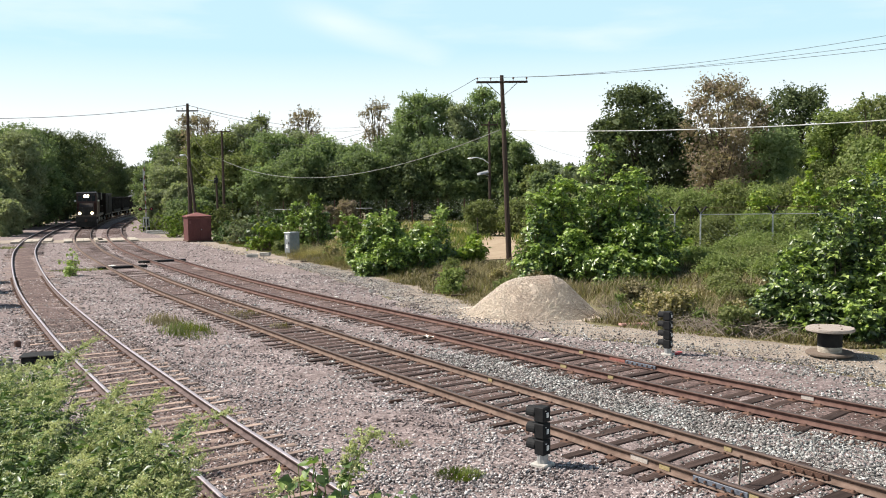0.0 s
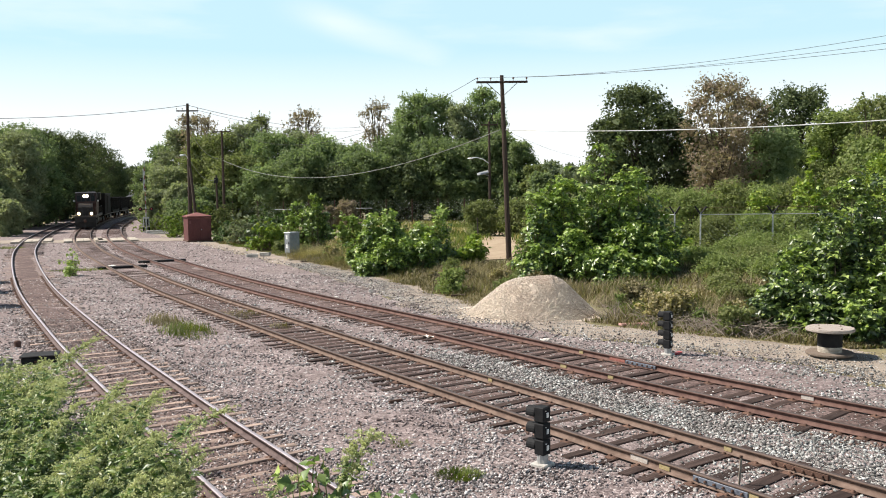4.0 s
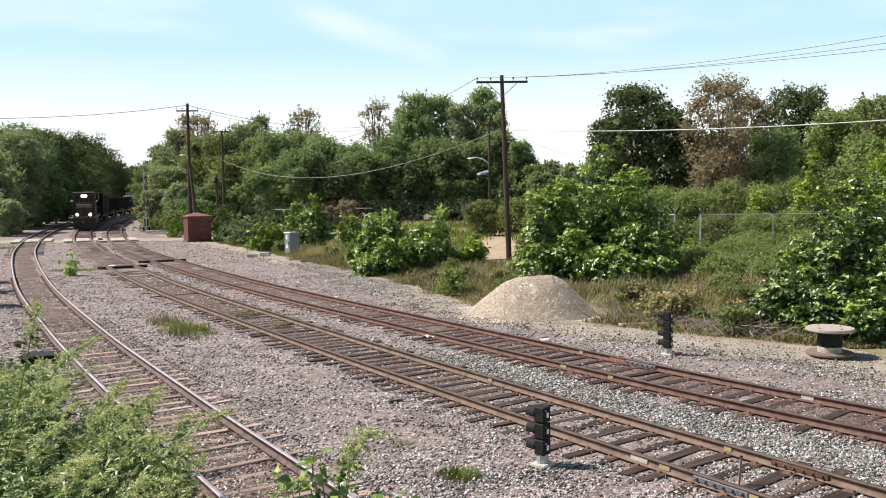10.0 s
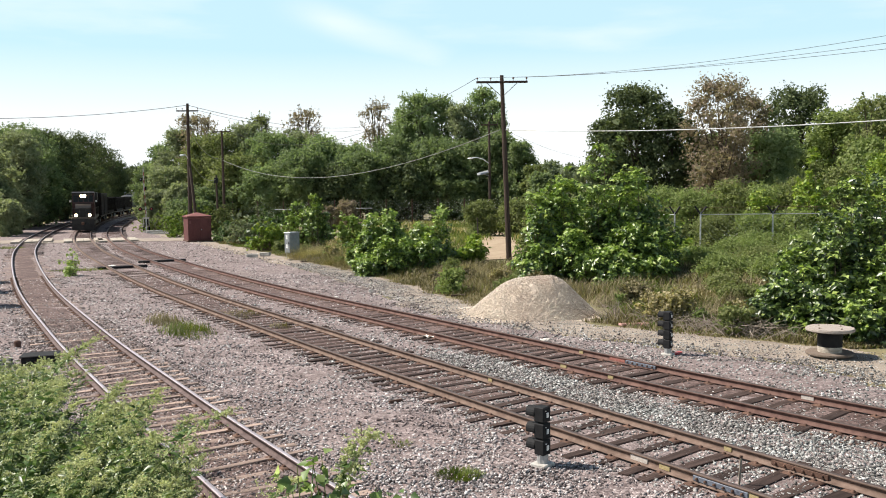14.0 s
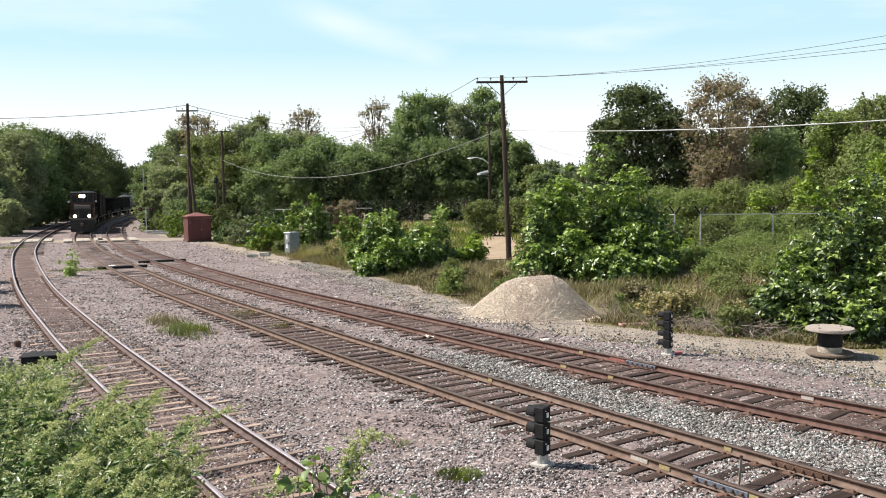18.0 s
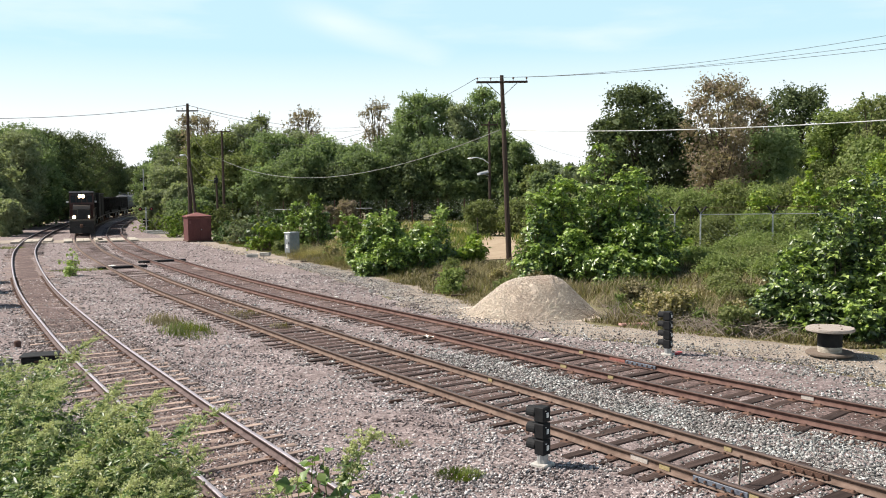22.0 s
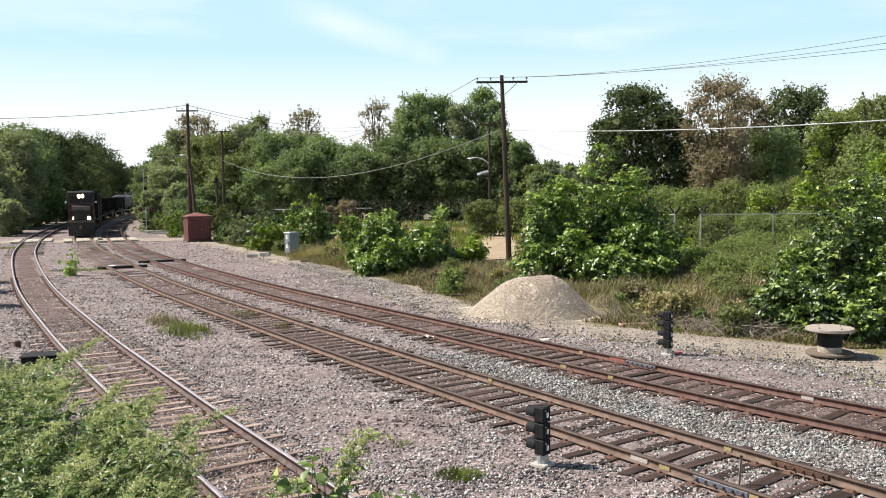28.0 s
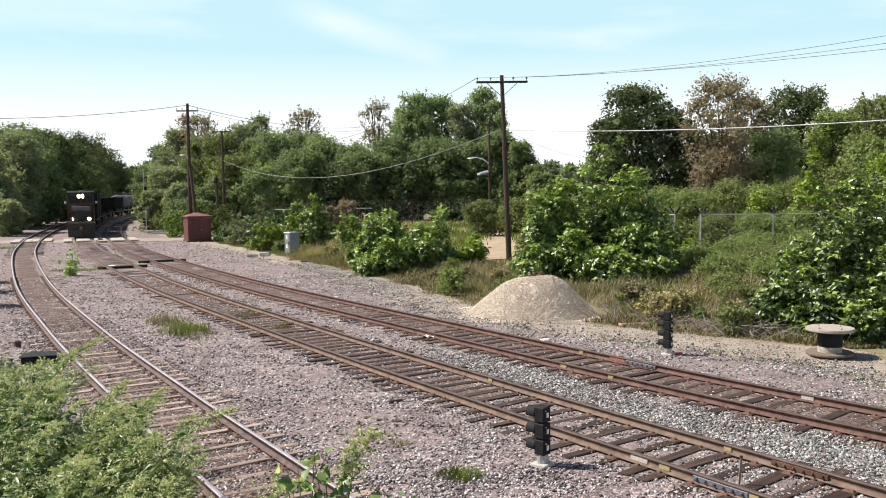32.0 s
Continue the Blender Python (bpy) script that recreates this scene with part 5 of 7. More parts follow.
# ---- fences ----
def fence(p0, p1, count, height, label, arms=True, rail=True, metal="galvanised"):
    root = thing("chain_link_fence", Matrix(), label, "fence", "fences")
    a, b = Vector((*p0, 0)), Vector((*p1, 0))
    d = (b - a).normalized()
    n = Vector((d.y, -d.x, 0))
    z0 = 0.25
    for k in range(count):
        p = a.lerp(b, k / (count - 1))
        q = part("post", tubed([p + Vector((0, 0, -0.1)), p + Vector((0, 0, z0 + height))], 0.045, 8), metal, root)
        if arms:
            for s in (-1, 1):
                part("barb_arm", tubed([p + Vector((0, 0, z0 + height - 0.1)), p + (d * 0.3 * s) + Vector((0, 0, z0 + height + 0.34))], 0.048, 5), "black_metal", q)
    if rail:
        part("top_rail", tubed([a + Vector((0, 0, z0 + height - 0.12)), b + Vector((0, 0, z0 + height - 0.12))], 0.03, 6), "galvanised", root)
    for z in ((0.12, 0.27) if arms else ()):
        part("barbed_wire", tubed([a + Vector((0, 0, z0 + height + z)), b + Vector((0, 0, z0 + height + z))], 0.008, 4), "rust_dark", root)
    # woven diagonals, a hand's width apart
    L = (b - a).length
    bm = bmesh.new()
    u = 0.0
    while u < L:
        for s in (-1, 1):
            e = u + s * (height - 0.2)
            c = min(max(e, 0), L)
            f = abs(c - u) / (height - 0.2)
            if f > 0.02:
                tube(bm, [a + d * u + Vector((0, 0, z0 + 0.08)), a + d * c + Vector((0, 0, z0 + 0.08 + (height - 0.2) * f))], 0.002, 3, False)
        u += 0.3
    tagged(part("woven_mesh", bm, "galvanised", root), kind="stuff")
    return root


fence((6.0, 51.9), (13.04, 47.6), 3, 2.62, "galvanised chain-link fence topped with barbed wire arms")
fence((14.31, 47.0), (29.4, 44.6), 5, 2.62, "galvanised chain-link fence topped with barbed wire arms, half overgrown")
far_fence = fence((-23.0, 93.0), (8.0, 91.0), 12, 3.2, "tall far chain-link fence before dark trees", False, False, "rust_dark")
for x0, x1 in ((-9.4, -7.6), (-18.2, -16.1)):
    part("mid_rail", tubed([(x0, 92.05, 2.5), (x1, 91.9, 2.5)], 0.045, 6), "galvanised", far_fence, "short white rail")

kb = part("kerb_stone", boxed(-1.6, 1.6, -0.2, 0.2, -0.05, 0.3, 0.03), "concrete")
kb.matrix_basis = pose(-31.8, 95.6, 0, 0, 0, 30)
tagged(kb, "low pale concrete kerb beside the crossing", "kerb")


# ---- small loose things ----
def slab(name, x, y, a, sx, sy, sz, material, label, category, seed, tilt=0):
    rng = np.random.default_rng(seed)
    bm = boxed(-sx / 2, sx / 2, -sy / 2, sy / 2, 0, sz, min(sx, sy, sz) * 0.15)
    for v in bm.verts:
        v.co += Vector(rng.normal(size=3)) * min(sx, sy, sz) * 0.12
    ob = part(name, bm, material)
    ob.matrix_basis = pose(x, y, -0.01, tilt, 0, a)
    return tagged(ob, label, category)


slab("concrete_block", -12.9, 57.0, 20, 0.75, 0.4, 0.25, "concrete", "broken pale concrete block on the gravel", "rubble", 1)
slab("concrete_block", -12.2, 58.0, -10, 0.7, 0.4, 0.22, "concrete", "broken grey concrete block on the gravel", "rubble", 2)
slab("concrete_slab", -30.6, 93.0, 8, 3.0, 0.5, 0.14, "concrete", "long pale concrete slab beside the hut", "slab", 10)
slab("concrete_block", -9.0, 55.0, 40, 0.6, 0.3, 0.12, "concrete", "flat broken concrete slab beside the cabinet", "rubble", 3)
slab("wood_scrap", -9.6, 54.4, 60, 1.1, 0.12, 0.07, "grey_wood", "weathered wood scrap on the gravel", "wood scrap", 4)
slab("wood_scrap", -8.4, 52.4, 20, 0.9, 0.14, 0.06, "pole_wood", "dark wood scrap on the gravel", "wood scrap", 5)
slab("wood_scrap", -7.46, 23.64, 8, 0.27, 0.1, 0.05, "pole_wood", "short dark scrap of wood on the ballast", "wood scrap", 6)
slab("wood_scrap", -1.0, 17.0, 30, 0.3, 0.1, 0.06, "rust_dark", "short dark scrap on the ballast", "wood scrap", 7)
slab("wood_scrap", 0.6, 34.2, 10, 0.6, 0.12, 0.07, "pole_wood", "dark wood scrap on the verge", "wood scrap", 8)
slab("stone_lump", -3.1, 36.0, 0, 0.2, 0.16, 0.12, "paper", "pale lump of stone on the verge", "stone", 9)
slab("stone_lump", -4.3, 33.8, 0, 0.16, 0.16, 0.13, "paper", "small white stone between the rails", "stone", 10)
slab("plastic_scrap", 5.75, 26.3, 15, 0.55, 0.2, 0.07, "pink_scrap", "faded pinkish scrap beside the verge", "scrap", 11)
slab("plastic_scrap", 6.15, 26.1, -20, 0.35, 0.16, 0.1, "pink_scrap", "faded pinkish scrap beside the verge", "scrap", 12, 12)


def crumpled(x, y, a, sx, sy, material, label, seed):
    """A crumpled sheet with thickness."""
    rng = np.random.default_rng(seed)
    n = 7
    gx, gy = np.meshgrid(np.linspace(-sx / 2, sx / 2, n), np.linspace(-sy / 2, sy / 2, n))
    z = rng.uniform(0.02, 0.1, (n, n))
    v = np.stack([gx + rng.normal(size=(n, n)) * 0.02, gy + rng.normal(size=(n, n)) * 0.02, z], 2).reshape(-1, 3)
    i = (np.arange(n - 1)[:, None] * n + np.arange(n - 1)[None]).ravel()
    ob = link("paper_litter", raw_mesh("paper_litter", v, np.stack([i, i + 1, i + n + 1, i + n], 1)), material)
    ob.matrix_basis = pose(x, y, 0.0, 0, 0, a)
    so = ob.modifiers.new("thickness", "SOLIDIFY")
    so.thickness = 0.004
    return tagged(ob, label, "litter", "litter")


crumpled(-0.3, 24.5, -25, 0.62, 0.42, "paper", "crumpled pale paper on the ballast", 1)
crumpled(2.85, 23.6, 10, 0.26, 0.14, "paper", "small scrap of pale paper between the rails", 2)
crumpled(-20.0, 51.0, 0, 0.4, 0.3, "paper", "pale litter on the ballast", 3)

eb = thing("equipment_box", pose(-10.36, 21.5, 0, 0, 0, 18), "low black equipment box beside the track", "equipment box")
part("body", boxed(-0.42, 0.42, -0.3, 0.3, -0.05, 0.22, 0.03), "black_plastic", eb)
part("lid", boxed(-0.45, 0.45, -0.33, 0.33, 0.22, 0.26, 0.015), "black_plastic", eb)
part("handle", boxed(-0.1, 0.1, -0.37, -0.33, 0.1, 0.15, 0.01), "rust_dark", eb)
eb2 = thing("cable_can", pose(-12.2, 24.0, 0, 0, 0, 0), "rusty red can on the ground beside the track", "can")
bm = bmesh.new()
lathe(bm, [(0.08, 0), (0.09, 0.01), (0.09, 0.15), (0.08, 0.16)], 14)
part("drum", bm, "rust_red", eb2)
bm = bmesh.new()
lathe(bm, [(0.075, 0.16), (0.07, 0.175), (0.03, 0.18)], 14)
part("cap", bm, "rust_dark", eb2)

M["clod"] = plain("clod", (0.05, 0.036, 0.034), (0.13, 0.1, 0.095), 14.0, 0.95)
for k, (x, y) in enumerate(((-1.25, 15.65), (-0.88, 15.55), (-1.5, 15.8), (-2.9, 18.0), (-0.2, 16.2), (-2.3, 17.2))):
    slab("clod", x, y, 40 * k, 0.085 + 0.03 * (k % 3), 0.075, 0.035, "clod", "dark clod lying on the ballast", "clod", 30 + k)["group"] = "dark clods on the ballast"
M["dead_twig"] = plain("dead_twig", (0.17, 0.14, 0.11), (0.33, 0.28, 0.23), 8.0, 0.9)
stake = thing("marker_stake", pose(4.18, 11.85, 0, 2, 3), "thin weathered stake standing between the rails", "stake")
part("shaft", boxed(-0.015, 0.015, -0.012, 0.012, -0.1, 0.42, 0.003), "dead_twig", stake)
part("cap", boxed(-0.02, 0.02, -0.016, 0.016, 0.42, 0.46, 0.004), "rust_dark", stake)
stalk = thing("dead_stalk", pose(-1.45, 14.2, 0), "thin dead brown stalk in the ballast", "stalk")
part("stem", tubed([(0, 0, -0.03), (0.02, 0, 0.18), (0.0, 0.01, 0.36)], [0.012, 0.01, 0.004], 5), "twig", stalk)
part("side_twig", tubed([(0.01, 0, 0.1), (0.07, 0, 0.2)], [0.007, 0.003], 4), "twig", stalk)


# ---- ballast stones near the camera ----
def ballast_stones():
    rng = np.random.default_rng(21)
    n = 150000
    y = 10.0 + 34.0 * rng.random(n) ** 1.7
    x = y * rng.uniform(-0.56, 0.56, n)
    edge = np.interp(y, EDGE_Y, EDGE_X)
    keep = ((x < edge - sand_width(y) + 0.1 + rng.normal(size=n) * 0.45) | ((x < edge - 0.2) & (rng.random(n) < 0.05))) & (x > line_x("a", y) - 4)
    # thin where the bed is packed with fines
    for i in np.nonzero(keep)[0]:
        f = noise.noise(Vector((x[i] * 0.4, y[i] * 0.4, 3.0))) + 0.5 * noise.noise(Vector((x[i] * 1.3, y[i] * 1.3, 7.0)))
        if f < -0.22 and rng.random() < 0.6:
            keep[i] = False
    for key, g in (("a", 1.44), ("b", 1.5), ("c", 1.54)):
        c, t = CURVE[key], heading(CURVE[key])
        yy = np.clip(y, c[-1, 1], c[0, 1])
        off = (x - line_x(key, yy)) * np.abs(np.interp(yy, c[::-1, 1], t[::-1, 1]))
        keep &= ~(np.abs(np.abs(off) - g / 2) < 0.1)
        keep &= ~((np.abs(off) < g / 2) & (rng.random(n) < (0.5 if key == "a" else 0.6 if key == "c" else 0.35)))
    x, y = x[keep], y[keep]
    qy = 10.5 + 11.5 * rng.random(17000) ** 1.3
    qb, qc = line_x("b", qy) + 0.95 / 0.75, line_x("c", qy) - 0.95 / 0.75
    qx = qb + (qc - qb) * rng.random(17000)
    ok = qx < 0.56 * qy
    x, y = np.concatenate([x, qx[ok]]), np.concatenate([y, qy[ok]])
    fx = rng.uniform(-0.55, 0.1, 17000)
    fy = 42 + 36 * rng.random(17000)
    fx = fx * fy
    ok = (fx < np.interp(fy, EDGE_Y, EDGE_X) - 0.6) & (fx > line_x("a", fy) - 4)
    for key in "abc":
        ok &= np.abs(fx - line_x(key, fy)) > 1.0
    x, y = np.concatenate([x, fx[ok]]), np.concatenate([y, fy[ok]])
    r = rng.uniform(0.013, 0.036, len(x)) * (1 + 0.012 * (y - 10))
    # clear of the cable reel
    keep = np.hypot(x - 9.72, y - 21.15) > 0.62
    x, y, r = x[keep], y[keep], r[keep]
    z = r * rng.uniform(-0.2, 0.45, len(x))
    fresh = np.clip((x - line_x("b", np.minimum(y, 200)) + 2.2) / 2.0, 0, 1) * np.clip((30 - y) / 10, 0, 1) * 0.85 > rng.random(len(x))
    rusty = np.zeros(len(x), bool)
    for key, g, share in (("b", 1.5, 0.3), ("c", 1.54, 0.75)):
        c, t = CURVE[key], heading(CURVE[key])
        yy = np.clip(y, c[-1, 1], c[0, 1])
        off = np.abs((x - line_x(key, yy)) * np.abs(np.interp(yy, c[::-1, 1], t[::-1, 1])))
        near = np.clip(1.25 - np.abs(off - g / 2) / 0.5, 0, 1)
        patch = np.array([noise.noise(Vector((a * 0.8, b * 0.8, 5.0))) for a, b in zip(x, y)])
        rusty |= near * share * (0.75 + 0.9 * patch) > rng.random(len(x))
    fresh &= ~rusty
    for nm, k, mt, lb, sd in (("rusty_ballast", rusty, "stones_rust", "rust-stained brown stones beside the rails", 27), ("ballast_stones", ~fresh & ~rusty, "stones", "loose grey, mauve and white crushed stones of the ballast", 22), ("fresh_ballast", fresh, "stones_clean", "clean pale grey crushed stones between the tracks", 25)):
        me = stone_cloud(nm, np.stack([x, y, z], 1)[k], r[k], mt, sd)
        tagged(link(nm, me, mt), lb, "ballast", "", "stuff")


def verge_pebbles():
    """Fine gravel trodden into the sand beside the siding."""
    rng = np.random.default_rng(28)
    n = 25000
    y = 13.5 + 38 * rng.random(n) ** 1.35
    edge = np.interp(y, EDGE_Y, EDGE_X)
    x = edge + 0.5 - (sand_width(y) + 0.9) * rng.random(n) ** 0.8
    ok = (x < 0.57 * y) & (np.hypot(x - 9.72, y - 21.15) > 0.6) & ((np.abs(x - 3.2) > 2.4) | (np.abs(y - 29.3) > 1.8))
    x, y = x[ok], y[ok]
    r = rng.uniform(0.006, 0.019, len(x)) * (1 + 0.02 * (y - 13))
    me = stone_cloud("verge_pebbles", np.stack([x, y, -0.026 + r * 0.2], 1), r, "stones_clean", 29)
    tagged(link("verge_pebbles", me, "stones_clean"), "fine grey gravel trodden into the sandy strip", "gravel", "", "stuff")


def track_stones():
    """Oily stones between the ties of the near curve."""
    rng = np.random.default_rng(23)
    n = 20000
    y = 6.5 + 23 * rng.random(n) ** 1.25
    c, t = CURVE["a"], heading(CURVE["a"])
    off = np.where(rng.random(n) < 0.62, rng.uniform(-0.63, 0.63, n), rng.choice([-1, 1], n) * rng.uniform(0.83, 1.45, n))
    k = np.abs(np.interp(y, c[::-1, 1], t[::-1, 1]))
    x = line_x("a", y) + off / k
    r = rng.uniform(0.016, 0.036, n)
    me = stone_cloud("tie_ballast", np.stack([x, y, 0.01 + r * rng.uniform(-0.5, 0.25, n)], 1), r, "stones_dark", 24)
    tagged(link("tie_ballast", me, "stones_dark"), "dark oily stones packed between the ties", "ballast", "", "stuff")


ballast_stones()
track_stones()
verge_pebbles()


# ---- trees ----
# farther trees of the wood get darker leaves, with shade put into the colour
LEFT = "dense green tree at the edge of the wood"
for k, (x, y, h, r) in enumerate(((-62.1, 125, 14.7, 6.0), (-67, 120, 13.1, 6.2), (-57.5, 121, 11.0, 4.2), (-53.2, 99, 9.6, 4.0), (-82.5, 182, 15.6, 6.5), (-96, 228, 21.2, 9.5), (-107, 262, 20.5, 7), (-99.5, 256, 13.5, 6),
                                  (-101, 252, 18.5, 8.5), (-110, 288, 16.0, 7), (-100, 244, 10.5, 7.5), (-104, 264, 9.8, 7.5), (-58.5, 113, 11.0, 4.6), (-78, 130, 14.8, 7), (-50.5, 97, 5.0, 2.6), (-47.3, 92.5, 3.8, 1.9), (-52.5, 99, 6.5, 2.6), (-55.6, 112, 12.6, 4.4), (-59.5, 124, 14.0, 4.6), (-62.5, 134, 14.5, 4.8), (-66, 146, 14.5, 5.2), (-70, 158, 14.5, 5.2))):
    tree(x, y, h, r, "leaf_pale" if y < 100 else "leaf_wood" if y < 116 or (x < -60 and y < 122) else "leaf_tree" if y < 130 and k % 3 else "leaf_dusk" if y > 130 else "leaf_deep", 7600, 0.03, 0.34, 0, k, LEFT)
# the shade behind the train is put into these leaves' colour
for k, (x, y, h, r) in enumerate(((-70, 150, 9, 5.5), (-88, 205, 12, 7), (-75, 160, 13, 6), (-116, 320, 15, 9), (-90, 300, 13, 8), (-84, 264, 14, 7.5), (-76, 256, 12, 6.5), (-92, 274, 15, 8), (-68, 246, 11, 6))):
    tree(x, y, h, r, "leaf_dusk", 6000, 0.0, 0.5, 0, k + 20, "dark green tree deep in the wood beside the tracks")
# the belt behind the poles and the far fence: a lower, darker canopy before taller crowns; its shade is put into the
# leaf colour
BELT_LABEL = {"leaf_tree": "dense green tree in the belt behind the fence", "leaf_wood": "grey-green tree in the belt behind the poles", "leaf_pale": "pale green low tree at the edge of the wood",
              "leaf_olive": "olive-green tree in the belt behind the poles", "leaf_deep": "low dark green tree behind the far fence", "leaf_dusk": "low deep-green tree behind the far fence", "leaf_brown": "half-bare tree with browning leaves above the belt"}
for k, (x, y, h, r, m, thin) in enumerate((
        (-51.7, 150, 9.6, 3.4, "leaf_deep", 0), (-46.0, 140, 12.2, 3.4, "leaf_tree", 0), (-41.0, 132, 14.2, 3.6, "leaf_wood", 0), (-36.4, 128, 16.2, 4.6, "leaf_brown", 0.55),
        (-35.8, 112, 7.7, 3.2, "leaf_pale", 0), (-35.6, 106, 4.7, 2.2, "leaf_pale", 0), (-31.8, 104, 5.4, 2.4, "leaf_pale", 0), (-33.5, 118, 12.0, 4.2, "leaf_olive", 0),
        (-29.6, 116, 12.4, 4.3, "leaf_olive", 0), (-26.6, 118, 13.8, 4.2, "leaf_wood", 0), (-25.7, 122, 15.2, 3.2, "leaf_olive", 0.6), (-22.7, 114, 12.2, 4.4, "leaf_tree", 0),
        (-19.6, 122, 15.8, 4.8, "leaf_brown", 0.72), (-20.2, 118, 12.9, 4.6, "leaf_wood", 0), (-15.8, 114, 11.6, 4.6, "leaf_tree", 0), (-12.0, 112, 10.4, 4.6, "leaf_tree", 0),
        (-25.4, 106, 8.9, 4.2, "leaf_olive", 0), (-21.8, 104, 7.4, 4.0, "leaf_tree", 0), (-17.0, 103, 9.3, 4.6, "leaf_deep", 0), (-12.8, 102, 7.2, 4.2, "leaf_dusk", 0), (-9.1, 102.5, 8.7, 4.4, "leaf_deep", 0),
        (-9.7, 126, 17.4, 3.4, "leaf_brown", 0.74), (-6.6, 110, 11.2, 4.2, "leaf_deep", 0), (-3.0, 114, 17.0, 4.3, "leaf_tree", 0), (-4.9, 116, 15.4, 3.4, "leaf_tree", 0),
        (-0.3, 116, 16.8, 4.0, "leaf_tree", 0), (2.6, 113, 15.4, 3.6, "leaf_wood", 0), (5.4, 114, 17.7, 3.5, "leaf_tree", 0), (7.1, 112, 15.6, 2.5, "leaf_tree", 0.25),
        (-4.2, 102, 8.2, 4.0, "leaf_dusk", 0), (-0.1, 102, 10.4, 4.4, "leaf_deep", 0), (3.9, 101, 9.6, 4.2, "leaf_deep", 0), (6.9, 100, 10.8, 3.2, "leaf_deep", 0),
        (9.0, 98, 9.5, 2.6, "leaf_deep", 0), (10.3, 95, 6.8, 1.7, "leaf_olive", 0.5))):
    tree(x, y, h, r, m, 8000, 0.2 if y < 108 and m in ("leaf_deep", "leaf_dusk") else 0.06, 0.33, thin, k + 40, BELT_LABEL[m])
# undergrowth: the canopy's shade is put into a darker leaf colour
for k, (x, y, h, r) in enumerate(((-14.0, 112, 5.6, 4.6), (-6.2, 113, 5.5, 4.6), (1.0, 110, 5.4, 4.4), (-21, 112, 5.6, 4.4), (7, 100, 4.6, 3.4), (10.2, 86, 5.8, 1.8), (-28, 104, 5, 3.4), (-30, 99, 3.4, 3))):
    tree(x, y, h, r, "leaf_deep", 5200, 0.0, 0.34, 0, k + 80, "dark leafy undergrowth behind the far fence", "shrub", "shrub")
for k, (x, y, h, r) in enumerate(((6.0, 70, 3.4, 2.2), (8.8, 71, 3.6, 2.2), (3.2, 71, 3.3, 1.6), (11.5, 66, 4.2, 2.4), (6.3, 57, 2.4, 1.3), (7.4, 53, 2.6, 1.4))):
    tree(x, y, h, r, "leaf_pale" if k % 2 else "leaf_olive", 4200, 0.0, 0.2, 0, k + 90, "olive and yellowing shrub beyond the sandy path", "shrub", "shrub")
for k, (x, y, h, r) in enumerate(((33.3, 262, 12.6, 7.5), (38.5, 252, 11.3, 6), (44, 242, 12.6, 6.5), (52, 230, 13, 8), (24, 270, 10, 7))):
    tree(x, y, h, r, "far_leaf", 3200, 0.0, 0.7, 0, k + 100, "hazy distant tree on the skyline")
for k, (x, y, h, r) in enumerate(((17.6, 76, 13.3, 4.1), (15.4, 77.5, 10.6, 2.8), (20.1, 74.5, 11.0, 2.9), (33.4, 80, 13.3, 4.3), (28.1, 73, 9.0, 3.8), (35.2, 76, 10.7, 3.8), (23.6, 75, 8.6, 3.6), (31.5, 62, 7.4, 3.2), (40, 80, 11, 5))):
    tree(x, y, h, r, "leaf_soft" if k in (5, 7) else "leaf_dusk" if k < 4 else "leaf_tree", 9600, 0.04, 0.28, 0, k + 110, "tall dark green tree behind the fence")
for k, (x, y, h, r) in enumerate(((-10.2, 90, 3.3, 1.5), (-12.0, 90.2, 2.7, 1.2))):
    tree(x, y, h, r, "leaf_brown", 2600, 0.0, 0.22, 0, k + 128, "russet creeper grown over the far fence", "creeper", "creeper")
tree(14.9, 43.4, 0.9, 0.4, "leaf_red", 300, 0.0, 0.1, 0, 127, "small weed with reddening leaves by the fence", "weed", "weed")
tree(22.9, 70, 13.2, 3.7, "leaf_brown", 9500, 0.05, 0.22, 0.1, 130, "tall tree with browning autumn leaves")
tree(26.9, 73.5, 11.8, 2.2, "leaf_brown", 3600, 0.1, 0.26, 0.1, 131, "tall tree with browning autumn leaves")
tree(35.6, 70, 11.5, 2.6, "leaf_olive", 3000, 0.2, 0.26, 0.1, 132, "thin-crowned pale green tree at the wood's edge")
for k, (x, y, h, r) in enumerate(((17.0, 58, 4.0, 2.5), (19.4, 57.5, 4.6, 2.4), (21.4, 56.5, 4.4, 2.3), (23.2, 55.5, 4.6, 2.2), (15.6, 60, 4.2, 2.3), (25.5, 54, 5.4, 2.4), (28.3, 54, 6.2, 2.6), (13.4, 58, 3.6, 2.0))):
    tree(x, y, h, r, ("leaf_olive" if k % 2 else "leaf_soft") if k != 6 else "leaf_bright", 6500, 0.0, 0.15, 0, k + 140, "soft green shrub growing behind the fence", "shrub", "shrub")
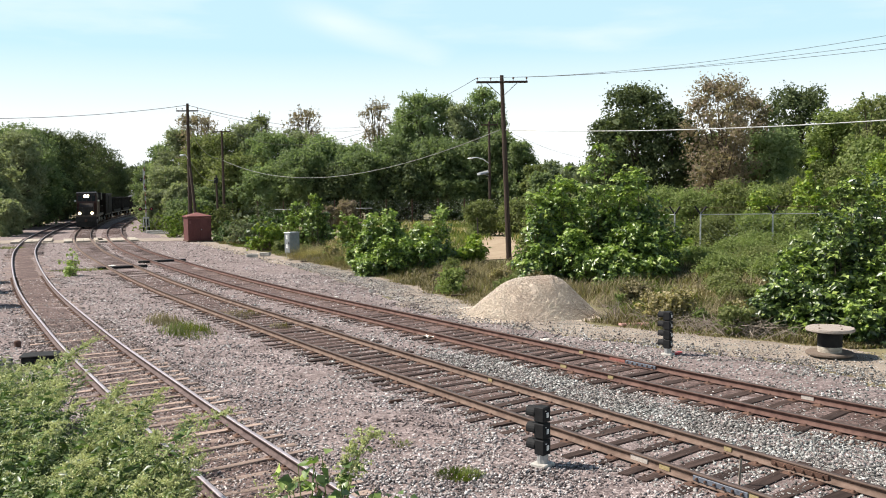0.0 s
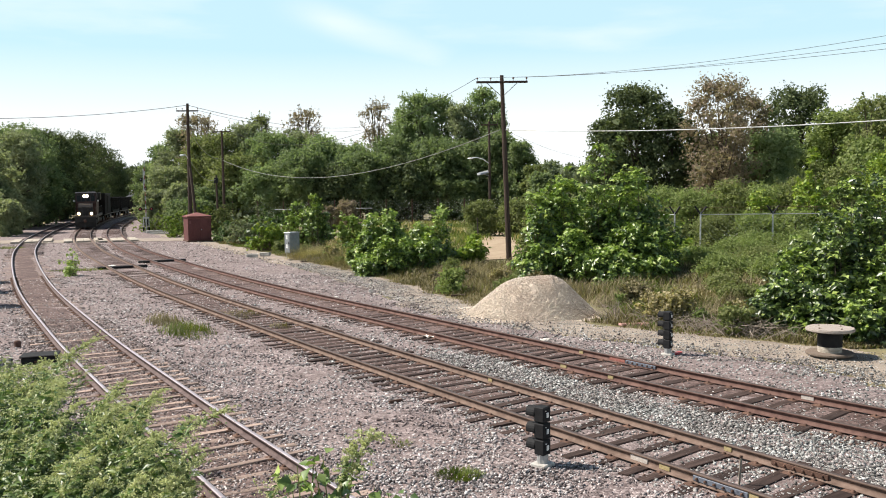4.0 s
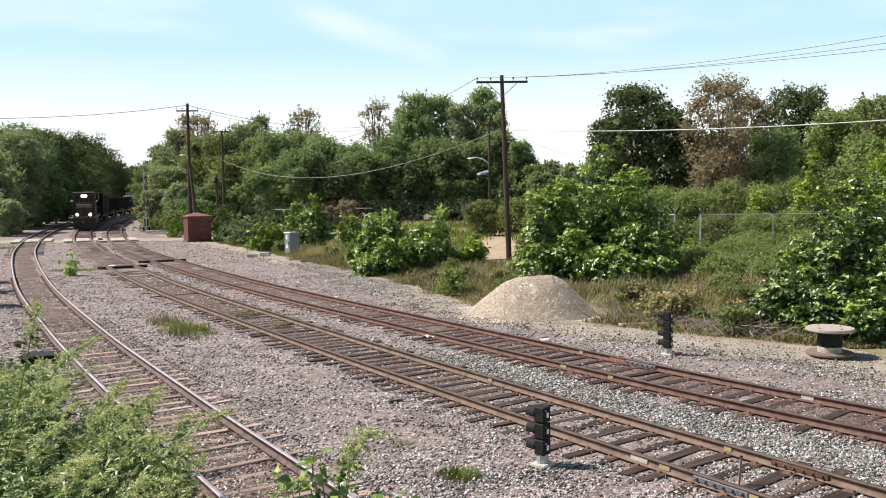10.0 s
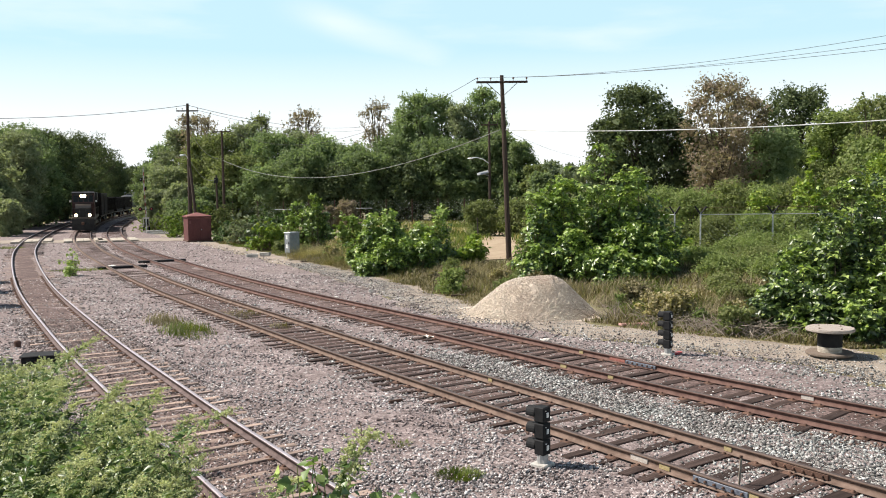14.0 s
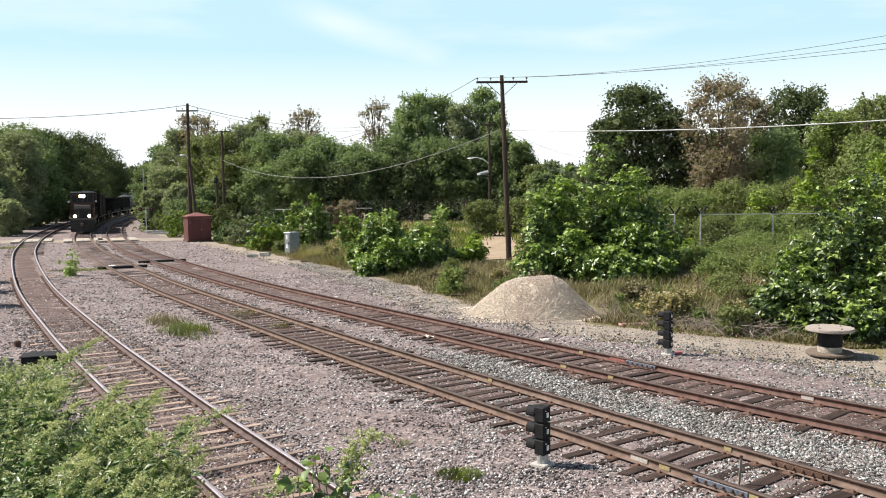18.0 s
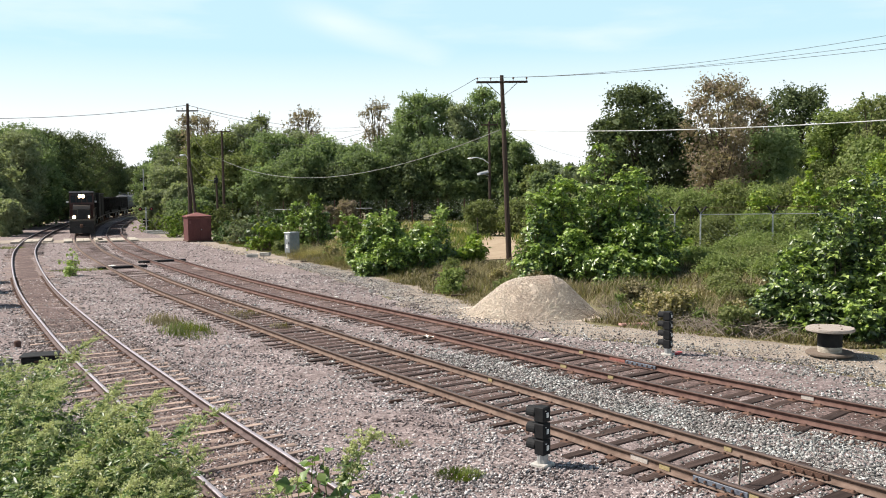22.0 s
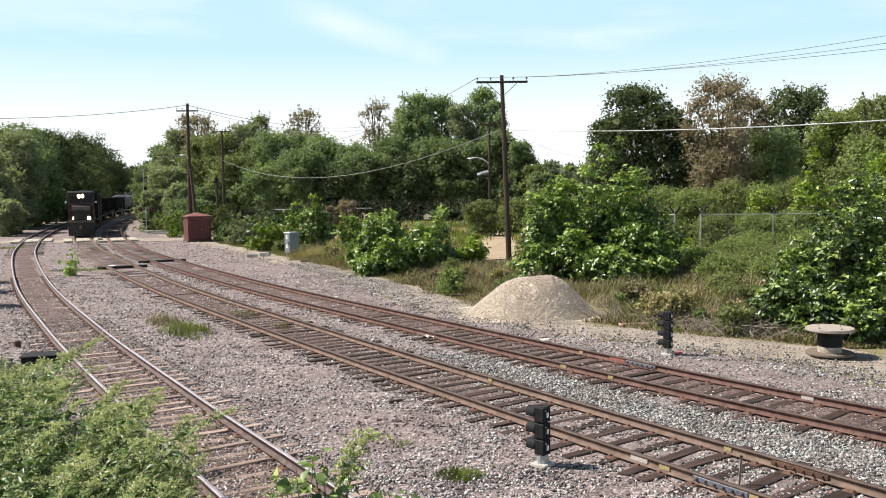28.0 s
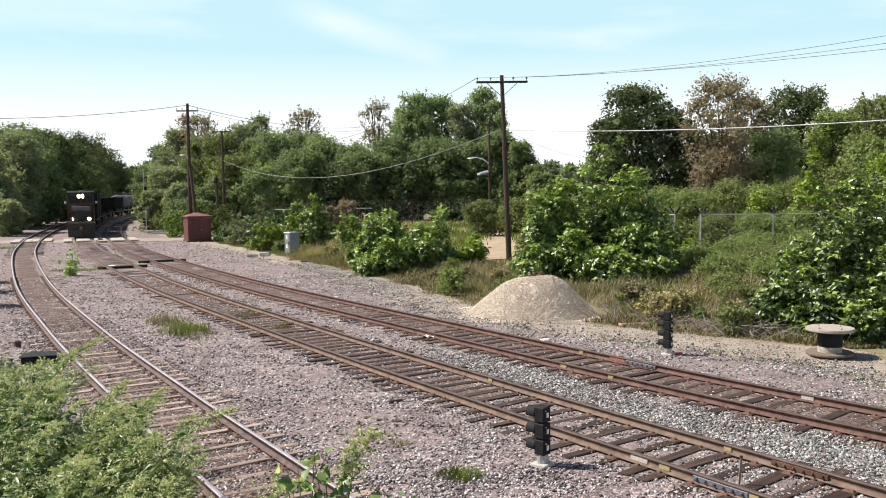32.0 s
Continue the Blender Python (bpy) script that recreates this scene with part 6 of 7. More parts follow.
for k, (x, y, h, r) in enumerate(((15.8, 49.6, 2.6, 1.7), (18.0, 49.2, 2.7, 1.8), (20.3, 48.8, 2.9, 1.7), (13.2, 50.0, 2.4, 1.5), (16.8, 45.6, 1.7, 1.6), (19.2, 44.0, 1.9, 1.6), (14.0, 45.6, 1.0, 1.3), (17.0, 40.2, 1.5, 1.5), (12.6, 41, 1.3, 1.5), (14.4, 38.5, 1.4, 1.6), (12.0, 36.5, 1.2, 1.3), (15.2, 42.6, 1.6, 1.6), (11.0, 33.0, 0.8, 1.1), (13.6, 34.5, 1.4, 1.4), (16.6, 36.5, 1.6, 1.6), (10.6, 30.2, 0.7, 0.9))):
    tree(x, y, h, r, "leaf_soft" if k % 3 else "leaf_olive", 5000, 0.0, 0.1, 0, k + 160, "soft green undergrowth along the fence", "shrub", "shrub")

# ---- bushes ----
RB = "broad-leaved glossy green bush beside the verge"
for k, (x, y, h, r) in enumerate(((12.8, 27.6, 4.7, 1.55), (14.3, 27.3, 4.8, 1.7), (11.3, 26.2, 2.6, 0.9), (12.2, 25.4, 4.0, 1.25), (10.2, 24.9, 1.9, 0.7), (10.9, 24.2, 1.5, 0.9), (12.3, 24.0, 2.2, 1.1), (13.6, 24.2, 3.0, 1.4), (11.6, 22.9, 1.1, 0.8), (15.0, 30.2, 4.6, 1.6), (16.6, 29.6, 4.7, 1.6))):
    bush(x, y, h, r, "leaf_dark", int(2300 + 1800 * h), 0.175, k, 0, RB, paler=0.55)
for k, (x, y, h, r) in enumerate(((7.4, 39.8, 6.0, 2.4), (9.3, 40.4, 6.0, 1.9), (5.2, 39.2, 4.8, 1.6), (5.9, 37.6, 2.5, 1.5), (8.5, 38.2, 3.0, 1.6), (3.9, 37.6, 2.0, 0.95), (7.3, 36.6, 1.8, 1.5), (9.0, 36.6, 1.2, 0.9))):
    bush(x, y, h, r, "leaf_bush", int(2600 + 1900 * h), 0.215, k + 20, 0, "tall broad-leaved green bush behind the gravel heap", paler=1.5)
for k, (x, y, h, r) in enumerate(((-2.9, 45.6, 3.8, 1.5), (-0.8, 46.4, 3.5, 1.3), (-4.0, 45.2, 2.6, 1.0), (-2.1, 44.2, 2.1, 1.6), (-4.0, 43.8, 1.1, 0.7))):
    bush(x, y, h, r, "leaf_bush", int(2300 + 1700 * h), 0.215, k + 40, 0, "broad-leaved green bush at the edge of the gravel", paler=1.9)
for k, (x, y, h, r, m) in enumerate(((-9.2, 62.5, 4.7, 1.25, "leaf_bush"), (-10.9, 66, 3.4, 1.7, "leaf_tip"), (-12.9, 63.6, 2.2, 1.6, "leaf_bright"), (-16.2, 72, 3.3, 2.4, "leaf_wood"), (-20.6, 80, 3.4, 2.0, "leaf_olive"),
                                     (-14.0, 68, 3.0, 2.0, "leaf_weed"), (-7.2, 66, 2.6, 1.6, "leaf_tip"), (-18.6, 76, 2.6, 1.8, "leaf_weed"), (1.55, 47, 1.75, 0.75, "leaf_bright"), (12.6, 44.6, 1.5, 1.0, "leaf_bright"))):
    bush(x, y, h, r, m, int(1600 + 1000 * h), 0.26, k + 60, 0, "leafy bush at the foot of the wood" if m != "leaf_bright" else "bright yellow-green young bush")
for k, (x, y, h, r) in enumerate(((21.8, 50, 6.6, 1.0), (20.0, 53.5, 5.0, 1.2), (22.6, 52.5, 4.8, 1.5), (25.5, 48, 5.2, 1.7))):
    bush(x, y, h, r, "leaf_bright", int(1200 + 600 * h), 0.26, k + 80, 0, "bright yellow-green sapling above the undergrowth")
for k, (x, y, h, r) in enumerate(((-32.0, 97.5, 2.6, 2.0), (-33.5, 98, 2.6, 2.0), (-27.2, 86, 2.4, 1.6), (-34.2, 107, 2.8, 1.7), (-26.0, 90, 3.4, 2.2))):
    bush(x, y, h, r, "leaf_bright" if k % 3 else "leaf_pale", 2600, 0.24, k + 100, 0, "light green bush beside the crossing")
bush(-19.95, 45.4, 1.4, 0.42, "leaf_tip", 620, 0.16, 120, 0, "small leafy weed growing in the ballast", "weed", "weed")
sk = thing("dead_sapling", pose(2.0, 49.0, 0), "thin dark bare sapling beside the sandy path", "sapling")
part("stem", tubed([(0, 0, -0.05), (0.05, 0, 1.4), (0.0, 0, 2.7)], [0.07, 0.055, 0.03], 6), "bark", sk)


# ---- grasses ----
def grass_band():
    rng = np.random.default_rng(31)
    n = 95000
    y = 22 + 54 * rng.random(n) ** 1.3
    wide = np.interp(y, [22, 26, 30, 48, 60], [7, 13, 15, 14, 7])
    x = np.interp(y, EDGE_Y, EDGE_X) + 0.75 + wide * rng.random(n) ** 1.4 + np.sin(y * 1.7) * 0.25 + rng.normal(size=n) * 0.15
    z = np.full(n, -0.04) + np.clip((x - np.interp(y, [15, 22, 30, 50, 70, 95], [13, 9.5, 3, -4, -14, -30]) - 1.5) / 14, 0, 1) * 0.45
    keep = ~((np.abs(y - 29.3) < 1.9) & (np.abs(x - 3.2) < 2.6)) & ~((np.abs(x - 9.7) < 0.9) & (y < 22.5)) & ~((x > 1.8) & (x < 5.6) & (y > 48))
    p = np.stack([x, y, z], 1)[keep]
    h = np.array([max(0.16, 0.34 + 0.5 * noise.noise(Vector((a * 0.35, b * 0.35, 1.0)))) for a, b, c in p]) * np.clip((p[:, 0] - np.interp(p[:, 1], EDGE_Y, EDGE_X)) / 2.4 + 0.05, 0.25, 1.2)
    tone = np.array([noise.noise(Vector((a * 0.22, b * 0.22, 9.0))) for a, b, c in p]) + rng.normal(size=len(p)) * 0.16
    dry = tone > -0.28
    blades("dry_grass", p[dry], h[dry], "grass_dry", "tall dry tan and olive grass along the verge", "grass", 0.75, 0.016, 32)
    blades("green_grass", p[~dry], h[~dry], "grass_green", "tall green grass along the verge", "grass", 0.75, 0.016, 33)


def tuft(x, y, r, count, height, material, label, seed, squeeze=1.0, turn=0):
    rng = np.random.default_rng(seed)
    a, q = rng.uniform(0, math.tau, count), r * np.sqrt(rng.random(count))
    u, v = q * np.cos(a), q * np.sin(a) * squeeze
    c, s = math.cos(radians(turn)), math.sin(radians(turn))
    p = np.stack([u * c - v * s, u * s + v * c, np.zeros(count)], 1)
    for k in range(count):
        p[k] += (rng.normal() * 0.08 * r, rng.normal() * 0.05 * r, 0)
    ob = blades("grass_tuft", p, height * rng.uniform(0.35, 1.2, count) * (1.1 - 0.6 * q / r), material, label, "grass", 0.7, 0.008, seed, "stuff")
    ob.matrix_basis = pose(x, y, -0.01)
    ob["group"] = "grass tufts in the ballast"
    return ob


grass_band()
tuft(-9.3, 28.0, 1.5, 520, 0.5, "grass_dry", "olive grass tuft growing in the ballast", 41, 0.28, 128)
tuft(-7.95, 26.0, 1.5, 560, 0.55, "grass_green", "green grass tuft growing in the ballast", 42, 0.4, 128)
tuft(-7.1, 29.6, 1.4, 380, 0.26, "grass_dry", "olive grass tuft between the ties", 43, 0.4, 125)
tuft(-5.2, 26.8, 0.6, 250, 0.25, "grass_dry", "sparse grass tuft between the ties", 44, 0.5, 125)
tuft(0.2, 12.45, 0.36, 800, 0.15, "grass_green", "low green grass tuft in the ballast", 45, 0.7, 0)
tuft(-0.75, 14.1, 0.2, 120, 0.1, "grass_green", "tiny green grass tuft in the ballast", 46)
tuft(-0.6, 10.9, 0.5, 300, 0.14, "grass_green", "low green grass tuft in the ballast", 47)
tuft(-21.0, 48.5, 1.6, 700, 0.25, "grass_green", "patchy grass beside the track", 48, 0.4, 20)
tuft(-36.5, 70.5, 1.6, 700, 0.3, "grass_green", "patchy grass beside the crossing", 49, 0.6, 20)
tuft(-41.0, 73.0, 2.2, 900, 0.35, "grass_green", "patchy grass beside the crossing", 50, 0.5, 10)
tuft(4.0, 85.5, 4.0, 2600, 0.5, "grass_green", "green grass at the end of the sandy path", 51, 0.5, 0)


for k, (x, y, r, n, h) in enumerate(((-8.7, 54.9, 1.5, 1700, 1.15), (-6.6, 52.6, 1.9, 1900, 1.2), (-5.6, 50.2, 1.6, 1500, 1.0), (-7.8, 57.6, 1.8, 1500, 1.2), (0.6, 41.0, 1.7, 1500, 0.95), (2.0, 38.4, 1.6, 1400, 0.9),
                                      (0.2, 44.0, 1.3, 1000, 0.8), (6.6, 30.6, 1.4, 1300, 0.8), (8.2, 29.2, 1.6, 1500, 0.9), (9.8, 28.6, 1.4, 1200, 0.9), (7.4, 33.4, 1.6, 1300, 0.9))):
    tuft(x, y, r, n, h, "grass_straw" if k < 7 else "grass_dry", "tall soft tan grass standing on the verge", 520 + k, 0.7, 20 * k)["group"] = "stands of tall dry grass"


tuft(-1.2, 60.0, 3.6, 2400, 0.55, "grass_green", "green grass behind the bush", 560, 0.8, 0)
tuft(0.4, 72.0, 4.2, 2600, 0.6, "grass_green", "green grass beside the sandy path", 561, 0.9, 0)
tuft(-5.0, 74.0, 5.0, 2600, 0.7, "grass_green", "green grass behind the bushes", 562, 0.8, 0)


def field_grass():
    """Rough green grass on the open ground behind the middle bushes and along the sandy path."""
    rng = np.random.default_rng(571)
    n = 26000
    y = 55 + 45 * rng.random(n)
    x = rng.uniform(-9.0, 9.5, n)
    left, right = 2.0 + (y - 56) * 0.02 + np.sin(y * 0.2) * 0.5, 5.6 + (y - 56) * 0.06
    keep = (x < left + 0.3 + rng.normal(size=n) * 0.5) | (x > right - 0.5 + rng.normal(size=n) * 0.4) | (y > 79 + rng.normal(size=n) * 2)
    x, y = x[keep], y[keep]
    p = np.stack([x, y, ground_z(x, y) - 0.02], 1)
    tone = np.array([noise.noise(Vector((a * 0.15, b * 0.15, 2.0))) for a, b, c in p])
    h = 0.5 + 0.45 * tone
    for dry, mt, lb in ((False, "grass_green", "rough green grass on the open ground"), (True, "grass_straw", "patches of tan grass on the open ground")):
        k = (tone + rng.normal(size=len(p)) * 0.15 > 0.16) == dry
        blades("field_grass", p[k], h[k], mt, lb, "grass", 0.6, 0.035, 572 + dry)


field_grass()


def verge_weeds():
    """Low weeds of all sizes among the grass of the verge."""
    rng = np.random.default_rng(77)
    for k in range(46):
        y = 23.5 + 38 * rng.random() ** 1.2
        x = float(np.interp(y, EDGE_Y, EDGE_X)) + 1.2 + rng.uniform(0, 4.5)
        if (abs(y - 29.3) < 2.3 and abs(x - 3.2) < 3.0) or (1.6 < x < 5.6 and y > 47):
            continue
        h = rng.uniform(0.4, 1.0)
        tree(x, y, h, h * rng.uniform(0.6, 0.95), ("leaf_soft", "leaf_olive", "grass_dry", "grass_straw")[k % 4], 900, 0.0, 0.11, 0, 300 + k, ("grey-green weed", "olive weed", "dry brown weed", "straw-coloured weed")[k % 4] + " among the verge grass", "weed", "weed")


verge_weeds()


def dead_brush(x, y, seed):
    rng = np.random.default_rng(seed)
    root = thing("dead_brush", pose(x, y, 0), "tangle of dead grey twigs at the edge of the verge", "brush", "dead brush")
    for k in range(38):
        a, l = rng.uniform(0, math.tau), rng.uniform(0.3, 1.05)
        b = Vector(rng.normal(size=3) * (0.5, 0.35, 0)) + Vector((0, 0, 0.02))
        part("branch", tubed([b, b + Vector((math.cos(a) * l * 0.5, math.sin(a) * l * 0.5, l * 0.3)), b + Vector((math.cos(a) * l, math.sin(a) * l, rng.uniform(0.05, 0.5)))], [0.011, 0.008, 0.004], 4), "dead_twig", root)


for k, (x, y) in enumerate(((8.0, 25.3), (7.0, 26.3), (8.6, 24.3), (6.2, 27.6), (-8.3, 52.6), (7.6, 25.7), (6.6, 26.9), (8.3, 24.8), (7.4, 26.9), (9.0, 24.6), (6.0, 28.4), (5.4, 27.9), (9.4, 23.9))):
    dead_brush(x, y, 200 + k)


# ---- weeds near the camera ----
def weed_kind(seed, height, bend, flowers):
    """A tall weed: bent stems, narrow leaves all along them, pale flower spikes at the top."""
    rng = np.random.default_rng(seed)
    root = thing("tall_weed", Matrix(), "tall green flowering weed beside the track", "weed", "tall weeds beside the track")
    pos, nrm, alo, ln, fp, paler = [], [], [], [], [], []
    stem = bmesh.new()
    for k in range(3):
        a = rng.uniform(0, math.tau)
        h = height * rng.uniform(0.6, 1.0)
        b = Vector(rng.normal(size=3) * (0.08, 0.08, 0))
        e = b + Vector((math.cos(a) * 0.22 + bend, math.sin(a) * 0.22, h))
        m = b.lerp(e, 0.55) + Vector((-bend * 0.35, 0, 0.05))
        tube(stem, [b, m, e], [0.009, 0.007, 0.003], 4, False)
        # each leaf is cut into leaflets set along a short rib
        c, cut = 30, 5
        u = 0.08 + 0.92 * rng.random(c)
        q = np.outer((1 - u) ** 2, b) + np.outer(2 * u * (1 - u), m) + np.outer(u * u, e)
        t = rng.uniform(0, math.tau, c)
        out = np.stack([np.cos(t), np.sin(t), rng.uniform(-0.1, 0.8, c)], 1)
        rib = rng.uniform(0.13, 0.27, c) * (1.2 - 0.6 * u)
        paler.append(np.tile(u > 0.86, cut))
        side = np.stack([-np.sin(t), np.cos(t), np.zeros(c)], 1)
        for i in range(cut):
            f, w = (i + 1) / cut, 0.0 if i == cut - 1 else 1.0 if i % 2 else -1.0
            pos.append(q + out * (rib * f * 0.75)[:, None] - np.array([0, 0, 1.0]) * (rib * f * f * 0.3)[:, None])
            alo.append(out + side * w * 0.9)
            nrm.append(np.array([0, 0, 1.0]) - out * 0.25 + rng.normal(size=(c, 3)) * 0.4)
            ln.append(rib * rng.uniform(0.42, 0.66, c))
        for s in range(flowers):
            w = rng.uniform(0, math.tau)
            d = np.array([math.cos(w) * 0.35 + bend * 1.6 + 0.2, math.sin(w) * 0.35, 0.7])
            f, l = 90, rng.uniform(0.16, 0.3)
            fu = rng.random(f)
            q = np.array(e) - np.array([0, 0, 0.12]) + d * (fu * l)[:, None] - np.array([0, 0, 1.0]) * (fu * fu * l * 0.35)[:, None]
            fp.append(q + rng.normal(size=(f, 3)) * (0.016 * (1.2 - fu))[:, None])
    part("stem", stem, "green_stem", root)
    pos, nrm, alo, ln = np.concatenate(pos), np.concatenate(nrm), np.concatenate(alo), np.concatenate(ln)
    paler = np.concatenate(paler)
    for nm, k, mt in (("foliage", ~paler, "leaf_weed"), ("young_leaves", paler, "leaf_weed_tip")):
        link(nm, leaf_mesh(nm, pos[k], nrm[k], alo[k], ln[k], ln[k] * 0.4, 0.35), mt, root)
    if fp:
        fp = np.concatenate(fp)
        sz = rng.uniform(0.009, 0.02, len(fp))
        tagged(link("flower_spray", flake_mesh("flower_spray", fp, rng.normal(size=fp.shape), rng.normal(size=fp.shape), sz, sz), "weed_flower", root), kind="stuff")
    return root


SWAYING = []


def weeds():
    rng = np.random.default_rng(51)
    kinds = [weed_kind(60 + k, (0.75, 1.05, 1.3, 0.85, 1.5, 0.6)[k], (0.05, 0.14, 0.22, 0.1, 0.3, 0.02)[k], (0, 0, 1, 0, 2, 0)[k]) for k in range(6)]
    used, placed = set(), 0
    for k in range(3600):
        y = 7.4 + 11.6 * rng.random()
        edge = float(line_x("a", y)) - 1.0
        x = edge - 6.0 * rng.random() ** 1.25
        if x < -0.56 * y - 1.2 or placed > 230:
            continue
        if x > -10.2 and y > 16.3 and x < -7.6:
            continue
        # bare spots
        if noise.noise(Vector((x * 0.7, y * 0.7, 4.0))) < -0.18 or (y > 16.2 and x > edge - 1.4 and rng.random() < 0.8) or y > 18.2 + 0.4 * x + 3.6:
            continue
        i = int(rng.integers(6))
        if x > edge - 0.6 and i == 4:
            i = 1
        s = rng.uniform(0.75, 1.1)
        # the weeds leave the rail clear, but for a few that lean over it
        tall = (0.75, 1.05, 1.3, 0.85, 1.5, 0.6)[i] * 0.9
        g = 4.28 / (4.28 - tall)
        if -10.9 < x * g * 1.06 < -7.8 and 16.4 < y * g * 1.06 < 23:
            continue
        if x * g > float(line_x("a", y * g)) - 1.0:
            continue
        m = pose(x, y, -0.03, rng.normal() * 5, 2 + rng.normal() * 6, rng.uniform(-45, 45))
        if i not in used:
            used.add(i)
            ob = kinds[i]
            ob.matrix_basis = m
        else:
            ob = copy_thing(kinds[i], m)
        placed += 1
        if placed % 5 == 0:
            SWAYING.append((ob, m, rng.uniform(0, 6.28), rng.uniform(1.5, 4.5)))


weeds()


def plume(base, tip, seed, flower=0.45, leaves=70, size=0.13, sway=1.6, full=1.0):
    """A tall weed that arches over, with drooping leaves and a long pale flower plume."""
    rng = np.random.default_rng(seed)
    root = thing("flowering_weed", pose(*base), "arching green weed with a long pale flower plume", "weed", "flowering weeds beside the track")
    e = Vector(tip) - Vector(base)
    m = Vector((e.x * 0.2, e.y * 0.2, e.z * 0.82))

    def at(u):
        return np.outer(2 * u * (1 - u), m) + np.outer(u * u, e)
    part("stem", tubed([tuple(q) for q in at(np.linspace(0, 1, 7))], [0.012, 0.011, 0.009, 0.008, 0.006, 0.004, 0.002], 5), "green_stem", root)
    u = 0.25 + 0.65 * rng.random(leaves) ** 0.8
    t = rng.uniform(0, math.tau, leaves)
    out = np.stack([np.cos(t), np.sin(t), rng.uniform(-0.5, 0.4, leaves)], 1)
    ln = size * rng.uniform(0.7, 1.4, leaves) * (1.3 - 0.7 * u)
    link("foliage", leaf_mesh("foliage", at(u) + out * 0.02, np.array([0, 0, 1.0]) - out * 0.3 + rng.normal(size=(leaves, 3)) * 0.4, out, ln, ln * 0.34, 0.35), "leaf_weed", root)
    # the plume: short side tassels along the bent top
    k = int(24 * full)
    w = 1 - flower * rng.random(k) ** 1.2
    q = at(w)
    d = rng.normal(size=(k, 3)) * (0.8, 0.8, 0.3) + np.array(e.normalized()) * 0.8
    c = 26
    f = rng.random((k, c, 1))
    fp = q[:, None, :] + d[:, None, :] * f * (0.09 * (1.25 - w))[:, None, None] * 2.2 * full - np.array([0, 0, 0.05]) * f * f
    fp = fp.reshape(-1, 3) + rng.normal(size=(k * c, 3)) * 0.008
    sz = rng.uniform(0.012, 0.026, len(fp))
    tagged(link("flower_plume", flake_mesh("flower_plume", fp, rng.normal(size=fp.shape), rng.normal(size=fp.shape), sz, sz), "weed_flower", root, "pale yellow-green flower plume"), kind="stuff")
    SWAYING.append((root, pose(*base), rng.uniform(0, 6.28), sway))
    return root


def broad_weed(x, y, height, seed, stems=4, leaves=34, size=0.1):
    """A clump of stems with broad, loosely set leaves at the top."""
    rng = np.random.default_rng(seed)
    root = thing("broad_leaved_weed", pose(x, y, 0), "broad-leaved green weed standing in the ballast", "weed", "broad-leaved weeds below the camera")
    pos, alo = [], []
    for k in range(stems):
        a = rng.uniform(0, math.tau)
        e = Vector((math.cos(a) * 0.16, math.sin(a) * 0.1, height * rng.uniform(0.9, 1.0)))
        m = Vector((0, 0, height * 0.6))
        part("stem", tubed([(0, 0, -0.05), m, e], [0.012, 0.009, 0.003], 5), "green_stem", root)
        for i in range(leaves // stems):
            u = 1 - 0.35 * rng.random() ** 1.3
            w = rng.uniform(0, math.tau)
            d = Vector((math.cos(w), math.sin(w), rng.uniform(-0.3, 0.35)))
            pos.append(m * 2 * u * (1 - u) + e * u * u + d * 0.05), alo.append(d)
    pos, alo = np.array(pos), np.array(alo)
    ln = size * rng.uniform(0.6, 1.25, len(pos))
    link("foliage", leaf_mesh("foliage", pos, np.array([0, -0.3, 0.9]) + rng.normal(size=pos.shape) * 0.45, alo, ln, ln * 0.8, 0.3), "leaf_bush" if seed % 2 else "leaf_weed", root)
    SWAYING.append((root, pose(x, y, 0), rng.uniform(0, 6.28), 0.6))
    return root


for k, (b, e) in enumerate((((-6.7, 13.0, 0), (-5.6, 13.5, 1.98)), ((-6.9, 13.3, 0), (-5.95, 13.6, 1.72)), ((-6.5, 12.6, 0), (-5.9, 12.8, 1.45)), ((-4.3, 10.2, 0), (-3.55, 10.5, 1.86)), ((-4.5, 10.3, 0), (-3.85, 10.6, 1.5)),
                            ((-4.6, 10.0, 0), (-3.9, 10.2, 1.45)), ((-3.7, 9.0, 0), (-2.4, 9.3, 1.9)), ((-4.0, 9.3, 0), (-3.3, 9.4, 1.6)), ((-4.7, 10.3, 0), (-4.2, 10.5, 1.55)), ((-5.0, 9.4, 0), (-4.4, 9.5, 1.7)),
                            ((-5.3, 10.6, 0), (-4.7, 10.8, 1.6)), ((-5.9, 11.3, 0), (-5.2, 11.5, 1.75)), ((-5.6, 10.2, 0), (-5.1, 10.3, 1.85)), ((-6.2, 12.0, 0), (-5.5, 12.1, 1.4)), ((-7.3, 14.0, 0), (-6.7, 14.2, 1.5)),
                            ((-4.5, 9.0, 0), (-3.9, 9.0, 1.5)), ((-4.3, 8.6, 0), (-3.7, 8.6, 1.55)), ((-7.0, 12.6, 0), (-6.4, 12.7, 1.7)))):
    plume(b, e, 400 + k, 0.42, 60, 0.15, 1.6, 2.2 if k < 3 else 1.7)
prng = np.random.default_rng(499)
for k in range(34):
    y = prng.uniform(8.2, 14.0)
    x = float(line_x("a", y)) - 1.5 - prng.uniform(0.0, 2.6)
    plume((x, y, 0), (x + prng.uniform(0.15, 0.55), y + prng.uniform(-0.1, 0.3), prng.uniform(0.95, 1.45)), 500 + k, 0.42, 50, 0.13, 1.8, 1.7)
plume((-1.15, 6.25, 0), (-0.55, 6.5, 2.42), 440, 0.3, 30, 0.1, 0.7, 1.5)
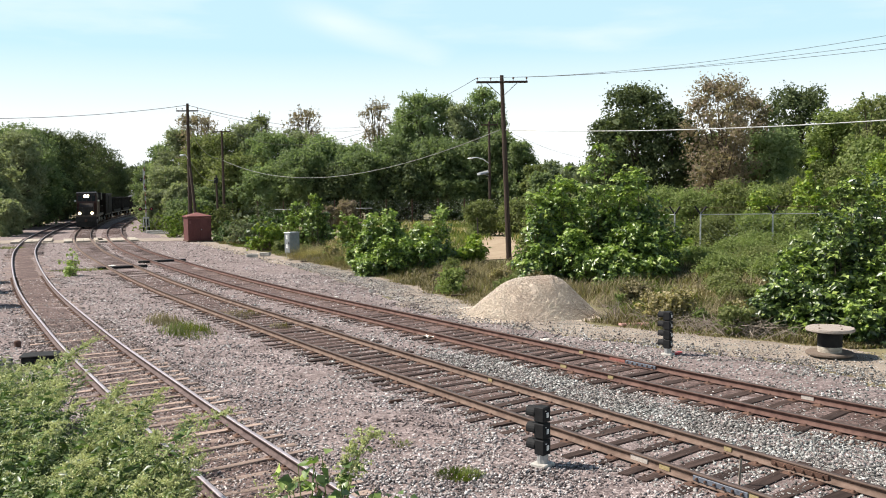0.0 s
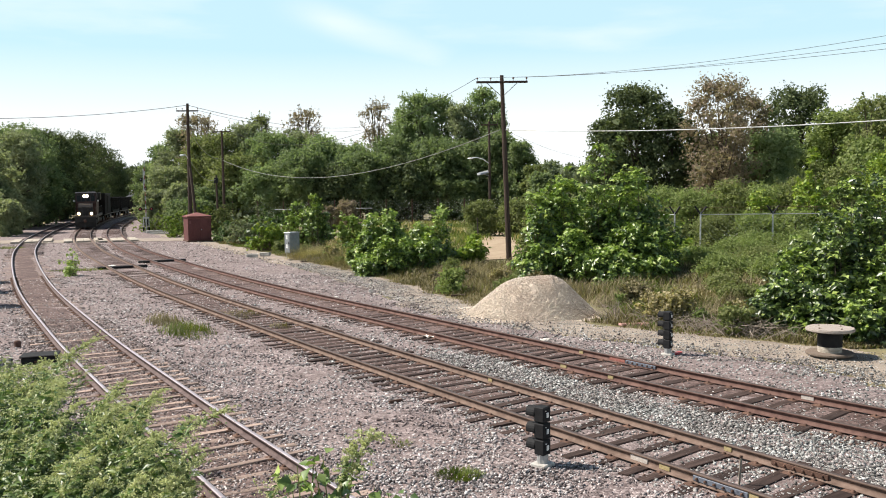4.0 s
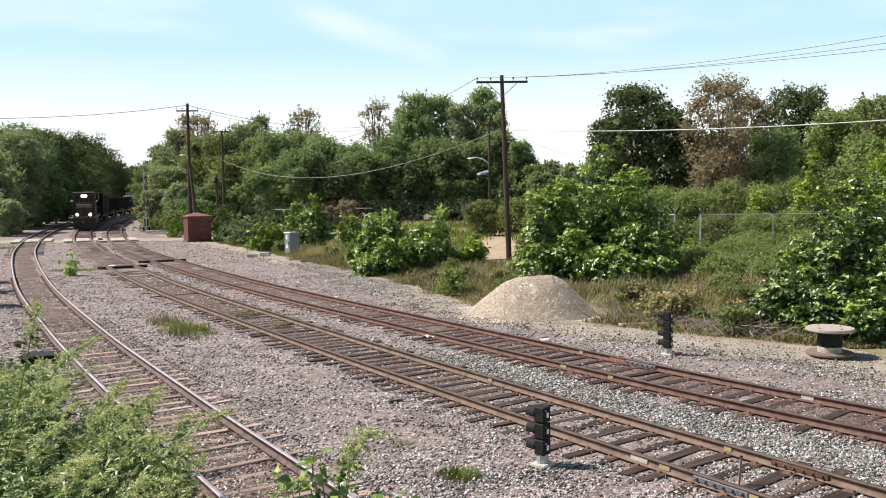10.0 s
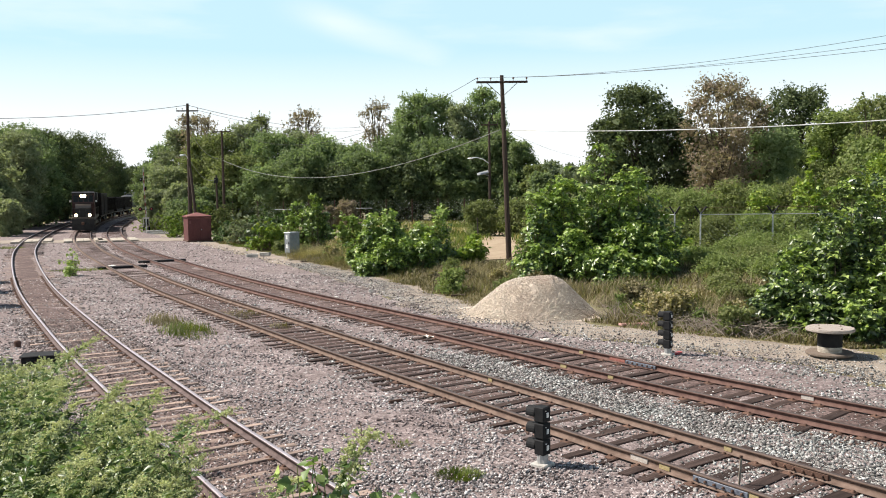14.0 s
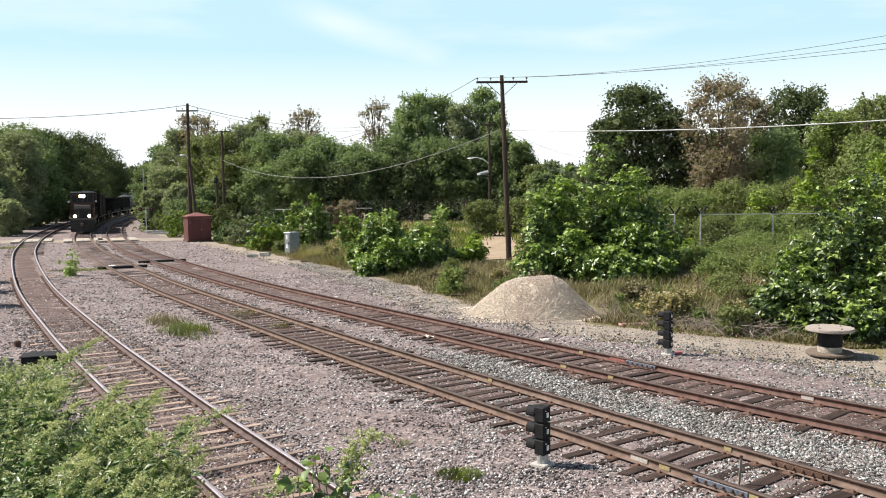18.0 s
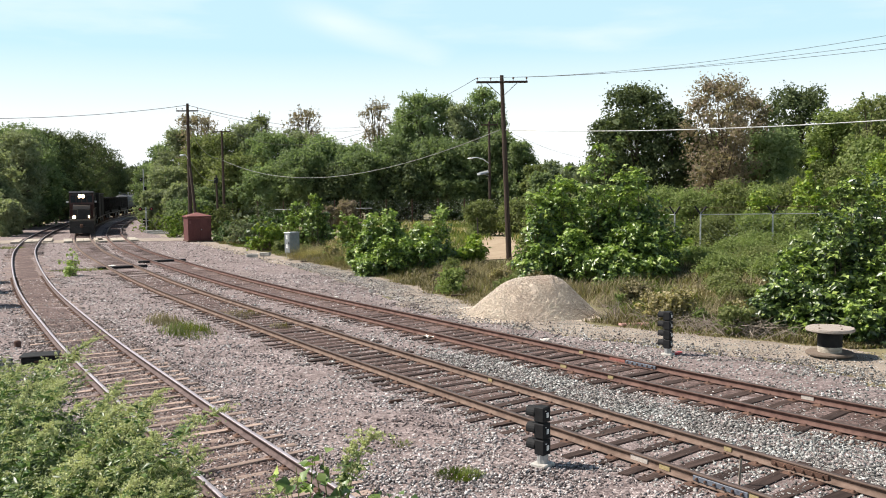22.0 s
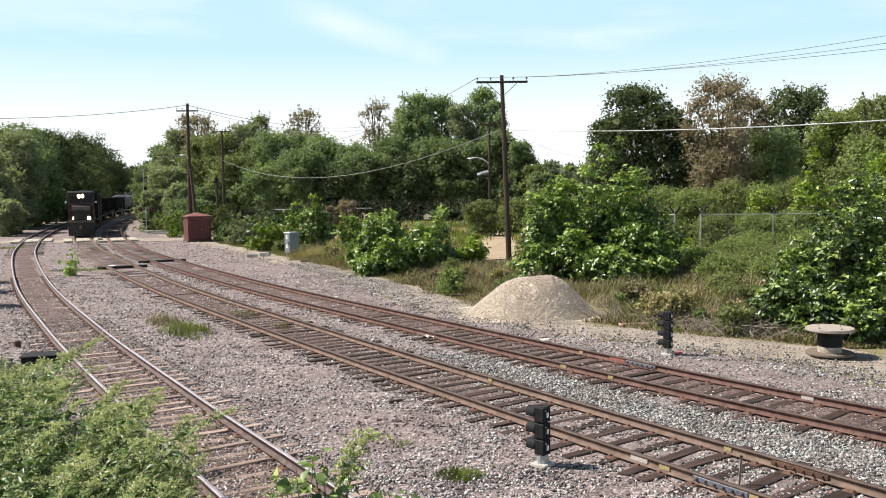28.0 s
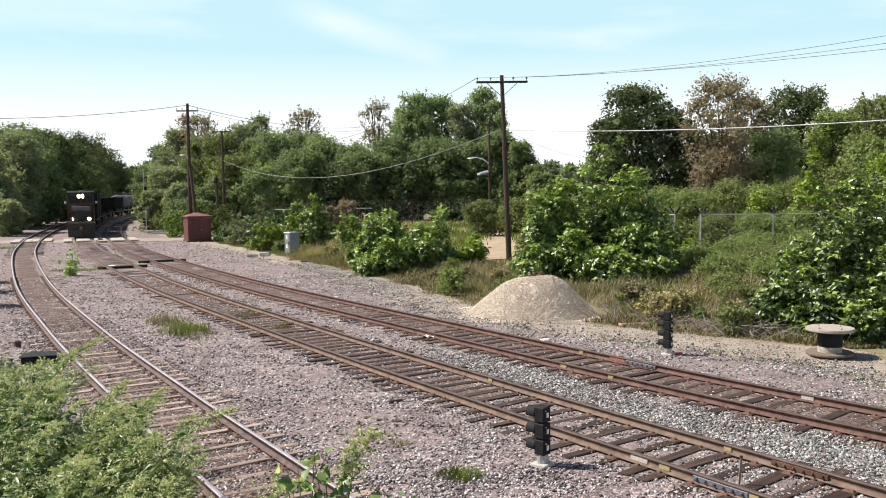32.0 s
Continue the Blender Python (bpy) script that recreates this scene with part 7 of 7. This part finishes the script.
plume((-0.95, 6.2, 0), (-0.75, 6.5, 2.3), 445, 0.25, 30, 0.12, 0.7, 1.2)
broad_weed(-1.08, 6.28, 2.27, 441, 5, 60)
broad_weed(-0.88, 6.3, 2.3, 442, 5, 55)
broad_weed(-0.68, 6.3, 2.14, 443, 4, 34)
broad_weed(-0.33, 6.3, 2.05, 444, 4, 26)

# bushes added out of view only so that their shade falls on the ballast
for k, (x, y, h) in enumerate(((-18.8, 33.0, 2.7), (-21.5, 38.0, 2.4), (-23.5, 42.0, 2.0), (-12.9, 19.8, 3.2), (-13.6, 21.6, 3.4))):
    bush(x, y, h, 0.9, "leaf_bush", 1800, 0.25, 400 + k, 0, "unseen leafy bush added to shade the ballast")
GUSTY = plume((-6.0, 11.0, 0), (-5.98, 11.05, 2.95), 478, 0.36, 90, 0.15, 1.6, 1.8)
GUSTY_AT = SWAYING.pop()[1]


# ---- the train ----
def wheel(parent, x, y):
    bm = bmesh.new()
    s = 1 if x > 0 else -1
    lathe(bm, [(0.5, -0.07), (0.53, -0.05), (0.5, -0.03), (0.49, 0.07), (0.38, 0.07), (0.36, 0.03), (0.15, 0.04), (0.12, 0.09)], 20, pose(x, y, 0.5, 0, 90 * s))
    return part("wheel", bm, "rust_dark", parent)


def truck(root, y, axles, spread):
    """A bogie: side frames, axle boxes, springs and wheels."""
    bm = bmesh.new()
    for s in (-1, 1):
        side_prism(bm, [(y - spread - 0.5, 0.45), (y + spread + 0.5, 0.45), (y + spread + 0.5, 0.72), (y + spread, 0.95), (y - spread, 0.95), (y - spread - 0.5, 0.72)], s * 0.98, s * 1.12)
    box(bm, -1.0, 1.0, y - 0.35, y + 0.35, 0.55, 0.95)
    t = part("truck_frame", bm, "black_metal", root)
    for k in range(axles):
        yy = y - spread + 2 * spread * k / (axles - 1)
        for s in (-1, 1):
            wheel(t, s * 0.75, yy)
        part("axle", tubed([(-0.74, yy, 0.5), (0.74, yy, 0.5)], 0.08, 8), "rust_dark", t)
    return t


def locomotive():
    """A six-axle hood unit; its front looks towards -y, the origin lies at the railhead below its middle."""
    L = 10.6
    root = thing("diesel_locomotive", Matrix(), "dark maroon and black diesel locomotive with lit headlights", "locomotive")
    part("underframe", boxed(-1.5, 1.5, -L + 0.6, L - 0.6, 1.25, 1.6, 0.04), "loco_black", root)
    part("fuel_tank", boxed(-1.35, 1.35, -2.6, 2.6, 0.45, 1.25, 0.12), "loco_black", root)
    truck(root, -6.4, 3, 1.9), truck(root, 6.4, 3, 1.9)
    # nose, cab, long hood
    bm = bmesh.new()
    side_prism(bm, [(-9.7, 1.6), (-8.0, 1.6), (-8.0, 3.25), (-9.45, 3.0), (-9.7, 2.7)], -1.05, 1.05)
    nose = part("nose", bm, "loco_black", root)
    part("nose_door", boxed(-0.32, 0.32, -9.735, -9.69, 1.65, 2.65, 0.01), "loco_black", nose)
    bm = bmesh.new()
    side_prism(bm, [(-8.0, 1.6), (-5.4, 1.6), (-5.4, 4.35), (-5.7, 4.5), (-7.7, 4.5), (-8.12, 4.3), (-8.3, 3.2)], -1.5, 1.5)
    cab = part("cab", bm, "loco_maroon", root)
    roof = bmesh.new()
    side_prism(roof, [(-8.3, 4.36), (-5.3, 4.4), (-5.3, 4.52), (-7.8, 4.6), (-8.35, 4.44)], -1.52, 1.52)
    part("cab_roof", roof, "loco_black", cab)
    for x0, x1 in ((-1.32, -0.72), (-0.62, -0.06), (0.06, 0.62), (0.72, 1.32)):
        w = bmesh.new()
        box(w, x0, x1, -0.02, 0.02, 0, 0.78, 0.01, pose(0, -8.29, 3.38, -9))
        part("windscreen", w, "dark_glass", cab, "dark glass pane")
    for s in (-1, 1):
        part("side_window", boxed(s * 1.5 - 0.02, s * 1.5 + 0.02, -7.5, -6.2, 3.3, 4.0, 0.01), "lens", cab)
        part("mirror", boxed(s * 1.75 - 0.13, s * 1.75 + 0.13, -7.9, -7.8, 3.35, 3.55, 0.02), "lamp_white", cab, "pale wing mirror")
        nb = bmesh.new()
        box(nb, s * 0.82 - 0.35, s * 0.82 + 0.35, -8.4, -8.2, 4.1, 4.36, 0.02)
        part("number_board", nb, "loco_black", cab)
    hl = part("headlight_housing", boxed(-0.42, 0.42, -8.48, -8.2, 3.84, 4.3, 0.04), "loco_black", cab)
    for s in (-1, 1):
        ln = bmesh.new()
        lathe(ln, [(0.2, 0), (0.19, 0.03), (0.12, 0.05)], 18, pose(s * 0.21, -8.48, 4.06, 90))
        part("headlamp", ln, "lamp_glow", hl, "glowing white headlamp")
    part("long_hood", boxed(-0.95, 0.95, -5.4, 9.3, 1.6, 4.25, 0.1), "loco_maroon", root)
    part("dynamic_brake", boxed(-1.15, 1.15, -1.5, 3.0, 3.7, 4.4, 0.08), "loco_black", root)
    part("radiator", boxed(-1.45, 1.45, 5.2, 9.0, 3.5, 4.55, 0.1), "loco_black", root)
    for y in (-0.6, 1.2, 5.9, 7.1, 8.3):
        bm = bmesh.new()
        lathe(bm, [(0.55, 0), (0.55, 0.14), (0.4, 0.18)], 16, pose(0, y, 4.4 if y < 4 else 4.55))
        part("roof_fan", bm, "loco_black", root)
    part("exhaust_stack", boxed(-0.4, 0.4, -2.8, -2.3, 4.25, 4.6, 0.03), "loco_black", root)
    # front platform and pilot
    part("pilot", boxed(-1.5, 1.5, -10.55, -10.35, 0.55, 1.6, 0.03), "loco_black", root)
    bm = bmesh.new()
    prism(bm, [(-1.5, -10.4), (-0.1, -10.95), (0.1, -10.95), (1.5, -10.4), (1.5, -10.3), (-1.5, -10.3)], 0.12, 0.85)
    part("plough", bm, "loco_black", root)
    part("front_sill", boxed(-1.5, 1.5, -10.6, -10.5, 1.42, 1.6, 0.01), "loco_grey", root, "pale grey sill stripe")
    cp = part("coupler", boxed(-0.16, 0.16, -11.2, -10.5, 0.78, 1.08, 0.05), "rust_dark", root)
    part("knuckle", boxed(-0.2, 0.12, -11.35, -11.15, 0.76, 1.1, 0.05), "rust_dark", cp)
    for s in (-1, 1):
        for k in range(4):
            part("step", boxed(s * 1.28 - 0.25, s * 1.28 + 0.25, -10.3 + 0.08 * k, -9.95 + 0.04 * k, 0.4 + 0.3 * k, 0.43 + 0.3 * k), "loco_grey", root)
        rl = part("front_handrail", tubed([(s * 1.45, -10.45, 1.6), (s * 1.45, -10.45, 2.65), (s * 0.45, -10.45, 2.65), (s * 0.45, -10.45, 1.6)], 0.022, 6), "loco_grey", root, "pale handrail")
        part("side_handrail", tubed([(s * 1.47, -9.8, 1.6), (s * 1.47, -9.6, 2.6), (s * 1.47, 9.8, 2.6), (s * 1.47, 10.0, 1.6)], 0.02, 6), "loco_grey", root, "pale handrail")
        for k in range(9):
            part("stanchion", tubed([(s * 1.47, -8 + k * 2.1, 1.6), (s * 1.47, -8 + k * 2.1, 2.6)], 0.016, 5), "loco_grey", root)
    part("rear_coupler", boxed(-0.16, 0.16, 10.0, 10.9, 0.78, 1.08, 0.05), "rust_dark", root)
    ditch = []
    for s in (-1, 1):
        bm = bmesh.new()
        lathe(bm, [(0.22, 0.0), (0.24, 0.16), (0.22, 0.2)], 16, pose(s * 0.73, -10.36, 1.86, 90))
        part("ditch_light_housing", bm, "loco_black", root)
        ln = bmesh.new()
        lathe(ln, [(0.17, -0.015), (0.17, 0.015)], 16, pose(0, 0, 0, 90))
        d = part("ditch_lamp", ln, "lamp_glow", root, "glowing white ditch lamp")
        d.matrix_basis = pose(s * 0.73, -10.72, 1.86)
        ditch.append(d)
    return root, ditch


def hopper(material="car_dark"):
    """An open hopper wagon with ribbed, sloping ends."""
    root = thing("hopper_wagon", Matrix(), "dark open hopper wagon with ribbed sides", "wagon", "wagons of the train")
    part("sill", boxed(-1.3, 1.3, -7.4, 7.4, 1.05, 1.3, 0.03), "black_metal", root)
    bm = bmesh.new()
    side_prism(bm, [(-7.3, 2.2), (-7.3, 3.7), (7.3, 3.7), (7.3, 2.2), (5.0, 1.25), (-5.0, 1.25)], -1.5, 1.5)
    part("hopper_body", bm, material, root)
    for s in (-1, 1):
        for k in range(12):
            part("rib", boxed(s * 1.5 if s > 0 else -1.58, 1.58 if s > 0 else -1.5, -7.0 + k * 1.27, -6.88 + k * 1.27, 1.7, 3.7), material, root)
        part("top_chord", boxed(s * 1.52 - 0.08, s * 1.52 + 0.08, -7.4, 7.4, 3.66, 3.8, 0.02), material, root)
    truck(root, -5.4, 2, 0.9), truck(root, 5.4, 2, 0.9)
    for s in (-1, 1):
        part("coupler", boxed(-0.15, 0.15, min(s * 7.3, s * 8.0), max(s * 7.3, s * 8.0), 0.78, 1.08, 0.04), "rust_dark", root)
    return root


def boxcar():
    """A tall closed wagon with sliding doors, ladders and a ribbed roof."""
    root = thing("boxcar", Matrix(), "tall dark brown boxcar with sliding doors", "wagon", "wagons of the train")
    part("sill", boxed(-1.35, 1.35, -7.4, 7.4, 1.05, 1.3, 0.03), "black_metal", root)
    part("body", boxed(-1.5, 1.5, -7.5, 7.5, 1.3, 4.35, 0.05), "car_dark", root)
    bm = bmesh.new()
    prism(bm, [(-1.55, -7.55), (1.55, -7.55), (1.55, 7.55), (-1.55, 7.55)], 4.3, 4.42)
    part("roof", bm, "loco_black", root)
    for k in range(10):
        part("roof_rib", boxed(-1.52, 1.52, -7.0 + k * 1.55, -6.9 + k * 1.55, 4.42, 4.47), "loco_black", root)
    for s in (-1, 1):
        d = part("sliding_door", boxed(min(s * 1.5, s * 1.56), max(s * 1.5, s * 1.56), -1.4, 1.4, 1.35, 4.15, 0.01), "car_dark", root)
        part("door_rail", boxed(min(s * 1.56, s * 1.6), max(s * 1.56, s * 1.6), -3.4, 3.4, 4.12, 4.2), "black_metal", d)
        for k in range(6):
            part("rung", tubed([(s * 1.56, -7.3, 1.5 + k * 0.42), (s * 1.56, -6.8, 1.5 + k * 0.42)], 0.014, 5), "loco_grey", root)
        for k in range(7):
            part("end_rib", boxed(-1.4, 1.4, min(s * 7.5, s * 7.58), max(s * 7.5, s * 7.58), 1.5 + k * 0.4, 1.6 + k * 0.4), "car_dark", root)
    truck(root, -5.4, 2, 0.9), truck(root, 5.4, 2, 0.9)
    for s in (-1, 1):
        part("coupler", boxed(-0.15, 0.15, min(s * 7.4, s * 8.0), max(s * 7.4, s * 8.0), 0.78, 1.08, 0.04), "rust_dark", root)
    return root


def tank_wagon():
    """A grey tank wagon: a long barrel with domed ends, saddles, a walkway and a hatch."""
    root = thing("tank_wagon", Matrix(), "grey tank wagon with a rounded barrel", "wagon", "wagons of the train")
    part("sill", boxed(-1.3, 1.3, -7.4, 7.4, 1.0, 1.25, 0.03), "black_metal", root)
    bm = bmesh.new()
    lathe(bm, [(0.3, -7.25), (0.9, -7.1), (1.3, -6.75), (1.45, -6.2), (1.45, 6.2), (1.3, 6.75), (0.9, 7.1), (0.3, 7.25)], 24, pose(0, 0, 2.68, 90))
    part("barrel", bm, "tank_grey", root, smooth=True)
    for y in (-4.6, 4.6):
        part("saddle", boxed(-1.2, 1.2, y - 0.25, y + 0.25, 1.25, 1.75, 0.03), "black_metal", root)
    bm = bmesh.new()
    lathe(bm, [(0.5, 0), (0.5, 0.28), (0.42, 0.34)], 16, pose(0, 0, 4.08))
    part("hatch", bm, "tank_grey", root)
    part("walkway", boxed(-0.8, 0.8, -1.5, 1.5, 4.06, 4.12, 0.01), "galvanised", root)
    for s in (-1, 1):
        part("handrail", tubed([(s * 0.8, -1.5, 4.1), (s * 0.8, -1.5, 4.75), (s * 0.8, 1.5, 4.75), (s * 0.8, 1.5, 4.1)], 0.025, 5), "galvanised", root)
        part("coupler", boxed(-0.15, 0.15, min(s * 7.3, s * 8.0), max(s * 7.3, s * 8.0), 0.78, 1.08, 0.04), "rust_dark", root)
    truck(root, -5.4, 2, 0.9), truck(root, 5.4, 2, 0.9)
    return root


RAIL_TOP = 0.185
TRACK_S = np.arange(len(CURVE["b"])) * 0.25


def vehicle_pose(s, base):
    """Pose of a vehicle whose middle is at the length s along the line, on two bogies base apart."""
    def at(u):
        return np.array([np.interp(u, TRACK_S, CURVE["b"][:, 0]), np.interp(u, TRACK_S, CURVE["b"][:, 1])])
    a, b = at(s - base / 2), at(s + base / 2)
    d, m = b - a, (a + b) / 2
    return pose(m[0], m[1], RAIL_TOP, 0, 0, math.degrees(math.atan2(d[0], -d[1])))


def s_at_y(y):
    return float(np.interp(-y, -CURVE["b"][:, 1], TRACK_S))


FRONT = [(0.0, 108.8), (3.0, 107.2), (5.5, 105.3), (8.0, 103.3), (11.0, 100.8), (14.0, 98.0), (16.5, 95.5), (18.5, 93.3), (21.0, 90.8), (25.0, 87.1), (28.5, 84.4), (32.0, 82.0)]
LOCO, DITCH = locomotive()
for ob in LOCO.children_recursive:
    # a narrow body over the bogies
    if not ob.name.startswith(("truck", "wheel", "axle", "ditch")):
        ob.data.transform(Matrix.Diagonal((0.81, 1, 1, 1)))
WAGONS = []
w0 = hopper()
tank = tank_wagon()
for k in range(6):
    WAGONS.append((boxcar() if k == 0 else w0 if k == 1 else tank if k == 4 else copy_thing(tank if k == 5 else w0, Matrix()), 10.9 + 8.0 + 16.0 * k))


def motions():
    walk(LOCO, [(t, vehicle_pose(s_at_y(y) - 10.95, 12.8)) for t, y in FRONT])
    for ob, back in WAGONS:
        walk(ob, [(t, vehicle_pose(s_at_y(y) - 10.95 - back, 10.8)) for t, y in FRONT])
    # the ditch lamps blink in turn once the train nears the road: each swings aside and back
    for k, lamp in enumerate(DITCH):
        x = (-0.73, 0.73)[k]
        rows = [(0.0, 0.0), (18.6, 0.0)]
        t, aside = 18.7, k == 1
        while t < 31.9:
            rows += [(t, 86.0 if aside else 0.0), (min(t + 0.42, 32.0), 86.0 if aside else 0.0)]
            t += 0.525
            aside = not aside
        if rows[-1][0] < 31.99:
            rows.append((32.0, rows[-1][1]))
        walk(lamp, [(u, pose(x, -10.72, 1.86, 0, 0, a)) for u, a in rows])
    # the gate arm comes down towards the tracks
    walk(GATE_ARM, [(t, pose(0, -0.14, 1.35, a)) for t, a in ((0.0, 0.0), (12.0, 0.0), (13.0, 12.0), (14.0, 26.0), (14.5, 36.0), (15.5, 66.0), (16.3, 88.0), (32.0, 88.0))])
    # one tall shoot leans into view in two gusts
    walk(GUSTY, [(t, GUSTY_AT @ pose(0, 0, 0, 0, a, 0)) for t, a in ((0, -3), (2, -2), (5.8, -3), (6.5, 6), (7.0, 14), (7.5, 22), (8.0, 20), (8.5, 12.5), (9.0, 12), (10.0, 13), (10.5, 8.5), (11.0, 12), (11.8, -2), (12.1, -2), (12.5, 8.5), (13.0, 12), (13.5, -2), (14.0, -2), (14.5, 7), (15.5, -2), (20, -3), (26, -2), (32, -3))])
    # wind in the weeds
    for ob, m, phase, amount in SWAYING:
        rows = []
        for i in range(33):
            a = amount * (math.sin(i * 1.9 + phase) + 0.6 * math.sin(i * 0.83 + 2 * phase))
            b = amount * 0.7 * math.sin(i * 1.37 + phase * 1.7)
            rows.append((float(i), m @ pose(0, 0, 0, a, b, 0)))
        walk(ob, rows)


motions()
